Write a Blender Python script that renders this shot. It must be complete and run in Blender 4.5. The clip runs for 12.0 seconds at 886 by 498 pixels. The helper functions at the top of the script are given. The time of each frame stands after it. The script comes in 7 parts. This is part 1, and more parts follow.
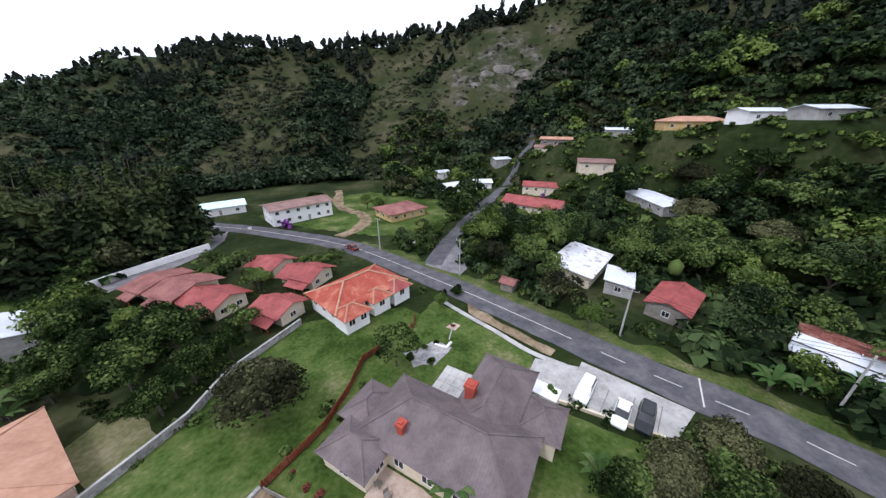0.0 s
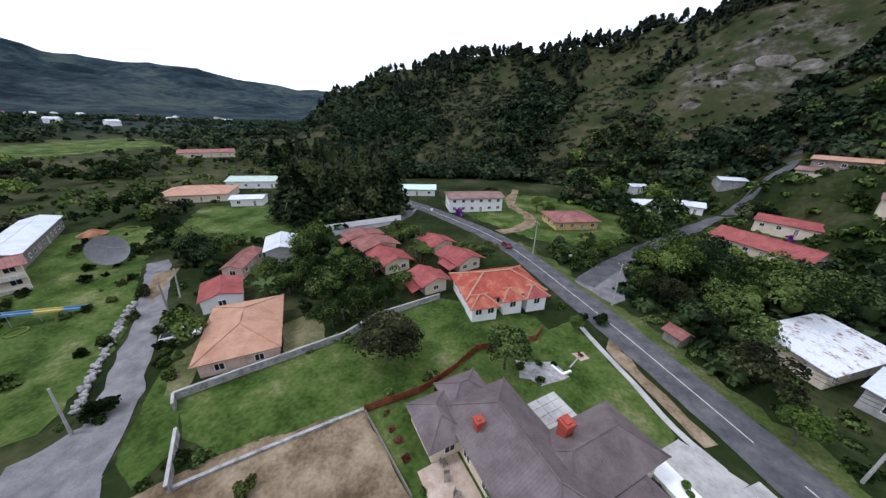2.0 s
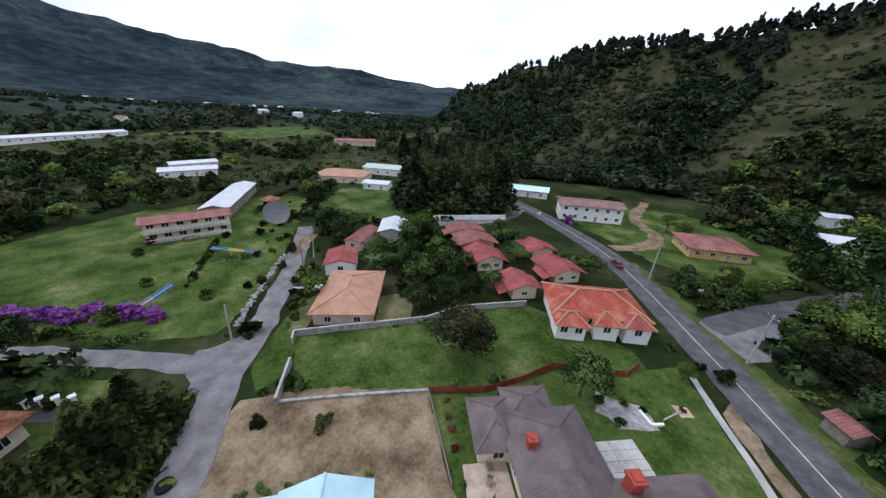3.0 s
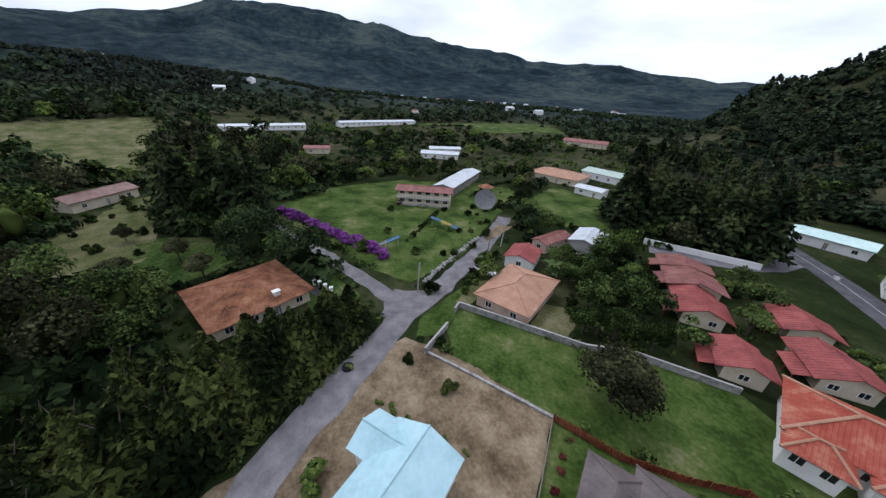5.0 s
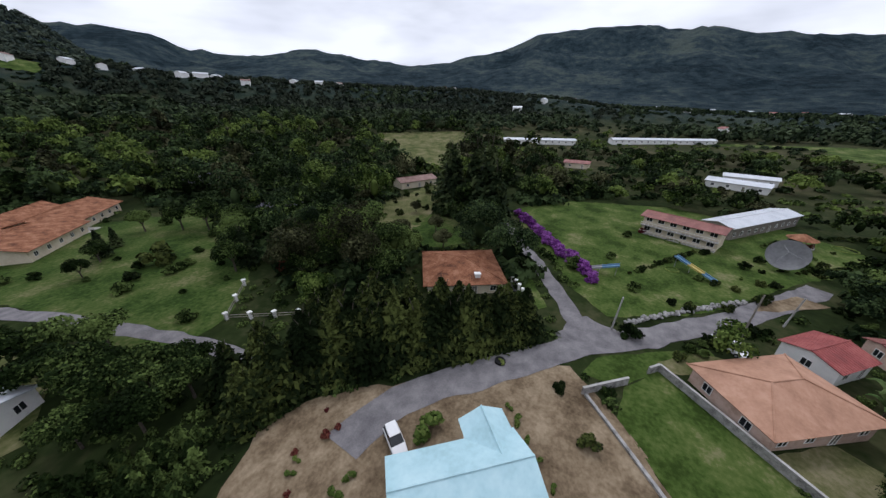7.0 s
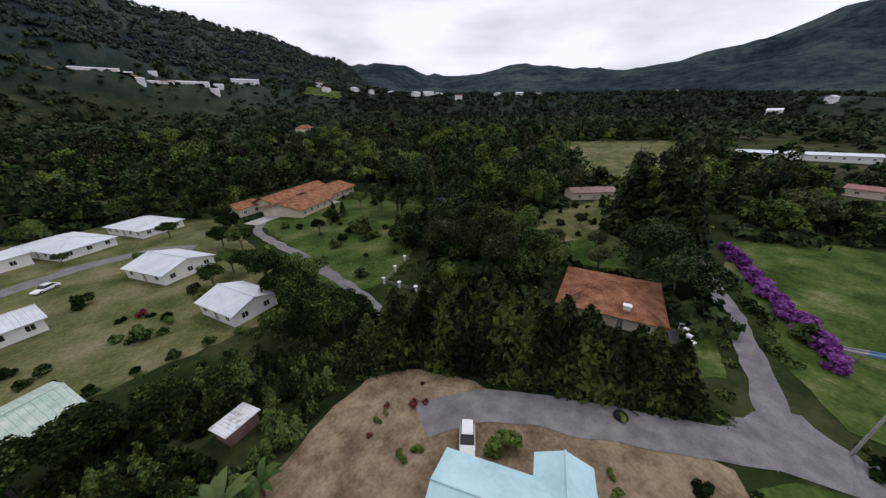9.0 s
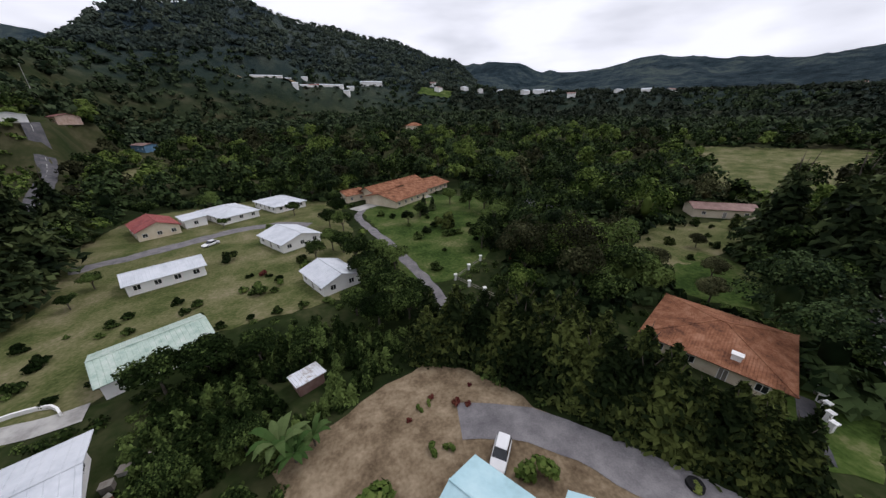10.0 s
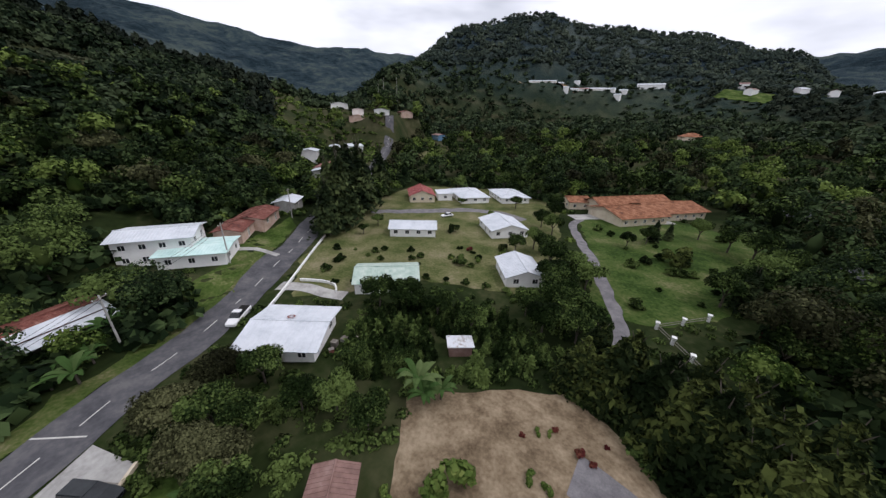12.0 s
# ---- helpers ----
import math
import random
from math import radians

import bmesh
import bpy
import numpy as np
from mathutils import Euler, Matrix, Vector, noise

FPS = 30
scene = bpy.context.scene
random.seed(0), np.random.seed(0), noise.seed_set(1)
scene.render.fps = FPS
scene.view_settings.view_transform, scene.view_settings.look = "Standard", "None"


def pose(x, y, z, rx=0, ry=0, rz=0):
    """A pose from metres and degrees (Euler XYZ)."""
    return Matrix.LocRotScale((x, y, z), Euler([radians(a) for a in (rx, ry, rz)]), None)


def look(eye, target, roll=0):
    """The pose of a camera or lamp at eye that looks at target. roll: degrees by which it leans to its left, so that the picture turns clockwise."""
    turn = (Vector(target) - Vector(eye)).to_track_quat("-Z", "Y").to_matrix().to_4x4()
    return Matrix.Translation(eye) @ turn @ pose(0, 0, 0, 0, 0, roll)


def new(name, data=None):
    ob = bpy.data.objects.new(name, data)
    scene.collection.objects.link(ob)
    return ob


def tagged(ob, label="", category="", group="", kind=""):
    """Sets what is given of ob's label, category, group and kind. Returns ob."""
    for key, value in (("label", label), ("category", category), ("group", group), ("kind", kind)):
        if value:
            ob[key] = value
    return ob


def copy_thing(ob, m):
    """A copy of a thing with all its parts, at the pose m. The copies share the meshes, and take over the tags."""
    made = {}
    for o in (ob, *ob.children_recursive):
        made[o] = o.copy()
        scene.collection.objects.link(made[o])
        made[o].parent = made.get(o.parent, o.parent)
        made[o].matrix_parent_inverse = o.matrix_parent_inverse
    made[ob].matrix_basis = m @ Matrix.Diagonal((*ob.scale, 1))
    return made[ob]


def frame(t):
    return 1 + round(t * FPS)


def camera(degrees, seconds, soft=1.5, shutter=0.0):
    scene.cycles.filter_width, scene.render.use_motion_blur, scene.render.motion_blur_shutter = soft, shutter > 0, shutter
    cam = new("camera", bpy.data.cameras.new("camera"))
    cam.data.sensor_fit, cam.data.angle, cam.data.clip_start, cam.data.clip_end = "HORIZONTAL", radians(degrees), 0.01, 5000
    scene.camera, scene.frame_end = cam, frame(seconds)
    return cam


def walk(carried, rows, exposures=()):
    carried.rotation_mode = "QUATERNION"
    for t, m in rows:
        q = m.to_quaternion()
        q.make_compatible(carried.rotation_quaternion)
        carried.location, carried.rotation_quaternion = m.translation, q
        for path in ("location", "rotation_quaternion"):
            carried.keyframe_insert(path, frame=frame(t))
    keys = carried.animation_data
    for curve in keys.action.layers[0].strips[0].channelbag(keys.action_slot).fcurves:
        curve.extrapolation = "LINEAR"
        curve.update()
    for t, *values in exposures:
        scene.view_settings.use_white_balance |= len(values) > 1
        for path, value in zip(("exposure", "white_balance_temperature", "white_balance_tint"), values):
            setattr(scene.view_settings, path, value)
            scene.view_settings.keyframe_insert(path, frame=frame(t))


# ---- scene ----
cam = camera(110.22, 12.0, soft=1.4)
# seconds, eye, heading, tilt, lean
PATH = [
    (0, -9.71, -5.78, 33.78, -20.72, -23.69, -0.23),
    (0.5, -8.93, -6.27, 33.89, -11.58, -23.67, 0.18),
    (1, -7.71, -6.58, 33.66, -2.84, -23.43, 0.52),
    (1.5, -6.66, -6.55, 33.47, 3.90, -23.32, 0.87),
    (2, -5.45, -6.22, 33.32, 12.60, -23.45, 1.15),
    (2.5, -4.39, -6.23, 33.46, 23.07, -23.66, 1.87),
    (3, -3.26, -5.74, 33.78, 33.75, -24.45, 2.22),
    (5, -1.10, -3.21, 34.34, 72.91, -26.33, 2.82),
    (5.5, -0.26, -1.56, 34.48, 87.36, -26.45, 2.43),
    (6, -0.05, 0.63, 33.88, 101.28, -25.68, 1.21),
    (6.5, -0.40, 1.85, 33.55, 110.55, -25.13, 0.59),
    (7, -0.81, 2.97, 33.47, 119.67, -24.83, 0.54),
    (9, -4.83, 6.34, 32.10, 152.88, -23.14, -1.08),
    (9.5, -6.18, 6.83, 32.13, 161.11, -23.03, -1.02),
    (10, -7.78, 7.18, 32.26, 170.85, -23.11, -0.69),
    (10.5, -9.13, 7.39, 32.33, 182.22, -23.01, -0.03),
    (11, -10.20, 7.43, 32.50, 192.26, -22.96, 0.43),
    (11.5, -11.56, 7.29, 32.73, 203.06, -23.06, 1.27),
    (12, -11.99, 6.79, 32.14, 212.43, -23.05, 2.20),
]


def eye_pose(x, y, z, yaw, pitch, roll):
    return (Matrix.Translation((x, y, z)) @ Matrix.Rotation(radians(yaw), 4, "Z")
            @ Matrix.Rotation(radians(90 + pitch), 4, "X") @ Matrix.Rotation(radians(roll), 4, "Z"))


walk(cam, [(t, eye_pose(*rest)) for t, *rest in PATH],
     [(0.0, 0.0, 5700, 16), (2.5, -0.38, 5600, 14), (5.5, -0.66, 5650, 13), (9.0, -0.82, 6100, 16), (12.0, -0.62, 6050, 16)])

# ---- light: a bright overcast sky with a weak wide sun ----
SUN_EL, SUN_AZ = radians(58), radians(250)
world = bpy.data.worlds.new("sky")
scene.world = world
world.use_nodes = True
wn, wl = world.node_tree.nodes, world.node_tree.links
wn.clear()
w_out = wn.new("ShaderNodeOutputWorld")
w_bg = wn.new("ShaderNodeBackground")
w_sky = wn.new("ShaderNodeTexSky")
w_sky.sky_type = "NISHITA"
w_sky.sun_disc = False
w_sky.sun_elevation, w_sky.sun_rotation = SUN_EL, SUN_AZ
w_sky.air_density, w_sky.dust_density, w_sky.ozone_density = 1.0, 4.0, 1.0
w_co = wn.new("ShaderNodeTexCoord")
w_map = wn.new("ShaderNodeMapping")
w_map.inputs["Scale"].default_value = (1.0, 1.0, 3.5)
w_noise = wn.new("ShaderNodeTexNoise")
w_noise.inputs["Scale"].default_value, w_noise.inputs["Detail"].default_value = 1.9, 7.0
w_noise.inputs["Roughness"].default_value = 0.55
w_ramp = wn.new("ShaderNodeValToRGB")
w_ramp.color_ramp.elements[0].position, w_ramp.color_ramp.elements[0].color = 0.25, (0.55, 0.55, 0.55, 1)
w_ramp.color_ramp.elements[1].position, w_ramp.color_ramp.elements[1].color = 0.5, (1, 1, 1, 1)
w_cloud = wn.new("ShaderNodeTexNoise")
w_cloud.inputs["Scale"].default_value, w_cloud.inputs["Detail"].default_value = 3.1, 6.0
w_tone = wn.new("ShaderNodeValToRGB")
w_tone.color_ramp.elements[0].position, w_tone.color_ramp.elements[0].color = 0.3, (12.6, 12.8, 13.2, 1)
w_tone.color_ramp.elements[1].position, w_tone.color_ramp.elements[1].color = 0.55, (17.0, 17.1, 17.3, 1)
w_mix = wn.new("ShaderNodeMix")
w_mix.data_type = "RGBA"
wl.new(w_co.outputs["Generated"], w_map.inputs["Vector"])
wl.new(w_map.outputs["Vector"], w_noise.inputs["Vector"])
wl.new(w_map.outputs["Vector"], w_cloud.inputs["Vector"])
wl.new(w_noise.outputs["Fac"], w_ramp.inputs["Fac"])
wl.new(w_cloud.outputs["Fac"], w_tone.inputs["Fac"])
wl.new(w_ramp.outputs["Color"], w_mix.inputs["Factor"])
wl.new(w_sky.outputs["Color"], w_mix.inputs["A"])
wl.new(w_tone.outputs["Color"], w_mix.inputs["B"])
wl.new(w_mix.outputs["Result"], w_bg.inputs["Color"])
w_bg.inputs["Strength"].default_value = 0.1
wl.new(w_bg.outputs["Background"], w_out.inputs["Surface"])

sun = new("sun", bpy.data.lights.new("sun", "SUN"))
sun.data.energy, sun.data.angle, sun.data.color = 1.5, radians(8), (1.0, 0.95, 0.88)
sun.matrix_world = look((0, 0, 200), (200 * -math.sin(SUN_AZ) * math.cos(SUN_EL), 200 * -math.cos(SUN_AZ) * math.cos(SUN_EL), 200 - 200 * math.sin(SUN_EL)))

# ---- the lie of the land ----
CX, CY = -6.0, 2.0
NEAR_EL = [9.2, 9.0, 6.8, 3.2, -5, -5, -5, -5, -5, -5, -5, -5, -5, -5, -5, -5, 2.0, 8.4, 11.0, 12.4, 14.4, 12.8, 7.2, 1.6, 3.2, 5.6, 8.0, 11, 15, 17.5, 18, 17, 15.8, 13.8, 11.8, 10.0]
NEAR_FOOT = [185, 210, 300, 300, 300, 300, 300, 300, 300, 300, 300, 560, 520, 470, 430, 170, 75, 62, 62, 70, 90, 120, 150, 170]
NEAR_TOP = [350, 420, 520, 600, 600, 600, 600, 600, 600, 600, 700, 1150, 1050, 900, 850, 480, 360, 330, 320, 310, 310, 310, 320, 330]
FAR_EL = [3, 3, 3, 3, 3, 3.4, 3.9, 3.8, 4.2, 4.6, 5.3, 5.9, 6.3, 6.6, 7.1, 7.8, 8.4, 9.6, 10.1, 10.0, 9.8, 9.7, 8.2, 7.0, 6.2, 6.0, 6.3, 6.8, 7.2, 6.2, 5.8, 6.0, 6.9, 6.6, 7.0, 8,
          9, 9, 8, 8, 8, 8, 8, 8, 8.8, 9.4, 9.8, 9.8, 9.9, 10.4, 11.2, 11.8, 10.6, 9, 7, 5, 5, 5, 5, 5, 5, 5, 5, 5, 5, 5, 4, 4, 3, 3, 3, 3]
PLATEAU = [5, 5, 8, 12, 18, 22, 30, 48, 58, 62, 66, 70, 70, 66, 60, 30, 10, 5, 0, 0, 0, 0, 0, 5]


def around(values, az):
    n = len(values)
    p = (az % 360) / 360 * n
    i = int(p)
    k = p - i
    k = k * k * (3 - 2 * k)
    return values[i % n] * (1 - k) + values[(i + 1) % n] * k


def smooth(a, b, v):
    k = min(1.0, max(0.0, (v - a) / (b - a)))
    return k * k * (3 - 2 * k)


def slope(x, y):
    dx, dy = x - CX, y - CY
    r = math.hypot(dx, dy)
    az = math.degrees(math.atan2(-dx, dy)) % 360
    z = 2.6 * math.exp(-((x + 19) ** 2 + (y + 4) ** 2) / 900.0)
    if r < 58:
        return z
    foot, top = around(NEAR_FOOT, az), around(NEAR_TOP, az)
    el = around(NEAR_EL, az)
    flat = around(PLATEAU, az) * (0.36 * smooth(190, 430, r) + 0.64 * smooth(430, 610, r))
    z += flat
    crest = max(0.0, 33 + math.tan(math.radians(el)) * top - flat)
    k = (r - foot) / (top - foot)
    if crest > 0 and k > 0:
        rise = min(1.0, k) ** 1.15 if k < 1 else max(0.45, 1 - 0.5 * (k - 1))
        rough = noise.noise((x * 0.011, y * 0.011, 3.1)) * 14 + noise.noise((x * 0.035, y * 0.035, 7.7)) * 4
        z += crest * rise + rough * smooth(0.0, 0.25, k) * (1 - smooth(0.75, 1.0, k)) * smooth(0, 25, crest)
    if r > 800:
        el2 = around(FAR_EL, az)
        ridge = 3000.0
        h = 33 + math.tan(math.radians(el2)) * ridge - 62
        k = smooth(1100, ridge, r)
        if r > ridge:
            k = max(0.3, 1 - (r - ridge) / 2600)
        rough = noise.noise((x * 0.0016, y * 0.0016, 1.3)) * 90 - abs(noise.noise((x * 0.0034, y * 0.0034, 5.1))) * 120 + 30 - abs(noise.noise((x * 0.009, y * 0.009, 2.2))) * 40
        far = h * k + rough * k * (1 - smooth(2300, 2950, r) * 0.55)
        z = max(z, flat + far)
    return z


# level pads cut into the slopes: x, y, radius
PADS = [(80, 104, 13), (63, 89, 13), (86, 58.5, 11), (117, 75, 12), (122, 59, 9), (127, 46, 10), (108, 123, 16), (96, 95, 10), (97, 128, 8), (71.5, -12.2, 10), (64.6, -16.2, 9), (57.1, 6.2, 8),
        (174, -158, 14), (148, -103, 9), (126, -98, 12), (275, -232, 30), (188, -203, 12), (214, -200, 12), (196, -243, 12), (156, -524, 27), (79, -540, 25), (14, -571, 19), (-36, -351, 12), (113, 102, 11)]
PADS = [(x, y, r, slope(x, y)) for x, y, r in PADS]


def land(x, y):
    z = slope(x, y)
    for px, py, pr, pz in PADS:
        d = max(abs(x - px), abs(y - py))
        if d < pr * 1.9:
            d = math.hypot(x - px, y - py)
            z += (pz - z) * (1 - smooth(pr, pr * 1.9, d))
    return z

# ---- materials ----
def rgb(h):
    h = h.lstrip("#")
    c = [int(h[i:i + 2], 16) / 255 for i in (0, 2, 4)]
    return tuple(v / 12.92 if v <= 0.04045 else ((v + 0.055) / 1.055) ** 2.4 for v in c) + (1,)


def col(r, g, b):
    return (r, g, b, 1)


def surface(name, colours, scale=1.0, rough=0.8, bump=0.1, bump_scale=20.0, fine=6.0, metal=0.0, spread=0.0, detail=6.0, object_space=False, stops=(0.3, 0.7)):
    """A noisy two-scale surface between the colours, with relief; spread: how far single objects differ."""
    m = bpy.data.materials.new(name)
    m.use_nodes = True
    n, l = m.node_tree.nodes, m.node_tree.links
    p = n["Principled BSDF"]
    co = n.new("ShaderNodeTexCoord")
    geo = n.new("ShaderNodeNewGeometry")
    vec = co.outputs["Object"] if object_space else geo.outputs["Position"]
    big = n.new("ShaderNodeTexNoise")
    big.inputs["Scale"].default_value, big.inputs["Detail"].default_value = scale, detail
    big.inputs["Roughness"].default_value = 0.62
    small = n.new("ShaderNodeTexNoise")
    small.inputs["Scale"].default_value, small.inputs["Detail"].default_value = scale * fine, 4.0
    l.new(vec, big.inputs["Vector"])
    l.new(vec, small.inputs["Vector"])
    mix = n.new("ShaderNodeMath")
    mix.operation = "MULTIPLY_ADD"
    l.new(small.outputs["Fac"], mix.inputs[0])
    mix.inputs[1].default_value = 0.35
    sub = n.new("ShaderNodeMath")
    sub.operation = "SUBTRACT"
    l.new(big.outputs["Fac"], sub.inputs[0])
    sub.inputs[1].default_value = 0.175
    l.new(sub.outputs[0], mix.inputs[2])
    ramp = n.new("ShaderNodeValToRGB")
    el = ramp.color_ramp.elements
    while len(el) < len(colours):
        el.new(0.5)
    for i, c in enumerate(colours):
        el[i].position = stops[0] + (stops[1] - stops[0]) * i / max(1, len(colours) - 1)
        el[i].color = c
    l.new(mix.outputs[0], ramp.inputs["Fac"])
    out = ramp.outputs["Color"]
    if spread:
        info = n.new("ShaderNodeObjectInfo")
        hsv = n.new("ShaderNodeHueSaturation")
        val = n.new("ShaderNodeMapRange")
        val.inputs["To Min"].default_value, val.inputs["To Max"].default_value = 1 - spread, 1 + spread
        l.new(info.outputs["Random"], val.inputs["Value"])
        l.new(val.outputs["Result"], hsv.inputs["Value"])
        l.new(out, hsv.inputs["Color"])
        out = hsv.outputs["Color"]
    l.new(out, p.inputs["Base Color"])
    p.inputs["Roughness"].default_value, p.inputs["Metallic"].default_value = rough, metal
    p.inputs["Specular IOR Level"].default_value = 0.35 if rough < 0.7 else 0.05
    if bump:
        bn = n.new("ShaderNodeTexNoise")
        bn.inputs["Scale"].default_value, bn.inputs["Detail"].default_value = bump_scale, 5.0
        l.new(vec, bn.inputs["Vector"])
        b = n.new("ShaderNodeBump")
        b.inputs["Strength"].default_value, b.inputs["Distance"].default_value = bump, 0.08
        l.new(bn.outputs["Fac"], b.inputs["Height"])
        l.new(b.outputs["Normal"], p.inputs["Normal"])
    return m


M_ASPHALT = surface("asphalt", [col(.062, .062, .068), col(.092, .090, .096), col(.135, .13, .13)], 0.35, 0.85, 0.2, 30)
M_GRAVEL = surface("gravel", [col(.12, .115, .12), col(.175, .165, .17), col(.24, .23, .23)], 0.45, 0.95, 0.5, 8, 14)
M_DIRT = surface("bare_earth", [col(.085, .060, .036), col(.19, .142, .090), col(.31, .245, .165)], 0.3, 0.95, 0.6, 3, 9)
M_PARK = surface("rough_park_grass", [col(.022, .042, .009), col(.044, .074, .016), col(.078, .100, .030), col(.145, .14, .068)], 0.09, 0.95, 0.7, 9, 16, stops=(0.35, 0.70))
M_VERGE = surface("verge_grass", [col(.028, .046, .010), col(.052, .078, .018), col(.095, .105, .038), col(.19, .165, .10)], 0.16, 0.95, 0.7, 9, 16, stops=(0.30, 0.74))
M_LAWN = surface("lawn", [col(.026, .044, .009), col(.050, .082, .017), col(.088, .116, .032), col(.172, .165, .082)], 0.13, 0.95, 0.7, 9, 14, stops=(0.36, 0.70))
M_DRYLAWN = surface("dry_lawn", [col(.046, .062, .018), col(.088, .100, .035), col(.145, .138, .066), col(.21, .185, .11)], 0.12, 0.95, 0.7, 9, 16, stops=(0.30, 0.72))
M_CONC = surface("concrete", [col(.26, .25, .235), col(.37, .36, .34), col(.46, .445, .42)], 0.4, 0.85, 0.15, 12)
M_WHITE = surface("white_wall", [col(.55, .54, .52), col(.76, .75, .73), col(.82, .81, .79)], 0.5, 0.8, 0.1, 9, stops=(0.15, 0.55))

M_ROOF_GREY = surface("taupe_roof_tiles", [col(.085, .066, .066), col(.125, .098, .098), col(.165, .13, .128)], 0.5, 0.6, 0.15, 14)
M_ROOF_BLUE = surface("pale_blue_sheet", [col(.34, .52, .56), col(.42, .62, .67), col(.50, .69, .73)], 0.35, 0.45, 0.05, 10)
M_ROOF_ORANGE = surface("salmon_roof_sheet", [col(.30, .155, .095), col(.40, .215, .135), col(.47, .27, .18)], 0.4, 0.65, 0.1, 10)
M_ROOF_RED = surface("red_roof_sheet", [col(.17, .036, .034), col(.27, .058, .052), col(.34, .095, .08)], 0.45, 0.6, 0.1, 10)
M_ROOF_DULLRED = surface("faded_red_roof", [col(.15, .058, .052), col(.235, .09, .076), col(.31, .14, .118)], 0.35, 0.65, 0.1, 10)
M_ROOF_TERRA = surface("terracotta_tiles", [col(.11, .05, .032), col(.25, .112, .062), col(.36, .185, .115)], 0.55, 0.8, 0.35, 9)
M_ROOF_PATCHED = surface("patched_red_tiles", [col(.30, .065, .045), col(.36, .095, .065), col(.46, .20, .13)], 0.45, 0.75, 0.3, 9, 5)
M_ROOF_WHITE = surface("white_metal_sheet", [col(.40, .43, .47), col(.53, .555, .59), col(.62, .64, .675)], 0.3, 0.45, 0.05, 8, stops=(0.2, 0.6))
M_ROOF_MINT = surface("pale_green_sheet", [col(.28, .38, .32), col(.42, .51, .44), col(.54, .59, .53)], 0.8, 0.55, 0.1, 8, 7)
M_ROOF_AQUA = surface("aqua_sheet", [col(.42, .60, .56), col(.55, .72, .68), col(.64, .78, .74)], 0.3, 0.5, 0.05, 8)
M_ROOF_TIN = surface("rusty_tin", [col(.16, .07, .05), col(.50, .48, .47), col(.66, .67, .70)], 0.55, 0.5, 0.1, 10, 4, stops=(0.28, 0.5))
M_ROOF_RUST = surface("rusted_red_tin", [col(.075, .034, .028), col(.17, .062, .048), col(.28, .15, .12)], 0.6, 0.7, 0.1, 10)
M_ROOF_BROWN = surface("brown_sheet", [col(.14, .08, .065), col(.21, .12, .10), col(.28, .18, .155)], 0.4, 0.65, 0.1, 8)
M_CREAM = surface("cream_wall", [col(.40, .32, .22), col(.60, .51, .38), col(.68, .60, .47)], 0.5, 0.85, 0.1, 9, stops=(0.15, 0.6))
M_PINK = surface("pale_salmon_wall", [col(.42, .29, .22), col(.58, .42, .34), col(.64, .49, .41)], 0.5, 0.85, 0.1, 9)
M_YELLOW = surface("ochre_wall", [col(.40, .27, .10), col(.55, .39, .17), col(.60, .45, .24)], 0.5, 0.85, 0.1, 9)
M_GLASS = surface("dark_window", [col(.012, .014, .016), col(.03, .034, .038)], 0.6, 0.12, 0, 1)
M_DARK = surface("dark_opening", [col(.015, .014, .013), col(.03, .028, .026)], 0.6, 0.8, 0, 1)
M_WOODRED = surface("red_painted_fence", [col(.12, .03, .02), col(.20, .05, .03), col(.26, .08, .05)], 0.8, 0.8, 0.2, 12)
M_CHIM = surface("brick_red_chimney", [col(.30, .06, .04), col(.38, .085, .06)], 1.5, 0.8, 0.2, 12)
M_WOOD = surface("grey_wood", [col(.16, .14, .12), col(.27, .25, .22)], 1.2, 0.85, 0.2, 20)
M_STONE = surface("fieldstone", [col(.14, .135, .13), col(.30, .29, .28), col(.42, .41, .40)], 1.3, 0.9, 0.6, 6)
M_PAINT = surface("road_paint", [col(.42, .41, .38), col(.62, .61, .57)], 2.0, 0.8, 0.1, 20)
M_CARWHITE = surface("white_car_paint", [col(.70, .70, .70), col(.76, .76, .76)], 1.0, 0.18, 0, 1)
M_CARBLACK = surface("black_car_paint", [col(.012, .014, .016), col(.02, .024, .026)], 1.0, 0.15, 0, 1)
M_CARRED = surface("dark_red_car_paint", [col(.14, .015, .015), col(.18, .02, .02)], 1.0, 0.18, 0, 1)
M_TYRE = surface("tyre_rubber", [col(.012, .012, .012), col(.022, .022, .022)], 2.0, 0.9, 0, 1)
M_DISH = surface("grey_mesh_dish", [col(.26, .26, .27), col(.36, .36, .37)], 1.0, 0.6, 0, 1)
M_SLIDEBLUE = surface("blue_slide", [col(.10, .20, .33), col(.16, .29, .42)], 0.6, 0.45, 0, 1)
M_SLIDEYEL = surface("yellow_slide", [col(.46, .36, .10), col(.55, .45, .16)], 0.6, 0.45, 0, 1)
M_METAL = surface("galvanised_steel", [col(.38, .39, .40), col(.5, .5, .51)], 1.0, 0.5, 0, 1, metal=0.4)
M_PATIO = surface("patio_tiles", [col(.33, .24, .18), col(.44, .34, .27), col(.52, .43, .36)], 0.9, 0.8, 0.1, 9)
M_ROCK = surface("cliff_rock", [col(.06, .055, .045), col(.13, .118, .10), col(.24, .22, .20)], 0.12, 0.95, 0.8, 1.2)


# ---- builders ----
def flat(bm):
    bmesh.ops.recalc_face_normals(bm, faces=bm.faces)


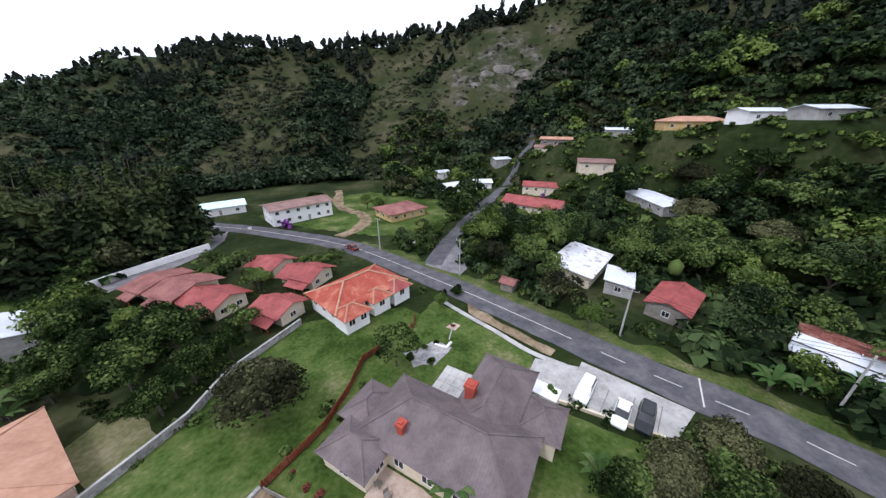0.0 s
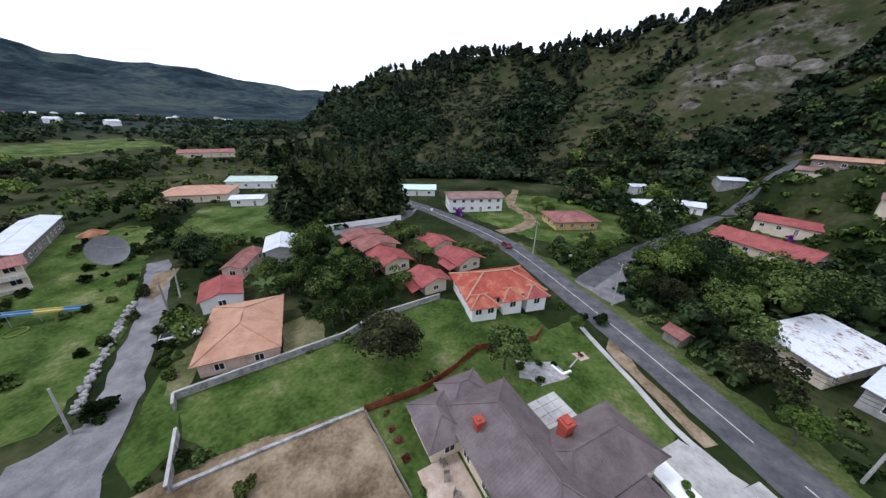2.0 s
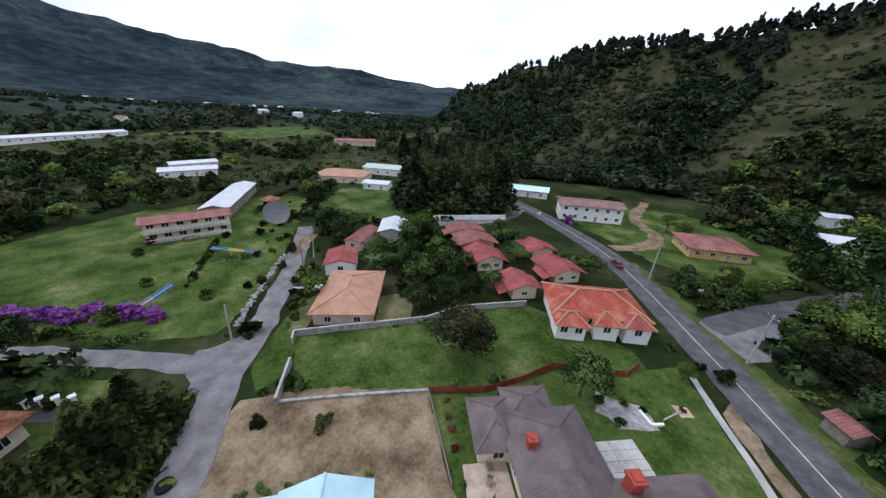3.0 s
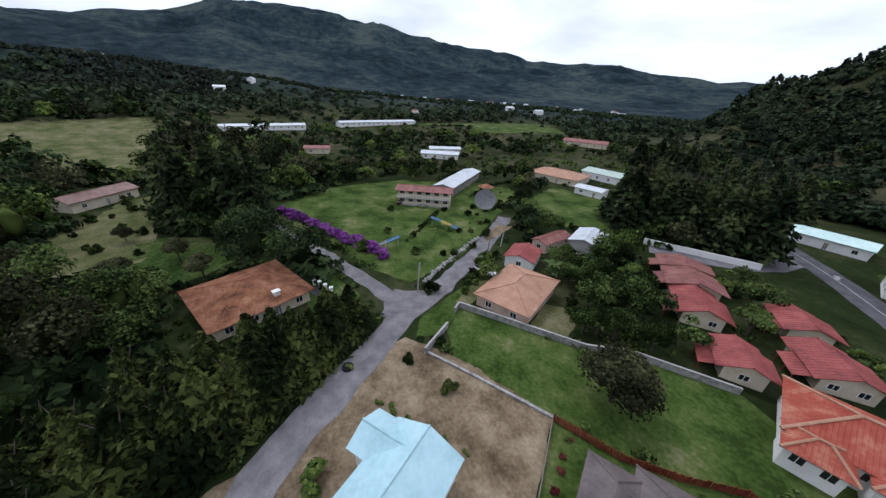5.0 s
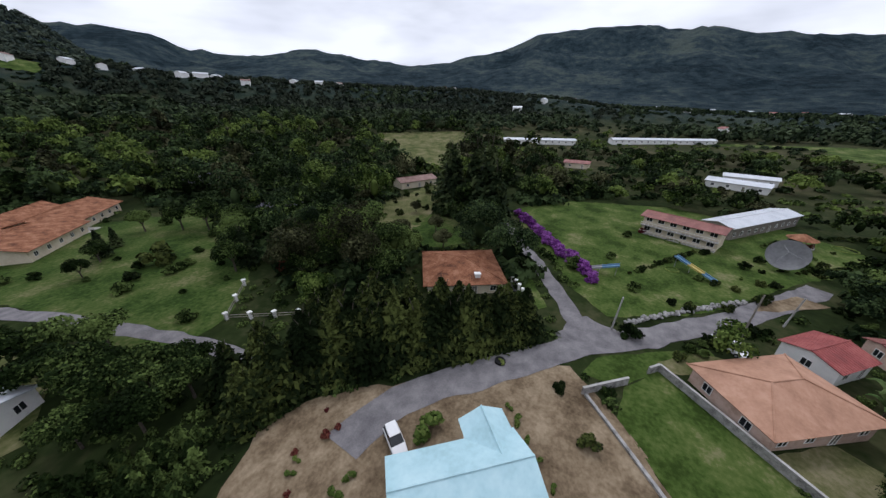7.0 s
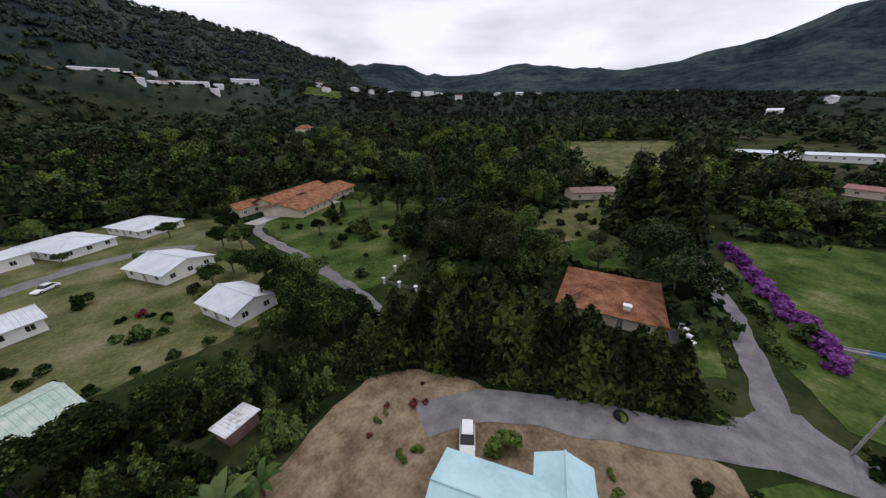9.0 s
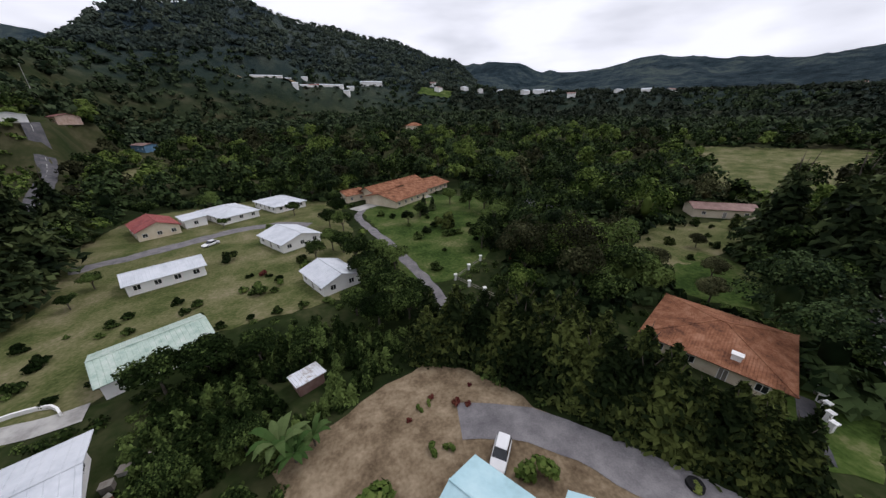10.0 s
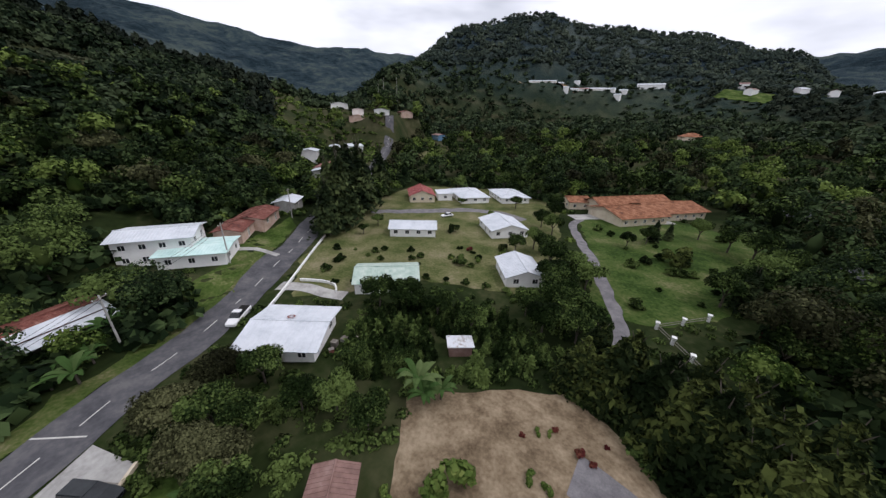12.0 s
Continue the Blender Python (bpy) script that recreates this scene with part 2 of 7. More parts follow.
def mesh_of(bm, name, material):
    me = bpy.data.meshes.new(name)
    bm.to_mesh(me)
    bm.free()
    me.materials.append(material)
    return me


def part(name, bm, material, parent, label="", me=None, m=None):
    ob = new(name, me or mesh_of(bm, name, material))
    ob.parent = parent
    if m is not None:
        ob.matrix_basis = m
    if label:
        ob["label"] = label
    return ob


def thing(name, label, category, x, y, ang=0.0, z=None, group="", kind=""):
    ob = new(name)
    ob.empty_display_size = 0.3
    ob.matrix_basis = pose(x, y, land(x, y) if z is None else z, 0, 0, ang)
    return tagged(ob, label, category, group, kind)


def box(bm, x0, x1, y0, y1, z0, z1, m=None):
    vs = [bm.verts.new((x, y, z)) for z in (z0, z1) for x, y in ((x0, y0), (x1, y0), (x1, y1), (x0, y1))]
    for f in ((3, 2, 1, 0), (4, 5, 6, 7), (0, 1, 5, 4), (1, 2, 6, 5), (2, 3, 7, 6), (3, 0, 4, 7)):
        bm.faces.new([vs[i] for i in f])
    if m is not None:
        for v in vs:
            v.co = m @ v.co
    return vs


def bar(bm, a, b, r, r2=None, sides=6):
    """A round bar from a to b."""
    a, b = Vector(a), Vector(b)
    d = (b - a).normalized()
    s = d.orthogonal().normalized()
    t = d.cross(s)
    rings = []
    for p, rr in ((a, r), (b, r if r2 is None else r2)):
        rings.append([bm.verts.new(p + (s * math.cos(k) + t * math.sin(k)) * rr) for k in (2 * math.pi * i / sides for i in range(sides))])
    for i in range(sides):
        j = (i + 1) % sides
        bm.faces.new((rings[0][i], rings[0][j], rings[1][j], rings[1][i]))
    bm.faces.new(rings[0][::-1])
    bm.faces.new(rings[1])


def tube(bm, pts, r, sides=5):
    """One continuous thin tube along the points."""
    rings = []
    for i, p in enumerate(pts):
        d = (pts[min(i + 1, len(pts) - 1)] - pts[max(i - 1, 0)]).normalized()
        s = d.cross(Vector((0, 0, 1))).normalized()
        t = s.cross(d)
        rings.append([bm.verts.new(p + (s * math.cos(k) + t * math.sin(k)) * r) for k in (2 * math.pi * i / sides for i in range(sides))])
    for a, b in zip(rings, rings[1:]):
        for i in range(sides):
            j = (i + 1) % sides
            bm.faces.new((a[i], a[j], b[j], b[i]))


def slab(bm, poly, thick=0.12, ribs=0.0, rib_w=0.07, rib_h=0.05, rb=None):
    """A roof plane of some thickness, with ribs running down its slope."""
    pts = [Vector(p) for p in poly]
    n = Vector((0, 0, 0))
    for i in range(len(pts)):
        n += (pts[i] - pts[0]).cross(pts[(i + 1) % len(pts)] - pts[0])
    n.normalize()
    if n.z < 0:
        pts.reverse()
        n = -n
    top = [bm.verts.new(p) for p in pts]
    low = [bm.verts.new(p - n * thick) for p in pts]
    bm.faces.new(top)
    bm.faces.new(low[::-1])
    for i in range(len(pts)):
        j = (i + 1) % len(pts)
        bm.faces.new((top[j], top[i], low[i], low[j]))
    if not ribs:
        return
    u = n.cross(Vector((0, 0, 1)))
    u = u.normalized() if u.length > 1e-3 else Vector((1, 0, 0))
    v = n.cross(u)
    o = pts[0]
    q = [((p - o).dot(u), (p - o).dot(v)) for p in pts]
    lo, hi = min(p[0] for p in q), max(p[0] for p in q)
    k = lo + ribs / 2
    while k < hi:
        cut = []
        for i in range(len(q)):
            (a, b), (c, d) = q[i], q[(i + 1) % len(q)]
            if (a - k) * (c - k) < 0:
                cut.append(b + (d - b) * (k - a) / (c - a))
        if len(cut) >= 2 and max(cut) - min(cut) > 0.15:
            lo_v, hi_v = min(cut) + 0.02, max(cut) - 0.02
            c = [o + u * (k + s * rib_w / 2) + v * vv for vv in (lo_v, hi_v) for s in (-1, 1)]
            a0, a1, b0, b1 = (rb.verts.new(p + n * 0.001) for p in c)
            ma, mb = (rb.verts.new(o + u * k + v * vv + n * rib_h) for vv in (lo_v, hi_v))
            rb.faces.new((a0, ma, mb, b0))
            rb.faces.new((ma, a1, b1, mb))
            rb.faces.new((a0, a1, ma))
            rb.faces.new((b1, b0, mb))
        k += ribs


def roof_planes(L, W, eave, top, kind, o):
    a, b = L / 2 + o, W / 2 + o
    if kind == "gable":
        return [[(-a, -b, eave), (a, -b, eave), (a, 0, top), (-a, 0, top)], [(a, b, eave), (-a, b, eave), (-a, 0, top), (a, 0, top)]], [((-a, 0, top), (a, 0, top))]
    if kind == "shed":
        return [[(-a, -b, eave), (a, -b, eave), (a, b, top), (-a, b, top)]], []
    r = max(0.15, a - b)
    P, Q = (-r, 0, top), (r, 0, top)
    c = [(-a, -b, eave), (a, -b, eave), (a, b, eave), (-a, b, eave)]
    planes = [[c[0], c[1], Q, P], [c[2], c[3], P, Q], [c[1], c[2], Q], [c[3], c[0], P]]
    return planes, [(P, Q), (c[0], P), (c[3], P), (c[1], Q), (c[2], Q)]


WINDOW_MESH = {}
HOUSES = []
CLEARINGS = []
WAYS = []


def window(parent, w, h, m, door=False):
    key = (round(w, 2), round(h, 2), door)
    if key not in WINDOW_MESH:
        bm = bmesh.new()
        for x0, x1, z0, z1 in ((-w / 2, w / 2, 0, .07), (-w / 2, w / 2, h - .07, h), (-w / 2, -w / 2 + .07, .07, h - .07), (w / 2 - .07, w / 2, .07, h - .07), (-.03, .03, .07, h - .07)):
            box(bm, x0, x1, -.06, .05, z0, z1)
        fr = mesh_of(bm, "frame", M_WHITE)
        bm = bmesh.new()
        box(bm, -w / 2 + .06, w / 2 - .06, -.02, .02, .06, h - .06)
        WINDOW_MESH[key] = (fr, mesh_of(bm, "pane", M_WOOD if door else M_GLASS))
    fr, pn = WINDOW_MESH[key]
    f = part("door" if door else "window", None, None, parent, me=fr, m=m)
    part("panel" if door else "pane", None, None, f, me=pn)


def roof_part(holder, L, W, eave, top, kind, mat, o=0.55, ribs=0.5, ridge_mat=None, m=None, rib_h=0.05, cap=0.1):
    planes, edges = roof_planes(L, W, eave, top, kind, o)
    bm = bmesh.new()
    rb = bmesh.new()
    for p in planes:
        slab(bm, p, 0.12, ribs, 0.09, rib_h, rb)
    r = part("roof", bm, mat, holder, m=m)
    if ribs:
        tagged(part("rib", rb, mat, r), kind="stuff")
    else:
        rb.free()
    if edges:
        bm = bmesh.new()
        for a, b in edges:
            bar(bm, Vector(a) + Vector((0, 0, .02)), Vector(b) + Vector((0, 0, .02)), cap, sides=6)
        part("ridge_cap", bm, ridge_mat or mat, r)
    return r


def walls_part(holder, L, W, eave, top, kind, mat, m=None, down=0.8):
    bm = bmesh.new()
    a, b = L / 2, W / 2
    box(bm, -a, a, -b, b, -down, eave - .02)
    if kind == "gable":
        k = (top - eave) * 0.98
        for s in (-1, 1):
            v = [bm.verts.new((s * a, -b, eave - .02)), bm.verts.new((s * a, b, eave - .02)), bm.verts.new((s * a, 0, eave - .14 + k)),
                 bm.verts.new((s * (a - .2), -b, eave - .02)), bm.verts.new((s * (a - .2), b, eave - .02)), bm.verts.new((s * (a - .2), 0, eave - .14 + k))]
            for f in ((0, 1, 2), (5, 4, 3), (0, 3, 4, 1), (1, 4, 5, 2), (2, 5, 3, 0)):
                bm.faces.new([v[i] for i in f])
    if kind == "shed":
        v = [bm.verts.new((x, y, z)) for x in (-a, a) for y, z in ((-b, eave - .02), (b, eave - .02), (b, top - .2))]
        for f in ((0, 1, 2), (5, 4, 3), (0, 3, 4, 1), (1, 4, 5, 2), (2, 5, 3, 0)):
            bm.faces.new([v[i] for i in f])
    flat(bm)
    return part("wall", bm, mat, holder, m=m)


def openings(holder, L, W, storeys=1, step=3.2, sides="nsew", sill=0.95, base=0.0, w=1.2, h=1.15, door=True, m=None):
    m = m or Matrix()
    for st in range(storeys):
        z = base + sill + 2.7 * st
        for side in sides:
            run, off, rz = {"s": (L, -W / 2, 0), "n": (L, W / 2, 180), "e": (W, L / 2, 90), "w": (W, -L / 2, -90)}[side]
            k = max(1, int(run / step))
            for i in range(k):
                s = (i + .5) / k * run - run / 2
                p = (s, off) if side in "sn" else (off, s)
                if door and st == 0 and side == "s" and i == k // 2:
                    window(holder, 1.0, 2.05, m @ pose(p[0], p[1], base + .02, 0, 0, rz), True)
                else:
                    window(holder, w, h, m @ pose(p[0], p[1], z, 0, 0, rz))


def house(label, x, y, L, W, ang, eave, top, kind, wall, roof, o=0.55, ribs=0.5, storeys=1, step=3.2, sides="nsew", category="house", name="house", ridge=None, z=None, group="", win=True, rib_h=0.05, porch=0.0):
    if W > L * 1.12:
        L, W, ang = W, L, ang + 90
    h = thing(name, label, category, x, y, ang, z, group)
    HOUSES.append((x, y, L, W, ang))
    c, q = math.cos(radians(ang)), math.sin(radians(ang))
    fall = land(x, y) - min(land(x + (u * c * L - v * q * W) / 2, y + (u * q * L + v * c * W) / 2) for u in (-1, 1) for v in (-1, 1))
    walls_part(h, L, W, eave, top, kind, wall, down=.8 + max(0, fall))
    roof_part(h, L, W, eave, top, kind, roof, o, ribs, ridge, rib_h=rib_h)
    if porch:
        slope = (top - eave) / (W / 2 + o)
        bm, rb = bmesh.new(), bmesh.new()
        slab(bm, [(-L * .42, -W / 2 - porch, eave - .35 - slope * porch), (L * .3, -W / 2 - porch, eave - .35 - slope * porch), (L * .3, -W / 2 + .02, eave - .35), (-L * .42, -W / 2 + .02, eave - .35)], .1, ribs, .09, rib_h, rb)
        p = part("porch_roof", bm, roof, h)
        if ribs:
            tagged(part("rib", rb, roof, p), kind="stuff")
        for u in (-.4, -.06, .28):
            bm = bmesh.new()
            box(bm, L * u - .07, L * u + .07, -W / 2 - porch + .2, -W / 2 - porch + .34, -.8, eave - .45 - slope * (porch - .3))
            part("post", bm, M_WOOD, h)
    if win:
        openings(h, L, W, storeys, step, sides)
    return h


def inside(poly, x, y):
    hit = False
    j = len(poly) - 1
    for i in range(len(poly)):
        (xi, yi), (xj, yj) = poly[i], poly[j]
        if (yi > y) != (yj > y) and x < (xj - xi) * (y - yi) / (yj - yi) + xi:
            hit = not hit
        j = i
    return hit


def wavy(poly, step=1.5, amount=0.3, seed=0):
    out = []
    for i in range(len(poly)):
        a, b = Vector(poly[i]).to_3d(), Vector(poly[(i + 1) % len(poly)]).to_3d()
        k = max(1, int((b - a).length / step))
        nrm = Vector((a.y - b.y, b.x - a.x, 0)).normalized()
        for q in range(k):
            p = a.lerp(b, q / k)
            out.append(p + nrm * amount * noise.noise((p.x * .45 + seed, p.y * .45, seed * 3.7)) * 2 * (1 if q else .3))
    return out


def patch(name, poly, material, lift, label, category, amount=0.3, cell=3.0, kind="structure"):
    """A piece of ground cover laid on the land."""
    CLEARINGS.append(poly)
    bm = bmesh.new()
    pts = wavy(poly, 1.5, amount, len(name))
    bm.faces.new([bm.verts.new((p.x, p.y, 0)) for p in pts])
    bmesh.ops.triangulate(bm, faces=bm.faces)
    xs, ys = [p.x for p in pts], [p.y for p in pts]
    for axis, lo, hi in ((0, min(xs), max(xs)), (1, min(ys), max(ys))):
        k = lo + cell
        while k < hi:
            co, no = ((k, 0, 0), (1, 0, 0)) if axis == 0 else ((0, k, 0), (0, 1, 0))
            bmesh.ops.bisect_plane(bm, geom=bm.verts[:] + bm.edges[:] + bm.faces[:], plane_co=co, plane_no=no)
            k += cell
    for v in bm.verts:
        v.co.z = land(v.co.x, v.co.y) + lift
    flat(bm)
    for f in bm.faces:
        if f.normal.z < 0:
            f.normal_flip()
    ob = new(name, mesh_of(bm, name, material))
    return tagged(ob, label, category, kind=kind)


def line(points, step=1.5):
    """A smooth line through the points."""
    p = [Vector((*q[:2], 0)) for q in points]
    p = [p[0] * 2 - p[1]] + p + [p[-1] * 2 - p[-2]]
    out = []
    for i in range(1, len(p) - 2):
        n = max(2, int((p[i + 1] - p[i]).length / step))
        for k in range(n):
            t = k / n
            out.append(0.5 * ((2 * p[i]) + (p[i + 1] - p[i - 1]) * t + (2 * p[i - 1] - 5 * p[i] + 4 * p[i + 1] - p[i + 2]) * t * t + (3 * p[i] - p[i - 1] - 3 * p[i + 1] + p[i + 2]) * t ** 3))
    out.append(p[-2])
    return out


def sides_of(pts):
    for i, p in enumerate(pts):
        d = (pts[min(i + 1, len(pts) - 1)] - pts[max(i - 1, 0)]).normalized()
        yield p, Vector((-d.y, d.x, 0))


def ribbon(bm, points, offs, lift, jitter=0.0, step=1.5, heights=None):
    """A strip along the line, with the given offsets across it (to the left)."""
    rows = []
    for p, nrm in sides_of(line(points, step)):
        row = []
        for i, o in enumerate(offs):
            j = jitter * noise.noise((p.x * .3 + i * 9, p.y * .3, 4.4)) * 2 if i in (0, len(offs) - 1) else 0
            q = p + nrm * (o + j)
            row.append(bm.verts.new((q.x, q.y, land(q.x, q.y) + (heights[i] if heights else lift))))
        rows.append(row)
    for a, b in zip(rows, rows[1:]):
        for i in range(len(offs) - 1):
            bm.faces.new((a[i + 1], a[i], b[i], b[i + 1]))
    for f in bm.faces:
        f.normal_update()
        if f.normal.z < -0.2:
            f.normal_flip()


def strip(name, points, width, material, lift, label, category, jitter=0.0, kind="structure", n=5):
    WAYS.append((points, width))
    bm = bmesh.new()
    ribbon(bm, points, [width * (i / (n - 1) - .5) for i in range(n)], lift, jitter)
    return tagged(new(name, mesh_of(bm, name, material)), label, category, kind=kind)


def low_wall(name, points, thick, h, material, label, category="wall", smooth_line=False, cap=None, down=0.4, group=""):
    """A wall along the points, standing on the land, split in straight bays."""
    t = new(name)
    tagged(t, label, category, group=group)
    x0, y0 = points[0]
    t.matrix_basis = pose(x0, y0, land(x0, y0))
    base = Vector((x0, y0, land(x0, y0)))
    pts = line(points, 3.0) if smooth_line else []
    if not smooth_line:
        for a, b in zip(points, points[1:]):
            a, b = Vector((*a, 0)), Vector((*b, 0))
            k = max(1, int((b - a).length / 3.0))
            pts += [a.lerp(b, i / k) for i in range(k)]
        pts.append(Vector((*points[-1], 0)))
    for a, b in zip(pts, pts[1:]):
        d = (b - a).normalized()
        nrm = Vector((-d.y, d.x, 0)) * thick / 2
        za, zb = land(a.x, a.y), land(b.x, b.y)
        bm = bmesh.new()
        vs = [bm.verts.new(Vector((q.x, q.y, z)) - base) for q, z in
              ((a - nrm, za - down), (b - nrm, zb - down), (b + nrm, zb - down), (a + nrm, za - down), (a - nrm, za + h), (b - nrm, zb + h), (b + nrm, zb + h), (a + nrm, za + h))]
        for f in ((3, 2, 1, 0), (4, 5, 6, 7), (0, 1, 5, 4), (1, 2, 6, 5), (2, 3, 7, 6), (3, 0, 4, 7)):
            bm.faces.new([vs[i] for i in f])
        part("panel", bm, material, t)
        if cap:
            bm = bmesh.new()
            c = nrm * 1.2
            vs = [bm.verts.new(Vector((q.x, q.y, z)) - base) for q, z in
                  ((a - c, za + h), (b - c, zb + h), (b + c, zb + h), (a + c, za + h), (a - c, za + h + .07), (b - c, zb + h + .07), (b + c, zb + h + .07), (a + c, za + h + .07))]
            for f in ((3, 2, 1, 0), (4, 5, 6, 7), (0, 1, 5, 4), (1, 2, 6, 5), (2, 3, 7, 6), (3, 0, 4, 7)):
                bm.faces.new([vs[i] for i in f])
            part("coping", bm, cap, t)
    return t


# ---- the ground, one sheet to the horizon ----
def build_ground():
    radii = [2.0 * i for i in range(1, 31)]
    while radii[-1] < 4700:
        radii.append(radii[-1] * 1.032)
    n = 300
    verts, faces = [(CX, CY, land(CX, CY))], []
    for r in radii:
        for i in range(n):
            a = 2 * math.pi * i / n
            x, y = CX - r * math.sin(a), CY + r * math.cos(a)
            verts.append((x, y, land(x, y)))
    for i in range(n):
        faces.append((0, 1 + i, 1 + (i + 1) % n))
    for k in range(len(radii) - 1):
        o, q = 1 + k * n, 1 + (k + 1) * n
        for i in range(n):
            j = (i + 1) % n
            faces.append((o + i, q + i, q + j, o + j))
    me = bpy.data.meshes.new("ground")
    me.from_pydata(verts, [], faces)
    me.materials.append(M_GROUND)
    me.polygons.foreach_set("use_smooth", [True] * len(me.polygons))
    return tagged(new("ground", me), "grassy valley floor rising to wooded hills and mountains", "ground", kind="structure")


def ground_material():
    """Undergrowth and grass; rock on steep bare slopes; far off unbroken forest, its colour blued with painted haze."""
    # near-black tones put the shade beneath trees into the ground colour
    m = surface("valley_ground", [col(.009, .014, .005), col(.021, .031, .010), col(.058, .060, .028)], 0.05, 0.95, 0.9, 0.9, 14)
    n, l = m.node_tree.nodes, m.node_tree.links
    p = n["Principled BSDF"]
    base = p.inputs["Base Color"].links[0].from_socket
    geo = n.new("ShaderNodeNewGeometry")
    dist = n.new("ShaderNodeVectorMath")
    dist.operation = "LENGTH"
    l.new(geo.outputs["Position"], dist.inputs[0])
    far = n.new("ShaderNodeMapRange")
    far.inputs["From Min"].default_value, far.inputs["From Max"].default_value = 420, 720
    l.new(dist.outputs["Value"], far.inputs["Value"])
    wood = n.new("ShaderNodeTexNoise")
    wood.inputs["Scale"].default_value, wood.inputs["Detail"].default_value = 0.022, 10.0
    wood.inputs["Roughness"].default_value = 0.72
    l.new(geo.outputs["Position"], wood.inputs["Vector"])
    # bluish tones carry the haze of distance in the forest colour
    haze_ramp = n.new("ShaderNodeValToRGB")
    e = haze_ramp.color_ramp.elements
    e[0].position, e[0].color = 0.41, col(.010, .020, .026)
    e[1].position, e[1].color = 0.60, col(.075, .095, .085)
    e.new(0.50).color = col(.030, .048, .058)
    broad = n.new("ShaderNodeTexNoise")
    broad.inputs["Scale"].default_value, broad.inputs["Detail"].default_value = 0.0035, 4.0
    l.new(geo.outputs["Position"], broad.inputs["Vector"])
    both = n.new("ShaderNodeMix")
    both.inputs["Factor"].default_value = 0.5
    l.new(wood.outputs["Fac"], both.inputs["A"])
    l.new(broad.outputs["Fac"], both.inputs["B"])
    l.new(both.outputs["Result"], haze_ramp.inputs["Fac"])
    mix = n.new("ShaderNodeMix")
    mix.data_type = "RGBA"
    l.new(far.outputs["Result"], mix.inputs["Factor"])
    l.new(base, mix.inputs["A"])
    l.new(haze_ramp.outputs["Color"], mix.inputs["B"])
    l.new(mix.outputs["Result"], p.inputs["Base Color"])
    p.inputs["Specular IOR Level"].default_value = 0.03
    near_normal = p.inputs["Normal"].links[0].from_socket
    near_far = mix.outputs["Result"]
    grass = n.new("ShaderNodeTexNoise")
    grass.inputs["Scale"].default_value, grass.inputs["Detail"].default_value = 0.05, 9.0
    grass.inputs["Roughness"].default_value = 0.7
    l.new(geo.outputs["Position"], grass.inputs["Vector"])
    gr = n.new("ShaderNodeValToRGB")
    g = gr.color_ramp.elements
    g[0].position, g[0].color = 0.36, col(.022, .032, .012)
    g[1].position, g[1].color = 0.68, col(.090, .080, .046)
    g.new(0.50).color = col(.041, .045, .020)
    l.new(grass.outputs["Fac"], gr.inputs["Fac"])
    band = [n.new("ShaderNodeMapRange") for _ in range(2)]
    for q, (lo, hi, a, b) in zip(band, ((150, 200, 0, 1), (420, 520, 1, 0))):
        q.inputs["From Min"].default_value, q.inputs["From Max"].default_value = lo, hi
        q.inputs["To Min"].default_value, q.inputs["To Max"].default_value = a, b
        l.new(dist.outputs["Value"], q.inputs["Value"])
    cover = n.new("ShaderNodeMath")
    cover.operation = "MULTIPLY"
    l.new(band[0].outputs["Result"], cover.inputs[0])
    l.new(band[1].outputs["Result"], cover.inputs[1])
    hill = n.new("ShaderNodeMix")
    hill.data_type = "RGBA"
    l.new(cover.outputs[0], hill.inputs["Factor"])
    l.new(near_far, hill.inputs["A"])
    l.new(gr.outputs["Color"], hill.inputs["B"])
    # bare grey rock breaking through the steep slope
    off = n.new("ShaderNodeVectorMath")
    off.operation = "DISTANCE"
    off.inputs[1].default_value = (122, 214, 70)
    l.new(geo.outputs["Position"], off.inputs[0])
    reach = n.new("ShaderNodeMapRange")
    reach.inputs["From Min"].default_value, reach.inputs["From Max"].default_value = 20, 85
    reach.inputs["To Min"].default_value, reach.inputs["To Max"].default_value = 0.16, -0.1
    l.new(off.outputs["Value"], reach.inputs["Value"])
    add = n.new("ShaderNodeMath")
    l.new(reach.outputs["Result"], add.inputs[0])
    l.new(grass.outputs["Fac"], add.inputs[1])
    bare = n.new("ShaderNodeMapRange")
    bare.inputs["From Min"].default_value, bare.inputs["From Max"].default_value = 0.60, 0.74
    l.new(add.outputs[0], bare.inputs["Value"])
    streak = n.new("ShaderNodeTexNoise")
    streak.inputs["Scale"].default_value, streak.inputs["Detail"].default_value = 0.25, 8.0
    tall = n.new("ShaderNodeMapping")
    tall.inputs["Scale"].default_value = (1.0, 1.0, 0.35)
    l.new(geo.outputs["Position"], tall.inputs["Vector"])
    l.new(tall.outputs["Vector"], streak.inputs["Vector"])
    sr = n.new("ShaderNodeValToRGB")
    sr.color_ramp.elements[0].position, sr.color_ramp.elements[0].color = 0.38, col(.034, .034, .024)
    sr.color_ramp.elements[1].position, sr.color_ramp.elements[1].color = 0.70, col(.17, .155, .135)
    l.new(streak.outputs["Fac"], sr.inputs["Fac"])
    rock = n.new("ShaderNodeMix")
    rock.data_type = "RGBA"
    l.new(bare.outputs["Result"], rock.inputs["Factor"])
    l.new(hill.outputs["Result"], rock.inputs["A"])
    l.new(sr.outputs["Color"], rock.inputs["B"])
    l.new(rock.outputs["Result"], p.inputs["Base Color"])
    relief = n.new("ShaderNodeBump")
    relief.inputs["Distance"].default_value = 26.0
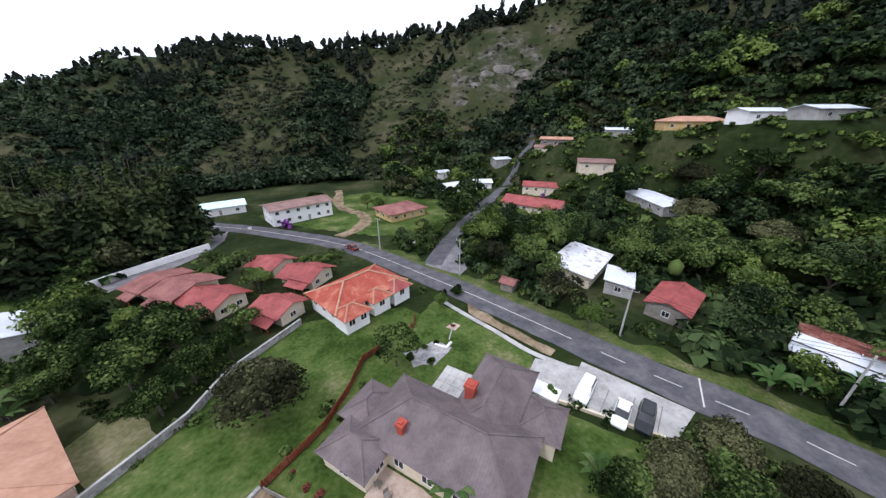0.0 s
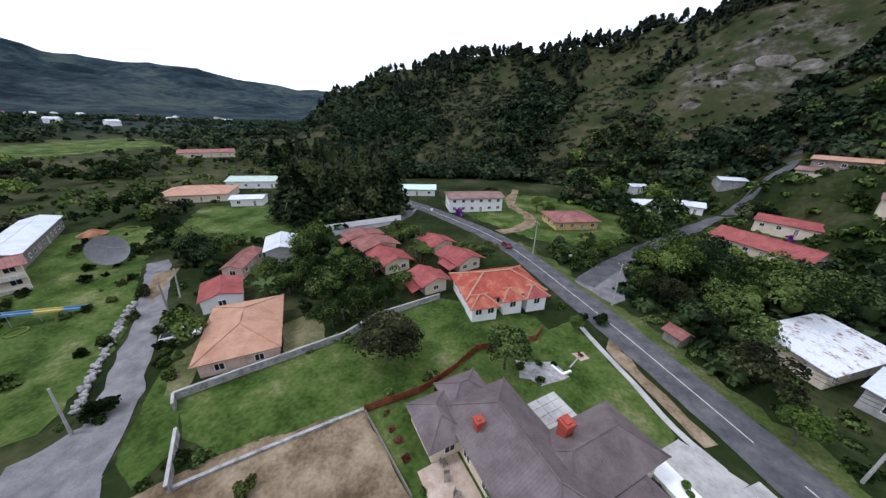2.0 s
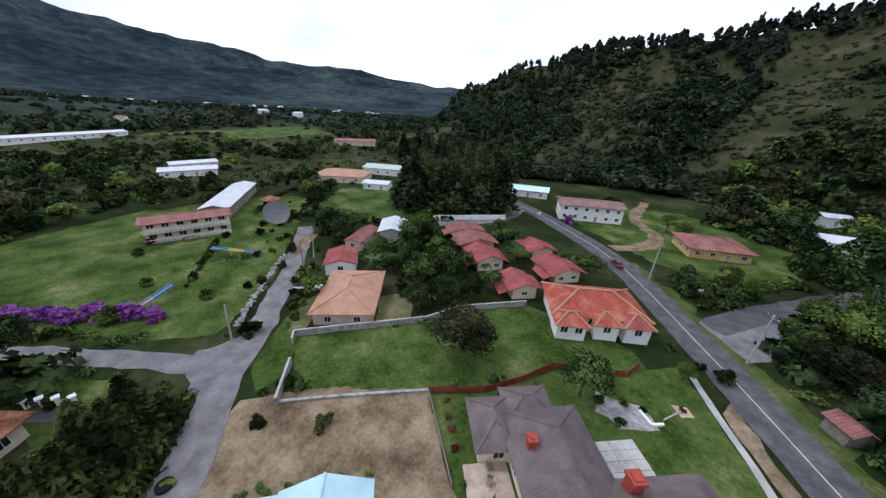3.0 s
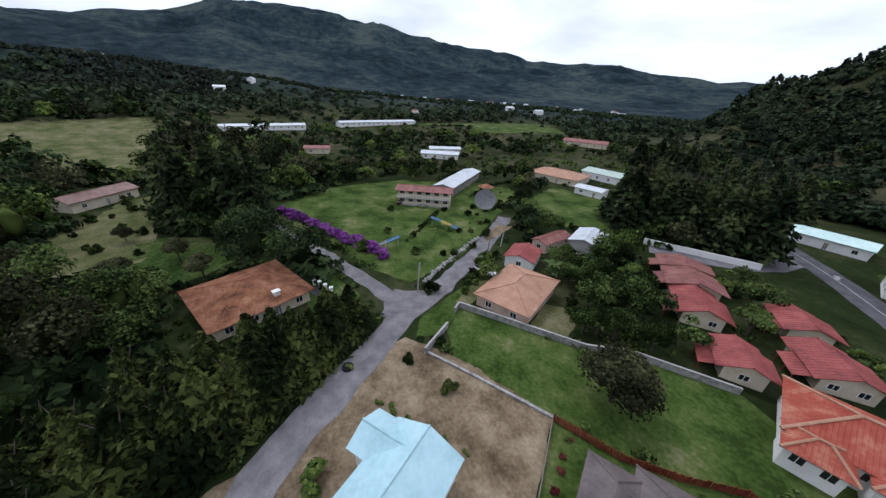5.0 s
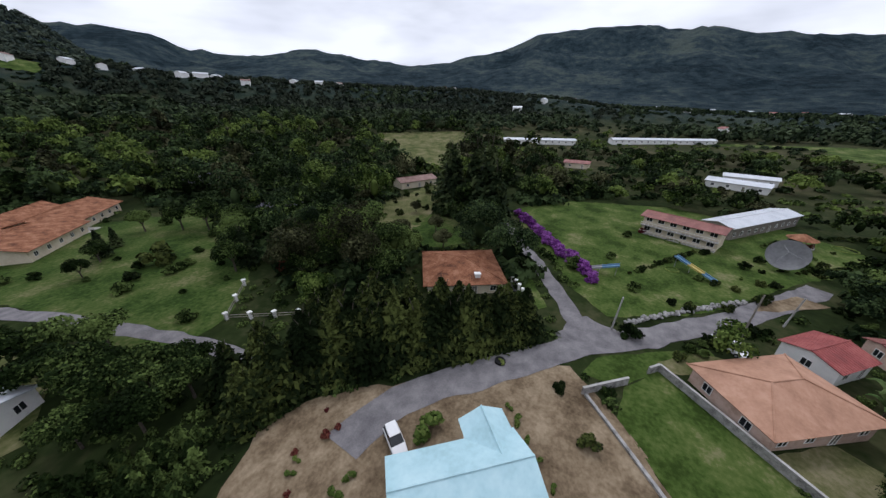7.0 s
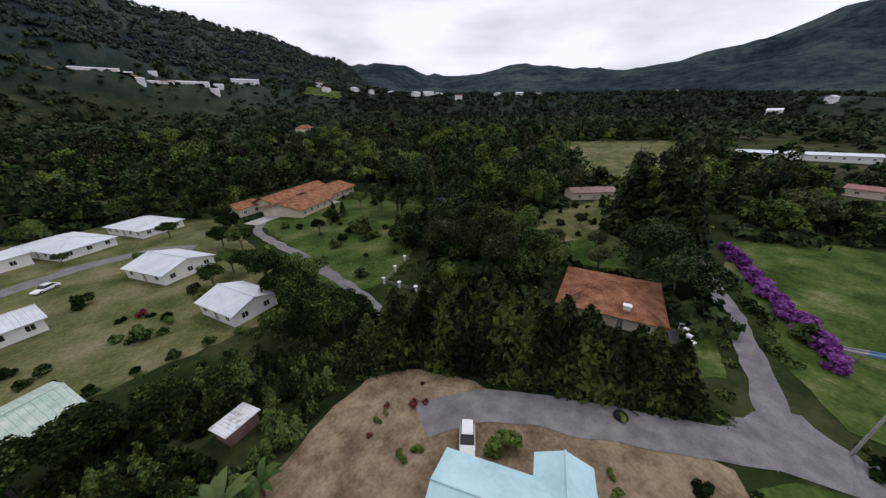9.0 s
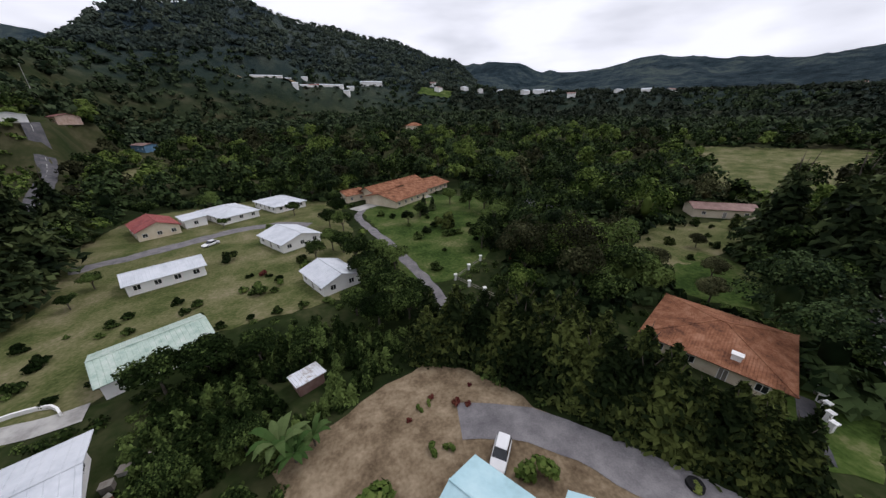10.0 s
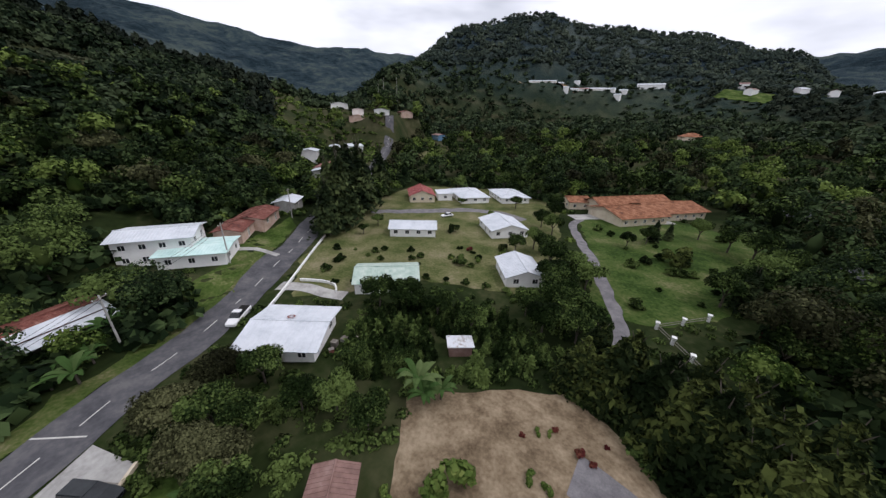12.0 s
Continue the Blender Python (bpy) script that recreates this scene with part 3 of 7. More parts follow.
    l.new(far.outputs["Result"], relief.inputs["Strength"])
    l.new(wood.outputs["Fac"], relief.inputs["Height"])
    l.new(near_normal, relief.inputs["Normal"])
    l.new(relief.outputs["Normal"], p.inputs["Normal"])
    return m


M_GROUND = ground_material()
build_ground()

# ---- roads, lanes, yards ----
ROAD = [(-75, 128), (-42, 108), (-25, 95), (-6, 77), (11, 49), (20, 32), (26.5, 19), (31.5, 10), (35, 4), (38.5, -4), (47.5, -18), (57, -31), (66.5, -44), (90, -75), (120, -120), (150, -165), (168, -190), (190, -215)]
strip("road", ROAD, 6.6, M_ASPHALT, 0.10, "grey asphalt two-lane road with worn surface", "road", 0.15)
bm = bmesh.new()
pts = line(ROAD, 1.5)
run, on = 0.0, []
for a, b in zip(pts, pts[1:]):
    solid = a.y > 28
    if solid or run % 7.5 < 3.2:
        d = (b - a).normalized()
        s = Vector((-d.y, d.x, 0)) * 0.07
        q = [bm.verts.new((v.x, v.y, land(v.x, v.y) + .112)) for v in (a - s, b - s, b + s, a + s)]
        bm.faces.new(q)
    run += (b - a).length
tagged(new("centre_line", mesh_of(bm, "centre_line", M_PAINT)), "worn white centre line on the asphalt road", "marking", kind="structure")
bm = bmesh.new()
ribbon(bm, [(34.5, 11.5), (30.2, 8.2)], [-.09, .09], .113, 0)
tagged(new("joint_line", mesh_of(bm, "joint_line", M_PAINT)), "pale worn strip across the asphalt road", "marking", kind="structure")
VERGE = [(-6 + 3, 77 + 2), (11 + 4, 49 + 2), (20 + 4, 32 + 2), (30.5, 21), (35.5, 12), (39, 6), (42.5, -3), (51, -16), (62, -30)]
strip("verge", VERGE, 3.4, M_VERGE, 0.05, "rough grass verge along the road", "grass", 1.6)
strip("side_road", [(12, 58), (17.5, 66), (31, 82), (46, 99), (60, 113), (73.5, 126), (86, 135), (97, 143), (107, 156)], 4.6, M_ASPHALT, 0.16, "grey asphalt side road climbing towards the hill", "road", 0.3)
patch("junction", [(10, 59), (16, 51), (20.5, 56), (22.5, 68), (17, 67)], M_GRAVEL, 0.075, "worn gravel apron where the side road meets the asphalt", "road", 0.5)
strip("field_track", [(-8, 86), (-2, 92), (2, 104), (-6, 122), (-4, 150)], 4.0, M_DIRT, 0.07, "bare earth track through grass", "path", 0.5)
LANE = [(-13, -15.5), (-17, -15), (-22, -12.5), (-29, -6.8), (-36, -1.5), (-43, 4.0), (-48.5, 10.5), (-57, 18.5), (-65, 26.5), (-72, 32), (-79, 38), (-86, 43)]
strip("lane", LANE, 4.4, M_GRAVEL, 0.09, "grey gravel lane with loose stones", "road", 0.3)
strip("west_lane", [(-40, 2.5), (-47, 2.0), (-55, -2), (-65, -8), (-85, -22), (-115, -42)], 3.4, M_GRAVEL, 0.085, "grey gravel lane beside the garden hedge", "road", 0.3)
patch("lane_fork", [(-37, 0), (-40, -0.8), (-49, 0.6), (-51, 3), (-48.5, 8.5), (-45, 8), (-40, 4)], M_GRAVEL, 0.075, "gravel fork of two lanes", "road", 0.5)
patch("bare_lot", [(-36.5, 2.5), (-31.5, 8), (-19.6, 16.8), (-11.5, 9.2), (-3, 2), (0, -5), (5.6, -14), (-3.6, -21.5), (-10, -25.2), (-15, -23.5), (-21, -17.5), (-30, -6)], M_DIRT, 0.05, "bare brown earth of a levelled building plot", "ground", 0.4)
patch("lawn", [(-36.5, 9), (-42.5, 13.3), (-34.5, 22), (-28.5, 28.5), (-26, 35), (-17, 44.5), (1, 43), (3, 39.5), (-8, 31), (-14, 21.5), (-19.5, 17), (-31, 8.4)], M_LAWN, 0.05, "mown green lawn with pale worn patches", "lawn", 0.15)
patch("house_garden", [(-19.3, 16.4), (-14, 21), (-8, 31), (3, 39.5), (7, 43), (12.5, 31), (15.5, 23), (12, 17), (13, 14), (20, 5.5), (10, 2), (0, -3), (-11, 9)], M_LAWN, 0.045, "green lawn around the large house", "lawn", 0.15)
patch("lane_verge", [(-42.5, 13.2), (-36.2, 8.4), (-36, 4), (-40.5, 5.5), (-47, 13), (-52, 20), (-49, 22)], M_LAWN, 0.042, "rough grass beside the lane", "grass", 0.3)
patch("park_lawn", [(-53, 6), (-58, 14.5), (-67, 25), (-84, 38), (-94, 48), (-112, 62), (-128, 52), (-138, 20), (-128, -12), (-108, -28), (-88, -19), (-70, -6), (-58, 1)], M_LAWN, 0.06, "large mown green garden lawn", "lawn", 0.6)
patch("paddock", [(-100, 58), (-75, 58), (-66, 66), (-72, 84), (-92, 96), (-118, 82)], M_LAWN, 0.06, "green paddock between hedges", "lawn", 0.8)
patch("cottage_lawn", [(38, -20), (33, -25), (22, -40), (3, -46), (-2, -60), (8, -95), (16, -128), (48, -136), (84, -118), (80, -84), (62, -50), (52, -31)], M_DRYLAWN, 0.05, "yellowish mown lawn around white cottages", "lawn", 0.6)
patch("villa_lawn", [(-9, -48), (-20, -50.5), (-29, -59), (-44, -84), (-48, -118), (-20, -135), (2, -128), (4, -108), (-3, -84), (-7, -66)], M_PARK, 0.05, "mown garden lawn in front of the tiled villa", "lawn", 0.6)
patch("roadside_grass", [(-25, 104), (0, 84), (14, 78), (30, 90), (34, 116), (10, 140), (-18, 136), (-34, 118)], M_LAWN, 0.05, "rough grass around roadside houses", "grass", 0.8)
patch("roadside_lawn", [(50.5, -15.5), (60, -28.5), (69.5, -41.5), (76, -44), (70, -32), (66, -24), (58, -18), (54, -8), (47, -9)], M_LAWN, 0.055, "bright green grass bank beside the road", "lawn", 0.4)
patch("back_meadow", [(-61, -41), (-64, -33), (-70, -29), (-85, -40), (-86, -53), (-74, -50)], M_PARK, 0.05, "bright rough meadow behind the terracotta bungalow", "field", 0.8)
patch("stable_field", [(-90, -75), (-62, -54), (-67, -46), (-90, -52), (-112, -62), (-125, -66), (-122, -74), (-104, -72)], M_DRYLAWN, 0.05, "terraced dry grass before the brown stable", "field", 0.8)
strip("yard_lane", [(-57.2, 71.8), (-48.7, 80.5), (-42.7, 91.8), (-43.1, 106.5)], 5.0, M_GRAVEL, 0.075, "grey yard lane along the white boundary wall", "path", 0.3)
patch("bend_meadow", [(140, -186), (152, -204), (150, -236), (136, -230), (130, -202)], M_DRYLAWN, 0.2, "yellowish meadow beside the road bend", "field", 1.5, 8)
strip("villa_drive", [(-16, -34), (-14.5, -46), (-11, -58), (-7, -70), (0, -88), (5, -102), (2, -118), (-4, -128)], 2.6, M_GRAVEL, 0.09, "narrow grey driveway towards the villa", "path", 0.3)
strip("cottage_track", [(68, -70), (52, -84), (42, -94), (30, -98), (20, -96)], 4.5, M_GRAVEL, 0.09, "gravel track between the white cottages", "path", 0.5)

# ---- houses ----
def grey_house():
    h = thing("house", "large taupe-tiled hip-roofed house with several wings", "house", -2.5, 14.5)
    z0 = Vector((-2.5, 14.5, 0))

    def wing(x, y, L, W, ang, eave, top, kind="hip", step=3.0):
        m = pose(x - z0.x, y - z0.y, 0, 0, 0, ang)
        walls_part(h, L - 1, W - 1, eave, top, "hip", M_CREAM, m, 1.0)
        roof_part(h, L - 1, W - 1, eave, top, kind, M_ROOF_GREY, 0.5, 0.3, m=m, rib_h=0.022)
        openings(h, L - 1, W - 1, 1, step, "nsew", m=m, door=False)
    wing(-2.0, 13.6, 17.0, 8.8, -50, 3.0, 5.9)
    wing(4.4, 15.7, 13.0, 7.0, 39, 2.95, 5.2)
    wing(8.3, 11.9, 5.2, 4.6, 39, 2.6, 4.0)
    wing(-10.6, 16.0, 6.4, 5.0, -50, 2.6, 4.0)
    wing(-8.6, 20.4, 5.6, 4.6, 40, 2.6, 3.9)
    for x, y, s, top in ((-6.3, 14.8, .36, 5.35), (1.9, 16.4, .52, 5.6)):
        bm = bmesh.new()
        box(bm, -s, s, -s, s, 2.6, top - .35)
        box(bm, -s - .12, s + .12, -s - .12, s + .12, top - .35, top)
        box(bm, -s + .15, s - .15, -s + .15, s - .15, top, top + .12)
        part("chimney", bm, M_CHIM, h, "brick-red square chimney with a cap", m=pose(x - z0.x, y - z0.y, 0, 0, 0, 39))
    return h


grey_house()


# pergola roof over the courtyard
def courtyard_cover():
    t = thing("patio_cover", "flat whitish translucent panel roof over a courtyard", "roof", 1.5, 20.3, -50)
    for i in range(4):
        for j in range(3):
            bm = bmesh.new()
            box(bm, -2.0 + i * 1.0 + .02, -1.0 + i * 1.0 - .02, -2.05 + j * 1.37 + .02, -.68 + j * 1.37 - .02, 2.55, 2.6)
            part("panel", bm, M_CONC, t)
    for sx in (-1.95, 1.95):
        for sy in (-2.0, 2.0):
            bm = bmesh.new()
            box(bm, sx - .06, sx + .06, sy - .06, sy + .06, -.3, 2.55)
            part("post", bm, M_WHITE, t)


courtyard_cover()
patch("patio", [(-11.5, 11.5), (-8.3, 14.6), (-5.4, 11.2), (-3, 7), (-6.5, 5.5)], M_PATIO, 0.09, "brownish tiled terrace beside the large house", "patio", 0.0)

def blue_house():
    h = thing("house", "house with a pale blue sheet-metal roof in an L shape", "house", -14.5, -2.7)
    for x, y, l, w, top, ang in ((0, 0, 12.2, 7.5, 4.7, -47), (-4.8, 0.4, 5.2, 4.7, 4.2, 45)):
        m = pose(x, y, 0, 0, 0, ang)
        walls_part(h, l - 1, w - 1, 2.9, top, "gable", M_WHITE, m, 1.2)
        roof_part(h, l - 1, w - 1, 3.0, top, "gable", M_ROOF_BLUE, 0.5, 0.0, m=m)
        openings(h, l - 1, w - 1, 1, 3, "nsew", m=m, door=False)
    return h


blue_house()
house("salmon-roofed bungalow with pale pink walls", -43.2, 24.7, 9.4, 13.6, 37, 2.8, 4.6, "hip", M_PINK, M_ROOF_ORANGE, 0.6, 0.0, sides="nsew", step=3.2)
house("small house with a bright red metal roof and white walls", -56.6, 33.3, 6.2, 7.2, 45, 2.7, 3.7, "gable", M_WHITE, M_ROOF_RED, 0.4, 0.5)
house("low shed-like house with a faded brown-pink roof", -63.6, 45.6, 4.0, 10.5, 20, 2.6, 3.3, "gable", M_PINK, M_ROOF_DULLRED, 0.4, 0.5)
house("two-storey house with a bright white metal roof", -59.0, 52.8, 6.4, 9.6, 37, 4.2, 5.2, "gable", M_CONC, M_ROOF_WHITE, 0.5, 0.5, storeys=1)
house("roadside house with a long two-part corrugated tin roof", 42.6, 42.8, 14.6, 8.6, 28, 2.9, 3.9, "shed", M_CREAM, M_ROOF_TIN, 0.6, 0.8)
house("small white-roofed metal shed house", 44.4, 33.8, 7.2, 4.8, 38, 2.7, 3.3, "shed", M_CONC, M_ROOF_WHITE, 0.4, 0.7)
house("small house with an orange-red sheet roof", 46.9, 24.1, 9.8, 6.2, 21, 2.8, 4.0, "gable", M_WOOD, M_ROOF_RED, 0.5, 0.6)
house("tiny roadside kiosk with a rusty red roof", 22.8, 41.6, 2.6, 2.4, -57, 1.9, 2.7, "gable", M_WOOD, M_ROOF_DULLRED, 0.4, 0.4, name="kiosk", category="kiosk", win=False)
house("long house with a red roof on the slope", 80, 104, 19, 8, -40, 2.8, 4.2, "gable", M_CREAM, M_ROOF_RED, 0.5, 0.8)
house("long house with an orange-red roof", 63, 89, 21, 11.0, -54, 2.8, 4.8, "gable", M_CREAM, M_ROOF_RED, 0.7, 0.8)
house("ochre bungalow with a reddish hip roof", 14, 100.5, 14, 11, 20, 2.9, 4.8, "hip", M_YELLOW, M_ROOF_DULLRED, 0.8, 0.8)
house("white two-storey house with a pale flat-pitched roof", -20, 111, 20, 10, 22, 5.4, 6.4, "gable", M_WHITE, M_ROOF_BROWN, 0.8, 0.8, storeys=2)
house("grey-walled house with a bluish sheet roof", 86, 58.5, 9, 19, -20, 2.8, 3.8, "gable", M_CONC, M_ROOF_WHITE, 0.4, 0.9)


def red_complex():
    """The group of red-roofed houses by the road."""
    h = thing("house", "white two-storey house with a patched red-tiled hip roof", "house", -6.8, 48.0, 28)
    walls_part(h, 14.5, 9, 3.4, 5.6, "hip", M_WHITE)
    roof_part(h, 14.5, 9, 3.4, 5.8, "hip", M_ROOF_PATCHED, 0.8, 0.4, M_ROOF_ORANGE, rib_h=.06, cap=.2)
    openings(h, 14.5, 9, 1, 2.4, "swe", sill=1.6, door=False)
    for x, w in ((-5.2, 4.5), (0.6, 3.6), (5.4, 3.8)):
        m = pose(x, -4.6 - (.9 if x < -4 else 0), 0)
        walls_part(h, w, 3.6, 3.0, 4.6, "hip", M_WHITE, m)
        roof_part(h, w, 3.6, 3.1, 4.5, "hip", M_ROOF_PATCHED if x < 5 else M_ROOF_RED, 0.5, 0.4, M_ROOF_ORANGE, m=m, cap=.16)
        openings(h, w, 3.6, 1, 2.2, "s", sill=1.6, door=False, m=m)
    for label, x, y, L, W, ang, e, t in (
            ("red metal-roofed house with stepped roof planes", -20.8, 48.8, 7.4, 6.2, -47, 2.4, 3.8),
            ("red metal-roofed cabin near the road", -16.4, 61.0, 8.8, 7.4, -42, 2.4, 4.0),
            ("red metal-roofed cabin beside a clipped hedge", -24.2, 69.0, 8.0, 6.8, -44, 2.4, 3.8),
            ("red metal-roofed house with a dark porch", -32.6, 56.2, 10.0, 7.4, -44, 2.4, 4.1),
            ("long house with faded red roof", -39.6, 63.6, 9.5, 9.5, -44, 2.4, 3.9),
            ("low faded red annex at the yard wall", -45.6, 68.8, 6.5, 9.5, -44, 2.2, 3.4)):
        cabin(label, x, y, L, W, ang, e, t, M_ROOF_DULLRED if "faded" in label else M_ROOF_RED)


def cabin(label, x, y, L, W, ang, eave, top, roof):
    """A cabin with a raised and a lowered stretch of roof and a lean-to over its porch."""
    h = thing("cabin", label, "cabin", x, y, ang, group="red-roofed cabins")
    HOUSES.append((x, y, L, W, ang))
    hi, lo = L * .6, L * .4
    m_hi, m_lo = pose(L / 2 - hi / 2, 0, 0), pose(-L / 2 + lo / 2, -W * .05, 0)
    walls_part(h, hi - .6, W - 1.4, eave, top, "gable", M_CREAM, m_hi)
    walls_part(h, lo, W - 2.0, eave - .45, top - .6, "gable", M_CREAM, m_lo)
    roof_part(h, hi, W, eave, top, "gable", roof, .5, .6, m=m_hi)
    roof_part(h, lo, W - .7, eave - .45, top - .6, "gable", roof, .5, .6, m=m_lo)
    openings(h, hi - .6, W - 1.4, 1, 2.8, "nse", sill=.8, h=1.0, m=m_hi)
    bm, rb = bmesh.new(), bmesh.new()
    slab(bm, [(-L * .1, -W / 2 - 2.2, eave - .85), (L * .48, -W / 2 - 2.2, eave - .85), (L * .48, -W / 2 - .2, eave - .2), (-L * .1, -W / 2 - .2, eave - .2)], .1, .6, .09, .05, rb)
    p = part("porch_roof", bm, roof, h)
    tagged(part("rib", rb, roof, p), kind="stuff")
    for u in (-.07, .2, .45):
        bm = bmesh.new()
        box(bm, L * u - .07, L * u + .07, -W / 2 - 2.0, -W / 2 - 1.86, -.8, eave - .9)
        part("post", bm, M_WOODRED, h)


red_complex()


def motel():
    h = thing("motel", "long two-storey motel with a red roof and white railings", "motel", -104.5, 21.0, 68)
    walls_part(h, 18, 6.5, 5.0, 5.8, "gable", M_CREAM)
    roof_part(h, 18, 6.5, 5.0, 6.0, "gable", M_ROOF_DULLRED, 0.9, 0.7)
    openings(h, 18, 6.5, 2, 2.6, "s", door=False, w=1.6)
    for k, zz in enumerate((2.6, 0.1)):
        bm = bmesh.new()
        box(bm, -9, 9, -4.6, -3.27, zz - .15, zz)
        part("gallery", bm, M_CONC, h)
        bm = bmesh.new()
        box(bm, -9, 9, -4.6, -4.52, zz + .85, zz + .95)
        for i in range(19):
            box(bm, -9 + i - .03, -9 + i + .03, -4.6, -4.54, zz, zz + .85)
        part("railing", bm, M_WHITE, h)


motel()
house("long hall with a white sheet roof and dark side", -125, 40.5, 7.5, 34, 51, 3.6, 4.6, "gable", M_WOOD, M_ROOF_WHITE, 0.5, 0.9)
h = house("terracotta-tiled bungalow with a roof vent", -52.0, -21.8, 14.2, 13.4, 124, 2.8, 5.0, "hip", M_CREAM, M_ROOF_TERRA, 0.9, 0.33, rib_h=.06)
bm = bmesh.new()
box(bm, -.5, .5, -.4, .4, 3.0, 4.05)
box(bm, -.62, .62, -.5, .5, 4.05, 4.15)
part("roof_vent", bm, M_WHITE, h, "white square roof vent", m=pose(2.4, -5.5, 0))

# tiled villa
def villa():
    h = thing("house", "sprawling villa with weathered terracotta roofs", "house", -13.0, -134, 49)
    for x, y, L, W, t in ((-9, 2.5, 24, 15, 5.2), (11, 4.5, 20, 16, 5.0), (0, -6.5, 34, 10, 5.7)):
        m = pose(x, y, 0)
        walls_part(h, L, W, 2.9, t, "gable", M_CREAM, m)
        roof_part(h, L, W, 3.0, t, "gable", M_ROOF_TERRA, 1.0, 0.8, m=m)
        openings(h, L, W, 1, 4.0, "ns", m=m, door=False)
    house("small terracotta-roofed outbuilding beside the villa", 10, -128, 9, 8, 40, 3.0, 4.6, "gable", M_CREAM, M_ROOF_TERRA, 0.6, 0.8)


villa()
house("white-roofed cottage with an open porch", 42.5, -62, 13.0, 7.4, 36, 2.45, 3.8, "gable", M_WHITE, M_ROOF_WHITE, 0.5, 0.6, group="white cottages")
house("white-roofed cottage at the lawn's edge", 50.7, -111, 17, 12, 138, 2.45, 4.2, "hip", M_WHITE, M_ROOF_WHITE, 0.6, 0.7, group="white cottages")
house("white-roofed cottage before dark trees", 36.8, -122, 16, 12, 135, 2.45, 4.2, "hip", M_WHITE, M_ROOF_WHITE, 0.6, 0.7, group="white cottages")
house("white-roofed cottage with a stepped gable roof", 21.8, -80.5, 12.5, 11, 134, 2.45, 4.2, "gable", M_WHITE, M_ROOF_WHITE, 0.5, 0.7, group="white cottages")
house("small white-roofed cottage with a chimney", 6.5, -54, 9.8, 8, 126, 2.45, 4.0, "gable", M_WHITE, M_ROOF_WHITE, 0.5, 0.6, group="white cottages")
house("cottage with a red roof and white annex", 66, -97, 13, 10, 132, 2.8, 5.0, "gable", M_CREAM, M_ROOF_RED, 0.5, 0.7)
house("small white flat-roofed cottage annex", 59, -104, 8, 6, 132, 2.8, 3.2, "shed", M_WHITE, M_ROOF_WHITE, 0.4, 0.7)
house("cottage with a mottled pale green roof", 27.6, -34.6, 12.0, 8.3, 40, 2.45, 3.9, "gable", M_WHITE, M_ROOF_MINT, 0.5, 0.6)
house("white roadside house with a low white sheet roof", 26.6, -12.9, 9.8, 9.0, 33, 2.7, 3.7, "gable", M_WHITE, M_ROOF_WHITE, 0.95, 0.9, sides="nsew")
h = house("two-storey white house with a pale sheet roof", 71.5, -12.2, 9, 13, -35, 5.6, 6.6, "gable", M_WHITE, M_ROOF_WHITE, 0.8, 0.6, storeys=2)
house("open carport annex with an aqua sheet roof", 64.6, -16.2, 9.2, 12, -40, 2.9, 3.4, "gable", M_WHITE, M_ROOF_AQUA, 0.6, 0.6)
h = house("house with a rusty red and white tin roof", 57.1, 6.2, 6.5, 9.5, 15, 2.6, 3.5, "gable", M_WOOD, M_ROOF_RUST, 0.5, 0.5)
for nm, y0, z0, y1, z1 in (("roof_strip", 1.7, 3.16, 3.85, 2.65), ("lean_to", 3.7, 2.35, 5.6, 1.75)):
    bm = bmesh.new()
    rb = bmesh.new()
    slab(bm, [(-5.2, y0, z0), (5.2, y0, z0), (5.2, y1, z1), (-5.2, y1, z1)], .06, .6, .09, .05, rb)
    rb.free()
    part(nm, bm, M_ROOF_WHITE, h, "pale unpainted sheet metal")
house("small open shed with a striped tin roof", 4.7, -25.0, 3.2, 2.6, 36, 1.5, 2.0, "shed", M_ROOF_BROWN, M_ROOF_TIN, 0.3, 0.35, name="shed", category="shed", win=False)
house("garden shed with a brown sheet roof", 3.0, -1.2, 3.4, 4.6, 37, 2.3, 2.9, "gable", M_CREAM, M_ROOF_BROWN, 0.4, 0.4, name="shed", category="shed", win=False)

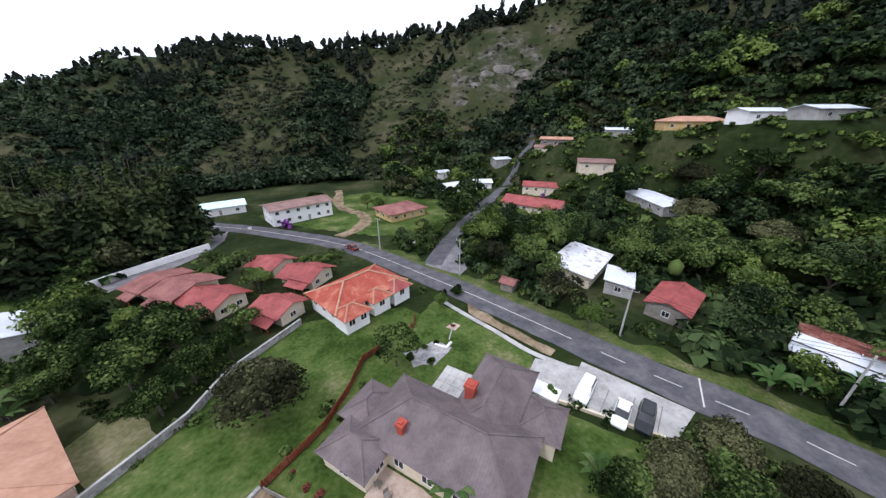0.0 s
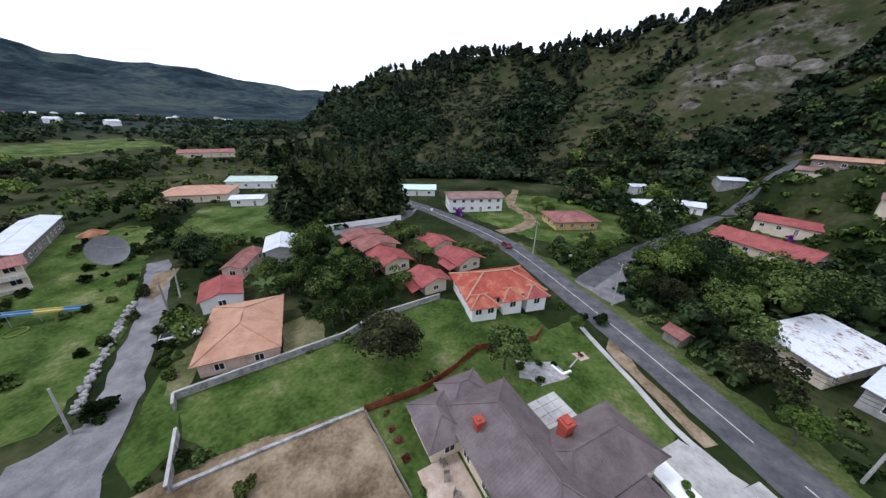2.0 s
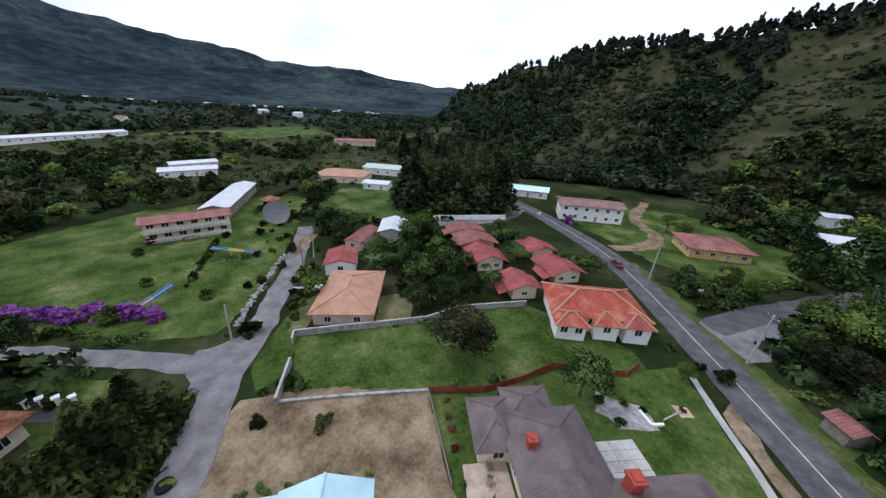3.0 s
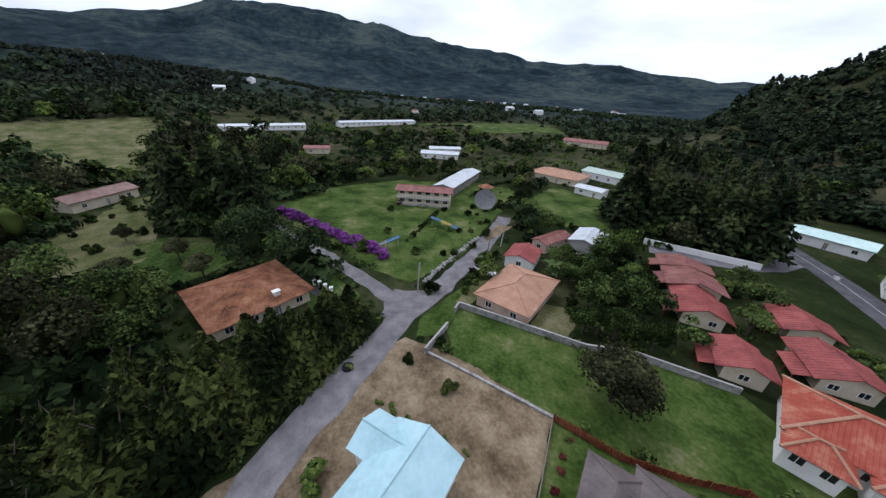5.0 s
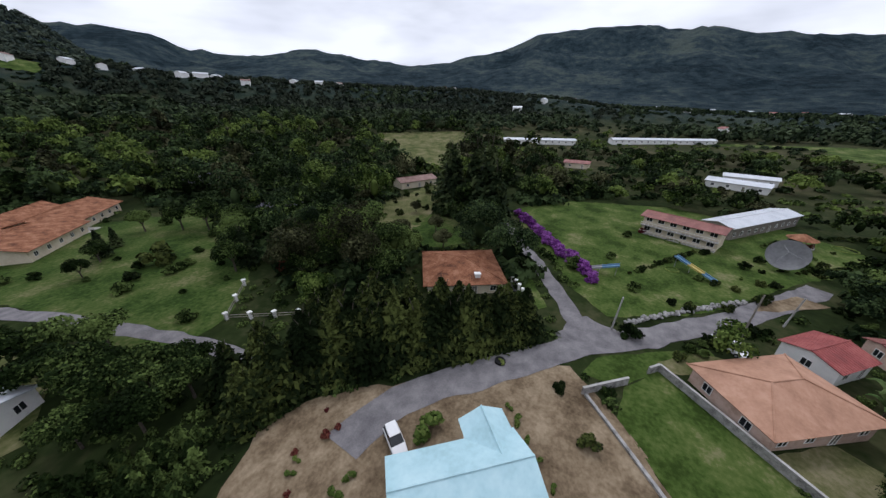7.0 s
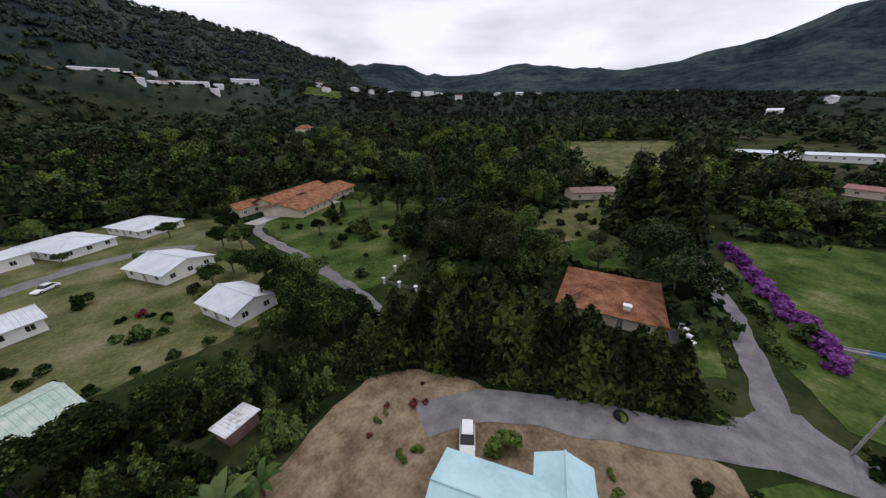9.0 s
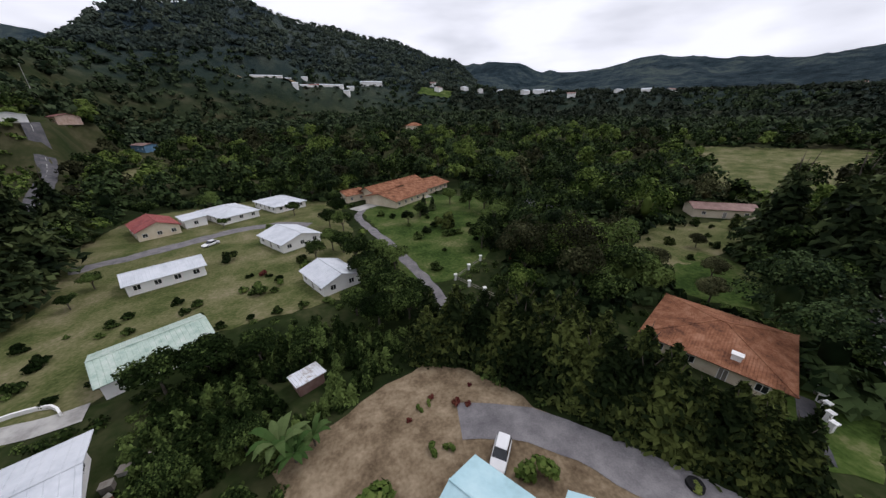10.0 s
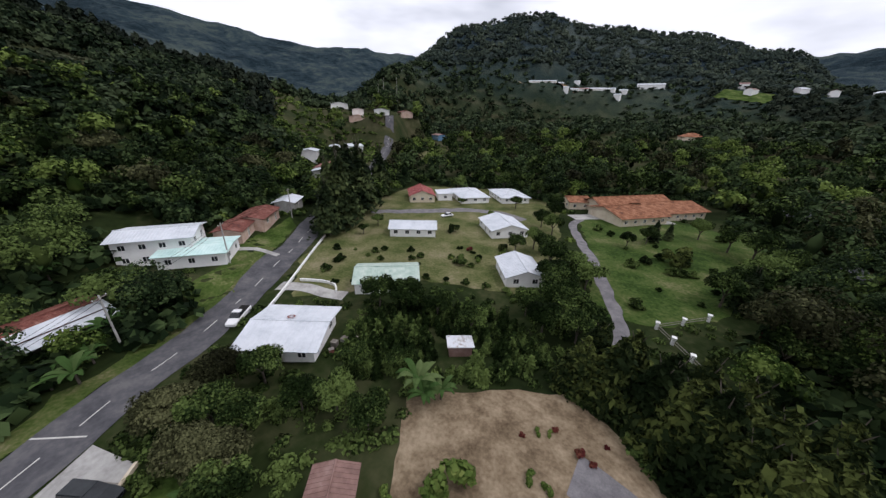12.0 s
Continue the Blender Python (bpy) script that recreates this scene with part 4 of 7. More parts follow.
# farther houses
for i in range(30):
    az, r = radians(random.uniform(46, 112)), random.uniform(430, 1050)
    x, y = CX - r * math.sin(az), CY + r * math.cos(az)
    house("small pale far-off house among valley trees", x, y, random.uniform(8, 16), random.uniform(6, 9), random.uniform(0, 180), 5, 7, "gable", M_WHITE, (M_ROOF_WHITE, M_ROOF_DULLRED, M_ROOF_WHITE)[i % 3], 0.5, 0.0, win=False, group="far valley houses")
for label, x, y, L, W, ang, e, t, k, wall, roof in (
        ("ochre house with an orange roof on the hillside", 117, 75, 20, 9, -35, 3, 4.6, "hip", M_YELLOW, M_ROOF_ORANGE),
        ("white hillside house with a pale roof", 122, 59, 13, 8, -20, 3, 4.0, "gable", M_WHITE, M_ROOF_WHITE),
        ("hillside house with a long white roof", 127, 46, 14, 8, -15, 3, 4.0, "gable", M_CONC, M_ROOF_WHITE),
        ("long low house with an orange roof", 108, 123, 30, 7, -42, 3, 4.0, "gable", M_WOOD, M_ROOF_ORANGE),
        ("hillside house with a white sheet roof", 113, 102, 10, 6, -40, 3, 3.8, "gable", M_CONC, M_ROOF_WHITE),
        ("patched house with brown and white roofs", 96, 95, 13, 9, -40, 3, 4.0, "gable", M_CREAM, M_ROOF_BROWN),
        ("white-roofed house behind trees", 46, 129, 10, 8, 10, 3, 4.2, "gable", M_WHITE, M_ROOF_WHITE),
        ("white-roofed house beside the side road", 62, 131, 10, 7, -20, 3, 4.2, "gable", M_WHITE, M_ROOF_WHITE),
        ("small pale house by the hill", 82, 147, 9, 6, 0, 3, 3.8, "gable", M_CONC, M_ROOF_WHITE),
        ("low cream house with a tan roof", 97, 128, 11, 7, -45, 3, 4.0, "gable", M_CREAM, M_ROOF_BROWN),
        ("small white hut on the grass", 52, 159, 7, 6, 10, 3, 3.8, "gable", M_WHITE, M_ROOF_WHITE),
        ("house with a pale blue-white roof", -48, 128, 16, 9, 15, 3, 4.2, "gable", M_WHITE, M_ROOF_AQUA),
        ("round-ended hall with an orange roof", -131, 94, 24, 16, 30, 3, 5.2, "hip", M_CREAM, M_ROOF_ORANGE),
        ("long hall with a pale green curved roof", -121, 122, 34, 12, 20, 3.4, 4.8, "gable", M_WHITE, M_ROOF_MINT),
        ("small white cottage with a white roof", -105, 92, 11, 7, 25, 2.8, 3.6, "gable", M_WHITE, M_ROOF_WHITE),
        ("orange-roofed house under dark pines", -86, 95, 14, 9, 30, 2.8, 4.2, "gable", M_CREAM, M_ROOF_DULLRED),
        ("red-roofed long building in the valley", -229, 187, 34, 12, 40, 3.2, 5.2, "gable", M_CREAM, M_ROOF_DULLRED),
        ("pale farm buildings among trees", -190, 50, 22, 9, 70, 3, 4.2, "gable", M_WHITE, M_ROOF_WHITE),
        ("white farm shed among trees", -208, 58, 20, 8, 80, 3, 4.0, "gable", M_WHITE, M_ROOF_WHITE),
        ("house with a reddish roof in the trees", -209, -22, 14, 8, 90, 3, 4.2, "gable", M_CREAM, M_ROOF_DULLRED),
        ("long brown-roofed stable among trees", -118, -79, 18, 8, 155, 3, 4.4, "gable", M_CREAM, M_ROOF_BROWN),
        ("long low white greenhouse roof", -280, -64, 58, 9, 113, 3, 4.2, "gable", M_WHITE, M_ROOF_WHITE),
        ("very long white greenhouse", -332, 26, 84, 9, 117, 3, 4.2, "gable", M_WHITE, M_ROOF_WHITE),
        ("white house by the road bend", 174, -158, 18, 12, -40, 3.6, 4.8, "hip", M_WHITE, M_ROOF_WHITE),
        ("row of reddish shop roofs", 126, -98, 16, 11, -52, 3, 4.4, "gable", M_PINK, M_ROOF_DULLRED),
        ("white shack roof by the road", 118, -88, 9, 8, -52, 3, 3.8, "gable", M_CONC, M_ROOF_WHITE),
        ("small grey-roofed shack by the road", 82.5, -48, 8, 6, -50, 3, 3.8, "gable", M_CONC, M_ROOF_WHITE),
        ("rusty red-roofed shack beside the road", 76.5, -35, 11, 7, -50, 2.8, 3.6, "gable", M_PINK, M_ROOF_RUST),
        ("low red-roofed shack by the road", 71.5, -26.5, 9, 6, -45, 2.8, 3.6, "gable", M_PINK, M_ROOF_RUST),
        ("white house by the slope", 148, -103, 10, 8, -45, 3, 4.0, "gable", M_WHITE, M_ROOF_WHITE),
        ("blue-walled house by the meadow", 172, -268, 16, 10, -30, 4, 5.2, "gable", M_SLIDEBLUE, M_ROOF_BROWN),
        ("large white warehouse roof", 275, -232, 50, 16, -40, 4.5, 6.5, "gable", M_WHITE, M_ROOF_WHITE),
        ("white shop buildings of the town", 188, -203, 19, 12, -45, 4, 5.2, "gable", M_WHITE, M_ROOF_WHITE),
        ("pinkish town house with orange roof", 214, -200, 22, 13, -45, 4.5, 6, "gable", M_PINK, M_ROOF_ORANGE),
        ("long red-brown town roof among trees", 196, -243, 24, 11, -40, 3.5, 5, "gable", M_PINK, M_ROOF_DULLRED),
        ("pale flat-roofed town house", 228, -214, 18, 10, -45, 5, 6, "gable", M_WHITE, M_ROOF_WHITE),
        ("small white house behind the road bend", 181, -147, 9, 8, -40, 3, 4, "gable", M_WHITE, M_ROOF_WHITE),
        ("red roof among the forest trees", -36, -351, 16, 10, 20, 5, 8, "hip", M_CREAM, M_ROOF_TERRA),
        ("white school building on the plateau", 156, -524, 40, 10, 10, 4, 5.5, "gable", M_WHITE, M_ROOF_WHITE),
        ("long white building on the plateau", 79, -540, 34, 10, 15, 4, 5.5, "gable", M_WHITE, M_ROOF_WHITE),
        ("white house on the plateau", 14, -571, 34, 14, 5, 6, 8, "gable", M_WHITE, M_ROOF_WHITE)):
    house(label, x, y, L, W, ang, e, t, k, wall, roof, 0.6, 0.0, step=5.0, sides="ns")

for i in range(12):
    x, y = random.uniform(-30, 190), random.uniform(-560, -515)
    house("small white building beside the far school", x, y, random.uniform(7, 13), random.uniform(5, 7), random.uniform(-10, 25), 3, 4.2, "gable", M_WHITE, (M_ROOF_WHITE, M_ROOF_WHITE, M_ROOF_DULLRED)[i % 3], 0.5, 0.0, win=False, group="plateau houses")
for i in range(14):
    az, r = radians(random.uniform(118, 172)), random.uniform(560, 640)
    x, y = CX - r * math.sin(az), CY + r * math.cos(az)
    house("pale house on the wooded plateau edge", x, y, random.uniform(10, 18), random.uniform(8, 10), random.uniform(0, 180), 5, 7, "gable", M_WHITE, (M_ROOF_WHITE, M_ROOF_BROWN)[i % 2], 0.5, 0.0, win=False, group="plateau houses")
patch("school_yard", [(60, -535), (150, -508), (200, -512), (190, -528), (120, -536)], M_DIRT, 0.6, "bare pale school yard on the plateau", "ground", 3.0, 12)

# ---- yards, walls and fences ----
patch("parking_area", [(21.6, 19.6), (28.4, 8.1), (22.3, 6.3), (13.7, 15.0)], M_CONC, 0.13, "pale concrete parking area beside the road", "pavement", 0.0)
for k in range(4):
    bm = bmesh.new()
    a = Vector((14.6 + 2.05 * k, 13.9 - 2.15 * k, 0))
    ribbon(bm, [(a.x, a.y), (a.x + 4.6, a.y + 2.6)], [-.06, .06], .137)
    tagged(new("bay_line", mesh_of(bm, "bay_line", M_WOOD)), "dark joint between parking bays", "marking", kind="structure")
low_wall("retaining_wall", [(13.6, 15.1), (22.3, 6.2)], 0.3, 0.45, M_CREAM, "low cream wall along the parking area")
patch("entrance_terrace", [(15.6, 22.6), (20.4, 19.0), (16.6, 16.4), (13.3, 14.8), (10.6, 18.8)], M_CONC, 0.10, "pale paved entrance terrace with steps", "pavement", 0.0)


def steps():
    t = thing("steps", "broad pale entrance steps with dark risers", "steps", 12.4, 17.6, -56)
    for i in range(5):
        bm = bmesh.new()
        box(bm, -2.6, 2.6, -1.2 + i * .55, -.75 + i * .55, -.2, .62 - i * .1)
        part("step", bm, M_WHITE, t)


steps()
strip("carport_drive", [(65, -22), (61, -25.5), (56.3, -28.6)], 2.0, M_CONC, 0.11, "pale concrete drive between carport and road", "path", 0.1)
strip("footpath", [(8.2, 42.5), (10.8, 36), (13.4, 30.2), (15.8, 24.0), (18.8, 19.8)], 0.9, M_CONC, 0.10, "narrow pale concrete footpath along the road", "path", 0.05)
low_wall("garden_wall", [(-32.3, 4.5), (-37.4, 9.3)], 0.25, 1.1, M_STONE, "pale rendered garden wall by the lane", cap=M_CONC)
low_wall("garden_wall", [(-41.0, 11.7), (-42.6, 13.0), (-34.5, 21.8), (-28.7, 28.5), (-26.2, 34.8), (-17.2, 44.2)], 0.25, 1.15, M_STONE, "long greyish rendered wall with pale coping", cap=M_CONC)
low_wall("boundary_wall", [(-60.3, 73.0), (-41.8, 89.4)], 0.3, 1.7, M_WHITE, "white painted boundary wall under dark pines")
low_wall("stone_edge", [(-32.4, 4.9), (-19.6, 16.7)], 0.35, 0.35, M_STONE, "low rough stone edge between lawn and bare plot")
low_wall("wire_fence", [(-19.2, 16.3), (-11.2, 9.1)], 0.06, 0.7, M_WOOD, "thin weathered fence along the bare plot")
low_wall("roadside_wall", [(36.2, -13.0), (42.5, -21.5), (52, -33.5), (60, -44)], 0.3, 0.5, M_WHITE, "low whitewashed kerb wall along the road", smooth_line=True)
low_wall("drive_wall", [(42.6, -24.6), (38.6, -26.8), (35.2, -27.4), (33.0, -25.9)], 0.25, 0.6, M_WHITE, "curved white balustrade wall beside the driveway", smooth_line=True)
strip("cottage_drive", [(44, -21), (39, -23.6), (34, -24.6), (30.5, -26)], 3.0, M_CONC, 0.11, "grey concrete driveway to the green-roofed cottage", "path", 0.1)
low_wall("pond_wall", [(2.6, 30.6), (4.0, 29.2), (5.2, 30.2)], 0.3, 0.35, M_WHITE, "low white garden wall beside a small pond")
low_wall("garden_edge", [(5.2, 31.0), (7.6, 34.8)], 0.15, 0.25, M_CONC, "thin pale garden edging")
patch("garden_rocks", [(-2.5, 30.5), (2.8, 31.6), (4.8, 29.2), (1.0, 26.4), (-2.0, 27.0)], M_STONE, 0.08, "dark stony garden bed with a pond", "garden", 0.4)
patch("fan_paving", [(5.9, 34.2), (7.6, 35.0), (8.4, 33.8), (7.0, 32.8)], M_PATIO, 0.12, "fan of reddish paving bricks", "paving", 0.1)
patch("lane_bank", [(-80, 38), (-73, 31.5), (-69, 29), (-71, 33), (-78, 42)], M_DIRT, 0.10, "dry straw-coloured bank beside the lane", "ground", 0.4)
patch("dry_bank", [(12.6, 40), (16.2, 30.5), (19.8, 23), (18.0, 22.2), (14.6, 29.6), (11.4, 36.8)], M_DIRT, 0.06, "dry grassy strip beside the road", "grass", 0.3)
patch("terracotta_terrace", [(-46, -12), (-43.5, -7), (-50, -3.5), (-60, -9), (-58, -14)], M_LAWN, 0.05, "garden lawn of the terracotta-roofed bungalow", "lawn", 0.3)
strip("garden_drive", [(-47.0, -6.0), (-51, -9.6), (-55, -12.6)], 1.8, M_ASPHALT, 0.09, "dark short garden drive", "path", 0.1)
strip("villa_forecourt", [(7.5, -111), (2, -116), (-4, -121)], 6, M_CONC, 0.1, "pale paved forecourt of the villa", "path", 0.2)
patch("villa_terrace", [(-13, -124), (-22, -131), (-25, -127), (-16, -119.5)], M_CONC, 0.11, "pale terrace in front of the villa", "patio", 0.1)
patch("valley_field", [(-347, 130), (-345, 235), (-290, 215), (-300, 115)], M_LAWN, 0.25, "wide pale green valley field", "field", 3.0, 12)
patch("valley_meadow", [(-350, 60), (-385, 235), (-350, 238), (-340, 60)], M_LAWN, 0.25, "long pale green meadow", "field", 3.0, 12)
patch("bare_clearing", [(-158, -91), (-167, -126), (-232, -197), (-262, -172), (-288, -142), (-260, -122), (-205, -100)], M_DRYLAWN, 0.25, "bare earth clearing between trees", "ground", 4.0, 12)
patch("plateau_field", [(-60, -560), (-110, -545), (-120, -575), (-70, -590)], M_LAWN, 0.6, "pale green field on the plateau", "field", 3.0, 12)


patch("side_yard", [(-35.4, 23.0), (-31.2, 27.2), (-34.5, 31.5), (-38.6, 33.5), (-40.6, 29.5)], M_DRYLAWN, 0.045, "worn grass yard beside the salmon-roofed bungalow", "grass", 0.3)
patch("front_yard", [(-49.5, 17.5), (-44.5, 13.0), (-42.8, 14.2), (-47.0, 21.5), (-51.5, 24.5)], M_DRYLAWN, 0.046, "worn grass front yard of the bungalow", "grass", 0.3)

# ---- plants ----
for extra in ((-2, 14, 20, 11, -50), (5, 15, 12, 8, 39), (-10.6, 16, 8, 6, -50), (8.3, 12, 6, 5, 39), (-14.5, -2.7, 13, 9, -47), (-20, -2, 6, 5, 45), (-6.8, 47, 18, 15, 28), (-104, 21, 20, 9, 68), (-14, -141, 44, 24, 49)):
    HOUSES.append(extra)
GRID_X, GRID_Y, CELL = -460, -640, 2.0
GW, GH = 430, 500
gx, gy = np.meshgrid(GRID_X + CELL * (np.arange(GW) + .5), GRID_Y + CELL * (np.arange(GH) + .5), indexing="ij")
OPEN = np.zeros((GW, GH), bool)


def shade_polygon(poly):
    hit = np.zeros((GW, GH), bool)
    j = len(poly) - 1
    for i in range(len(poly)):
        (xi, yi), (xj, yj) = poly[i], poly[j]
        if yi != yj:
            hit ^= ((yi > gy) != (yj > gy)) & (gx < (xj - xi) * (gy - yi) / (yj - yi) + xi)
        j = i
    return hit


for poly in CLEARINGS:
    OPEN |= shade_polygon(poly)
for points, width in WAYS:
    for p in line(points, 2.0):
        OPEN |= (gx - p.x) ** 2 + (gy - p.y) ** 2 < (width / 2 + 1.4) ** 2
for hx, hy, hl, hw, ha in HOUSES:
    c, s = math.cos(radians(ha)), math.sin(radians(ha))
    u, v = (gx - hx) * c + (gy - hy) * s, -(gx - hx) * s + (gy - hy) * c
    OPEN |= (abs(u) < hl / 2 + 2) & (abs(v) < hw / 2 + 2)


def is_open(x, y):
    i, j = int((x - GRID_X) / CELL), int((y - GRID_Y) / CELL)
    return bool(OPEN[i, j]) if 0 <= i < GW and 0 <= j < GH else False


def hides(x, y, h, spread=0.0):
    """Whether a tree of height h here would stand before open ground, seen from the middle of the place."""
    dx, dy = x - CX, y - CY
    r = math.hypot(dx, dy)
    if is_open(x, y):
        return True
    reach = min(h * r / 34 * .7, 45)
    s = 2.0
    while s < reach:
        if is_open(x + dx / r * s, y + dy / r * s):
            return True
        s += 3.0
    return False


def leaf_material(name, dark, mid, light, translucent=0.1, scale=0.16):
    m = bpy.data.materials.new(name)
    m.use_nodes = True
    n, l = m.node_tree.nodes, m.node_tree.links
    p, out = n["Principled BSDF"], n["Material Output"]
    geo, info = n.new("ShaderNodeNewGeometry"), n.new("ShaderNodeObjectInfo")
    big = n.new("ShaderNodeTexNoise")
    big.inputs["Scale"].default_value, big.inputs["Detail"].default_value = scale, 2.0
    l.new(geo.outputs["Position"], big.inputs["Vector"])
    a = n.new("ShaderNodeMath")
    a.operation = "MULTIPLY_ADD"
    l.new(geo.outputs["Random Per Island"], a.inputs[0])
    a.inputs[1].default_value = 0.30
    l.new(big.outputs["Fac"], a.inputs[2])
    b = n.new("ShaderNodeMath")
    b.operation = "MULTIPLY_ADD"
    l.new(info.outputs["Random"], b.inputs[0])
    b.inputs[1].default_value = 0.30
    l.new(a.outputs[0], b.inputs[2])
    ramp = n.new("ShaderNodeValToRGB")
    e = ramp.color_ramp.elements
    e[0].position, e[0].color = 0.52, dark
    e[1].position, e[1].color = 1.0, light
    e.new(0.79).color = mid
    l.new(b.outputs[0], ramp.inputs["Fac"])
    l.new(ramp.outputs["Color"], p.inputs["Base Color"])
    p.inputs["Roughness"].default_value = 0.55
    p.inputs["Specular IOR Level"].default_value = 0.015
    tr = n.new("ShaderNodeBsdfTranslucent")
    l.new(ramp.outputs["Color"], tr.inputs["Color"])
    mix = n.new("ShaderNodeMixShader")
    mix.inputs[0].default_value = translucent
    l.new(p.outputs[0], mix.inputs[1])
    l.new(tr.outputs[0], mix.inputs[2])
    l.new(mix.outputs[0], out.inputs["Surface"])
    return m


# most greens: near-black and bright ends add crown shade and lit tips to the colour
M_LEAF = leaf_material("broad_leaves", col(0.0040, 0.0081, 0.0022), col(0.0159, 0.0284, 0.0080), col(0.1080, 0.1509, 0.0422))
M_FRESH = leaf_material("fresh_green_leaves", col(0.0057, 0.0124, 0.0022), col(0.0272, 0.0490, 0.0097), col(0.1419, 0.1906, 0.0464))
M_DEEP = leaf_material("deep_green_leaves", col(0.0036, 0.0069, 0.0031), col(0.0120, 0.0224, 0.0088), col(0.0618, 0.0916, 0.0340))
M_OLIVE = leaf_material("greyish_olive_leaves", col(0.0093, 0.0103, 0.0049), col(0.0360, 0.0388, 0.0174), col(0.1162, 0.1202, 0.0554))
M_LIME = leaf_material("light_green_leaves", col(0.0350, 0.0630, 0.0134), col(0.0850, 0.1261, 0.0291), col(0.1700, 0.2037, 0.0560))
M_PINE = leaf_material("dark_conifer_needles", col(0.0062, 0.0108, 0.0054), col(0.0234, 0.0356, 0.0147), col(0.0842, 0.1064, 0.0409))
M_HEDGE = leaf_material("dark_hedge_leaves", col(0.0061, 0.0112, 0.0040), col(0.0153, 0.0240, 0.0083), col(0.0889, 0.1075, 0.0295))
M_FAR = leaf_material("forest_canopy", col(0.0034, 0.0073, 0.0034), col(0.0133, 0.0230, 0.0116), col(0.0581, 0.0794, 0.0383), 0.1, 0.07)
# canopy colour paled and blued to hold the haze before the far hill
M_HILL_HAZE = leaf_material("hazy_hill_canopy", col(.026, .038, .034), col(.046, .062, .048), col(.085, .104, .072), 0.1, 0.02)
M_FARPINE = leaf_material("pine_canopy", col(0.0056, 0.0091, 0.0070), col(0.0150, 0.0218, 0.0150), col(0.0352, 0.0448, 0.0288), 0.1, 0.07)
M_SCRUB = leaf_material("hill_scrub", col(0.0134, 0.0208, 0.0096), col(0.0300, 0.0400, 0.0208), col(0.0720, 0.0795, 0.0459), 0.1, 0.05)
M_BANANA = leaf_material("banana_leaves", col(0.0350, 0.0727, 0.0202), col(0.0600, 0.1115, 0.0314), col(0.1200, 0.1649, 0.0616), 0.3)
M_PURPLE = leaf_material("purple_blossom", col(0.0900, 0.0213, 0.1232), col(0.1900, 0.0485, 0.2464), col(0.3200, 0.1164, 0.3808), 0.2, 0.5)
M_BLOSSOM = leaf_material("pale_grey_foliage", col(0.1000, 0.0970, 0.1120), col(0.1800, 0.1746, 0.2016), col(0.2700, 0.2619, 0.3136), 0.2, 0.5)
M_RUSSET = leaf_material("russet_leaves", col(0.0500, 0.0116, 0.0134), col(0.1000, 0.0243, 0.0224), col(0.1600, 0.0582, 0.0392), 0.2, 0.5)
M_BARK = surface("bark", [col(.05, .042, .034), col(.10, .085, .07), col(.15, .13, .115)], 1.5, 0.95, 0.5, 14, object_space=True)
rng = np.random.default_rng(7)


def cards(centres, outward, size, tilt=0.42, squash=1.0, droop=0.0):
    """Leaf sprays: four-cornered, irregular, facing roughly outward."""
    n = len(centres)
    nrm = outward / (np.linalg.norm(outward, axis=1, keepdims=True) + 1e-6) + rng.normal(0, tilt, (n, 3))
    nrm /= np.linalg.norm(nrm, axis=1, keepdims=True) + 1e-6
    ref = rng.normal(0, 1, (n, 3))
    u = np.cross(nrm, ref)
    u /= np.linalg.norm(u, axis=1, keepdims=True) + 1e-6
    v = np.cross(nrm, u)
    s = size * rng.uniform(0.6, 1.35, (n, 1))
    out = np.empty((n, 4, 3))
    for k, (a, b) in enumerate(((-1, -.6), (.5, -.9), (1, .5), (-.4, 1))):
        out[:, k] = centres + u * s * .5 * (a + rng.uniform(-.3, .3, (n, 1))) * squash + v * s * .5 * (b + rng.uniform(-.3, .3, (n, 1)))
    out[:, 2, 2] -= droop * s[:, 0]
    return out.reshape(-1, 3)


def card_mesh(name, verts, material, core=None):
    n = len(verts) // 4
    me = bpy.data.meshes.new(name)
    cv, cf = core if core else (np.zeros((0, 3)), np.zeros((0, 3), int))
    allv = np.concatenate([verts, cv])
    me.vertices.add(len(allv))
    me.vertices.foreach_set("co", allv.astype(np.float32).ravel())
    loops = np.concatenate([np.arange(n * 4), (cf + n * 4).ravel()]).astype(np.int32)
    me.loops.add(len(loops))
    me.loops.foreach_set("vertex_index", loops)
    starts = np.concatenate([np.arange(n) * 4, n * 4 + np.arange(len(cf)) * 3]).astype(np.int32)
    me.polygons.add(len(starts))
    me.polygons.foreach_set("loop_start", starts)
    me.update(calc_edges=True)
    me.validate()
    me.materials.append(material)
    return me


def ico():
    bm = bmesh.new()
    bmesh.ops.create_icosphere(bm, subdivisions=1, radius=1)
    v = np.array([q.co[:] for q in bm.verts])
    f = np.array([[q.index for q in p.verts] for p in bm.faces])
    bm.free()
    return v, f


ICO = ico()


def on_ball(n):
    d = rng.normal(0, 1, (n, 3))
    return d / np.linalg.norm(d, axis=1, keepdims=True)


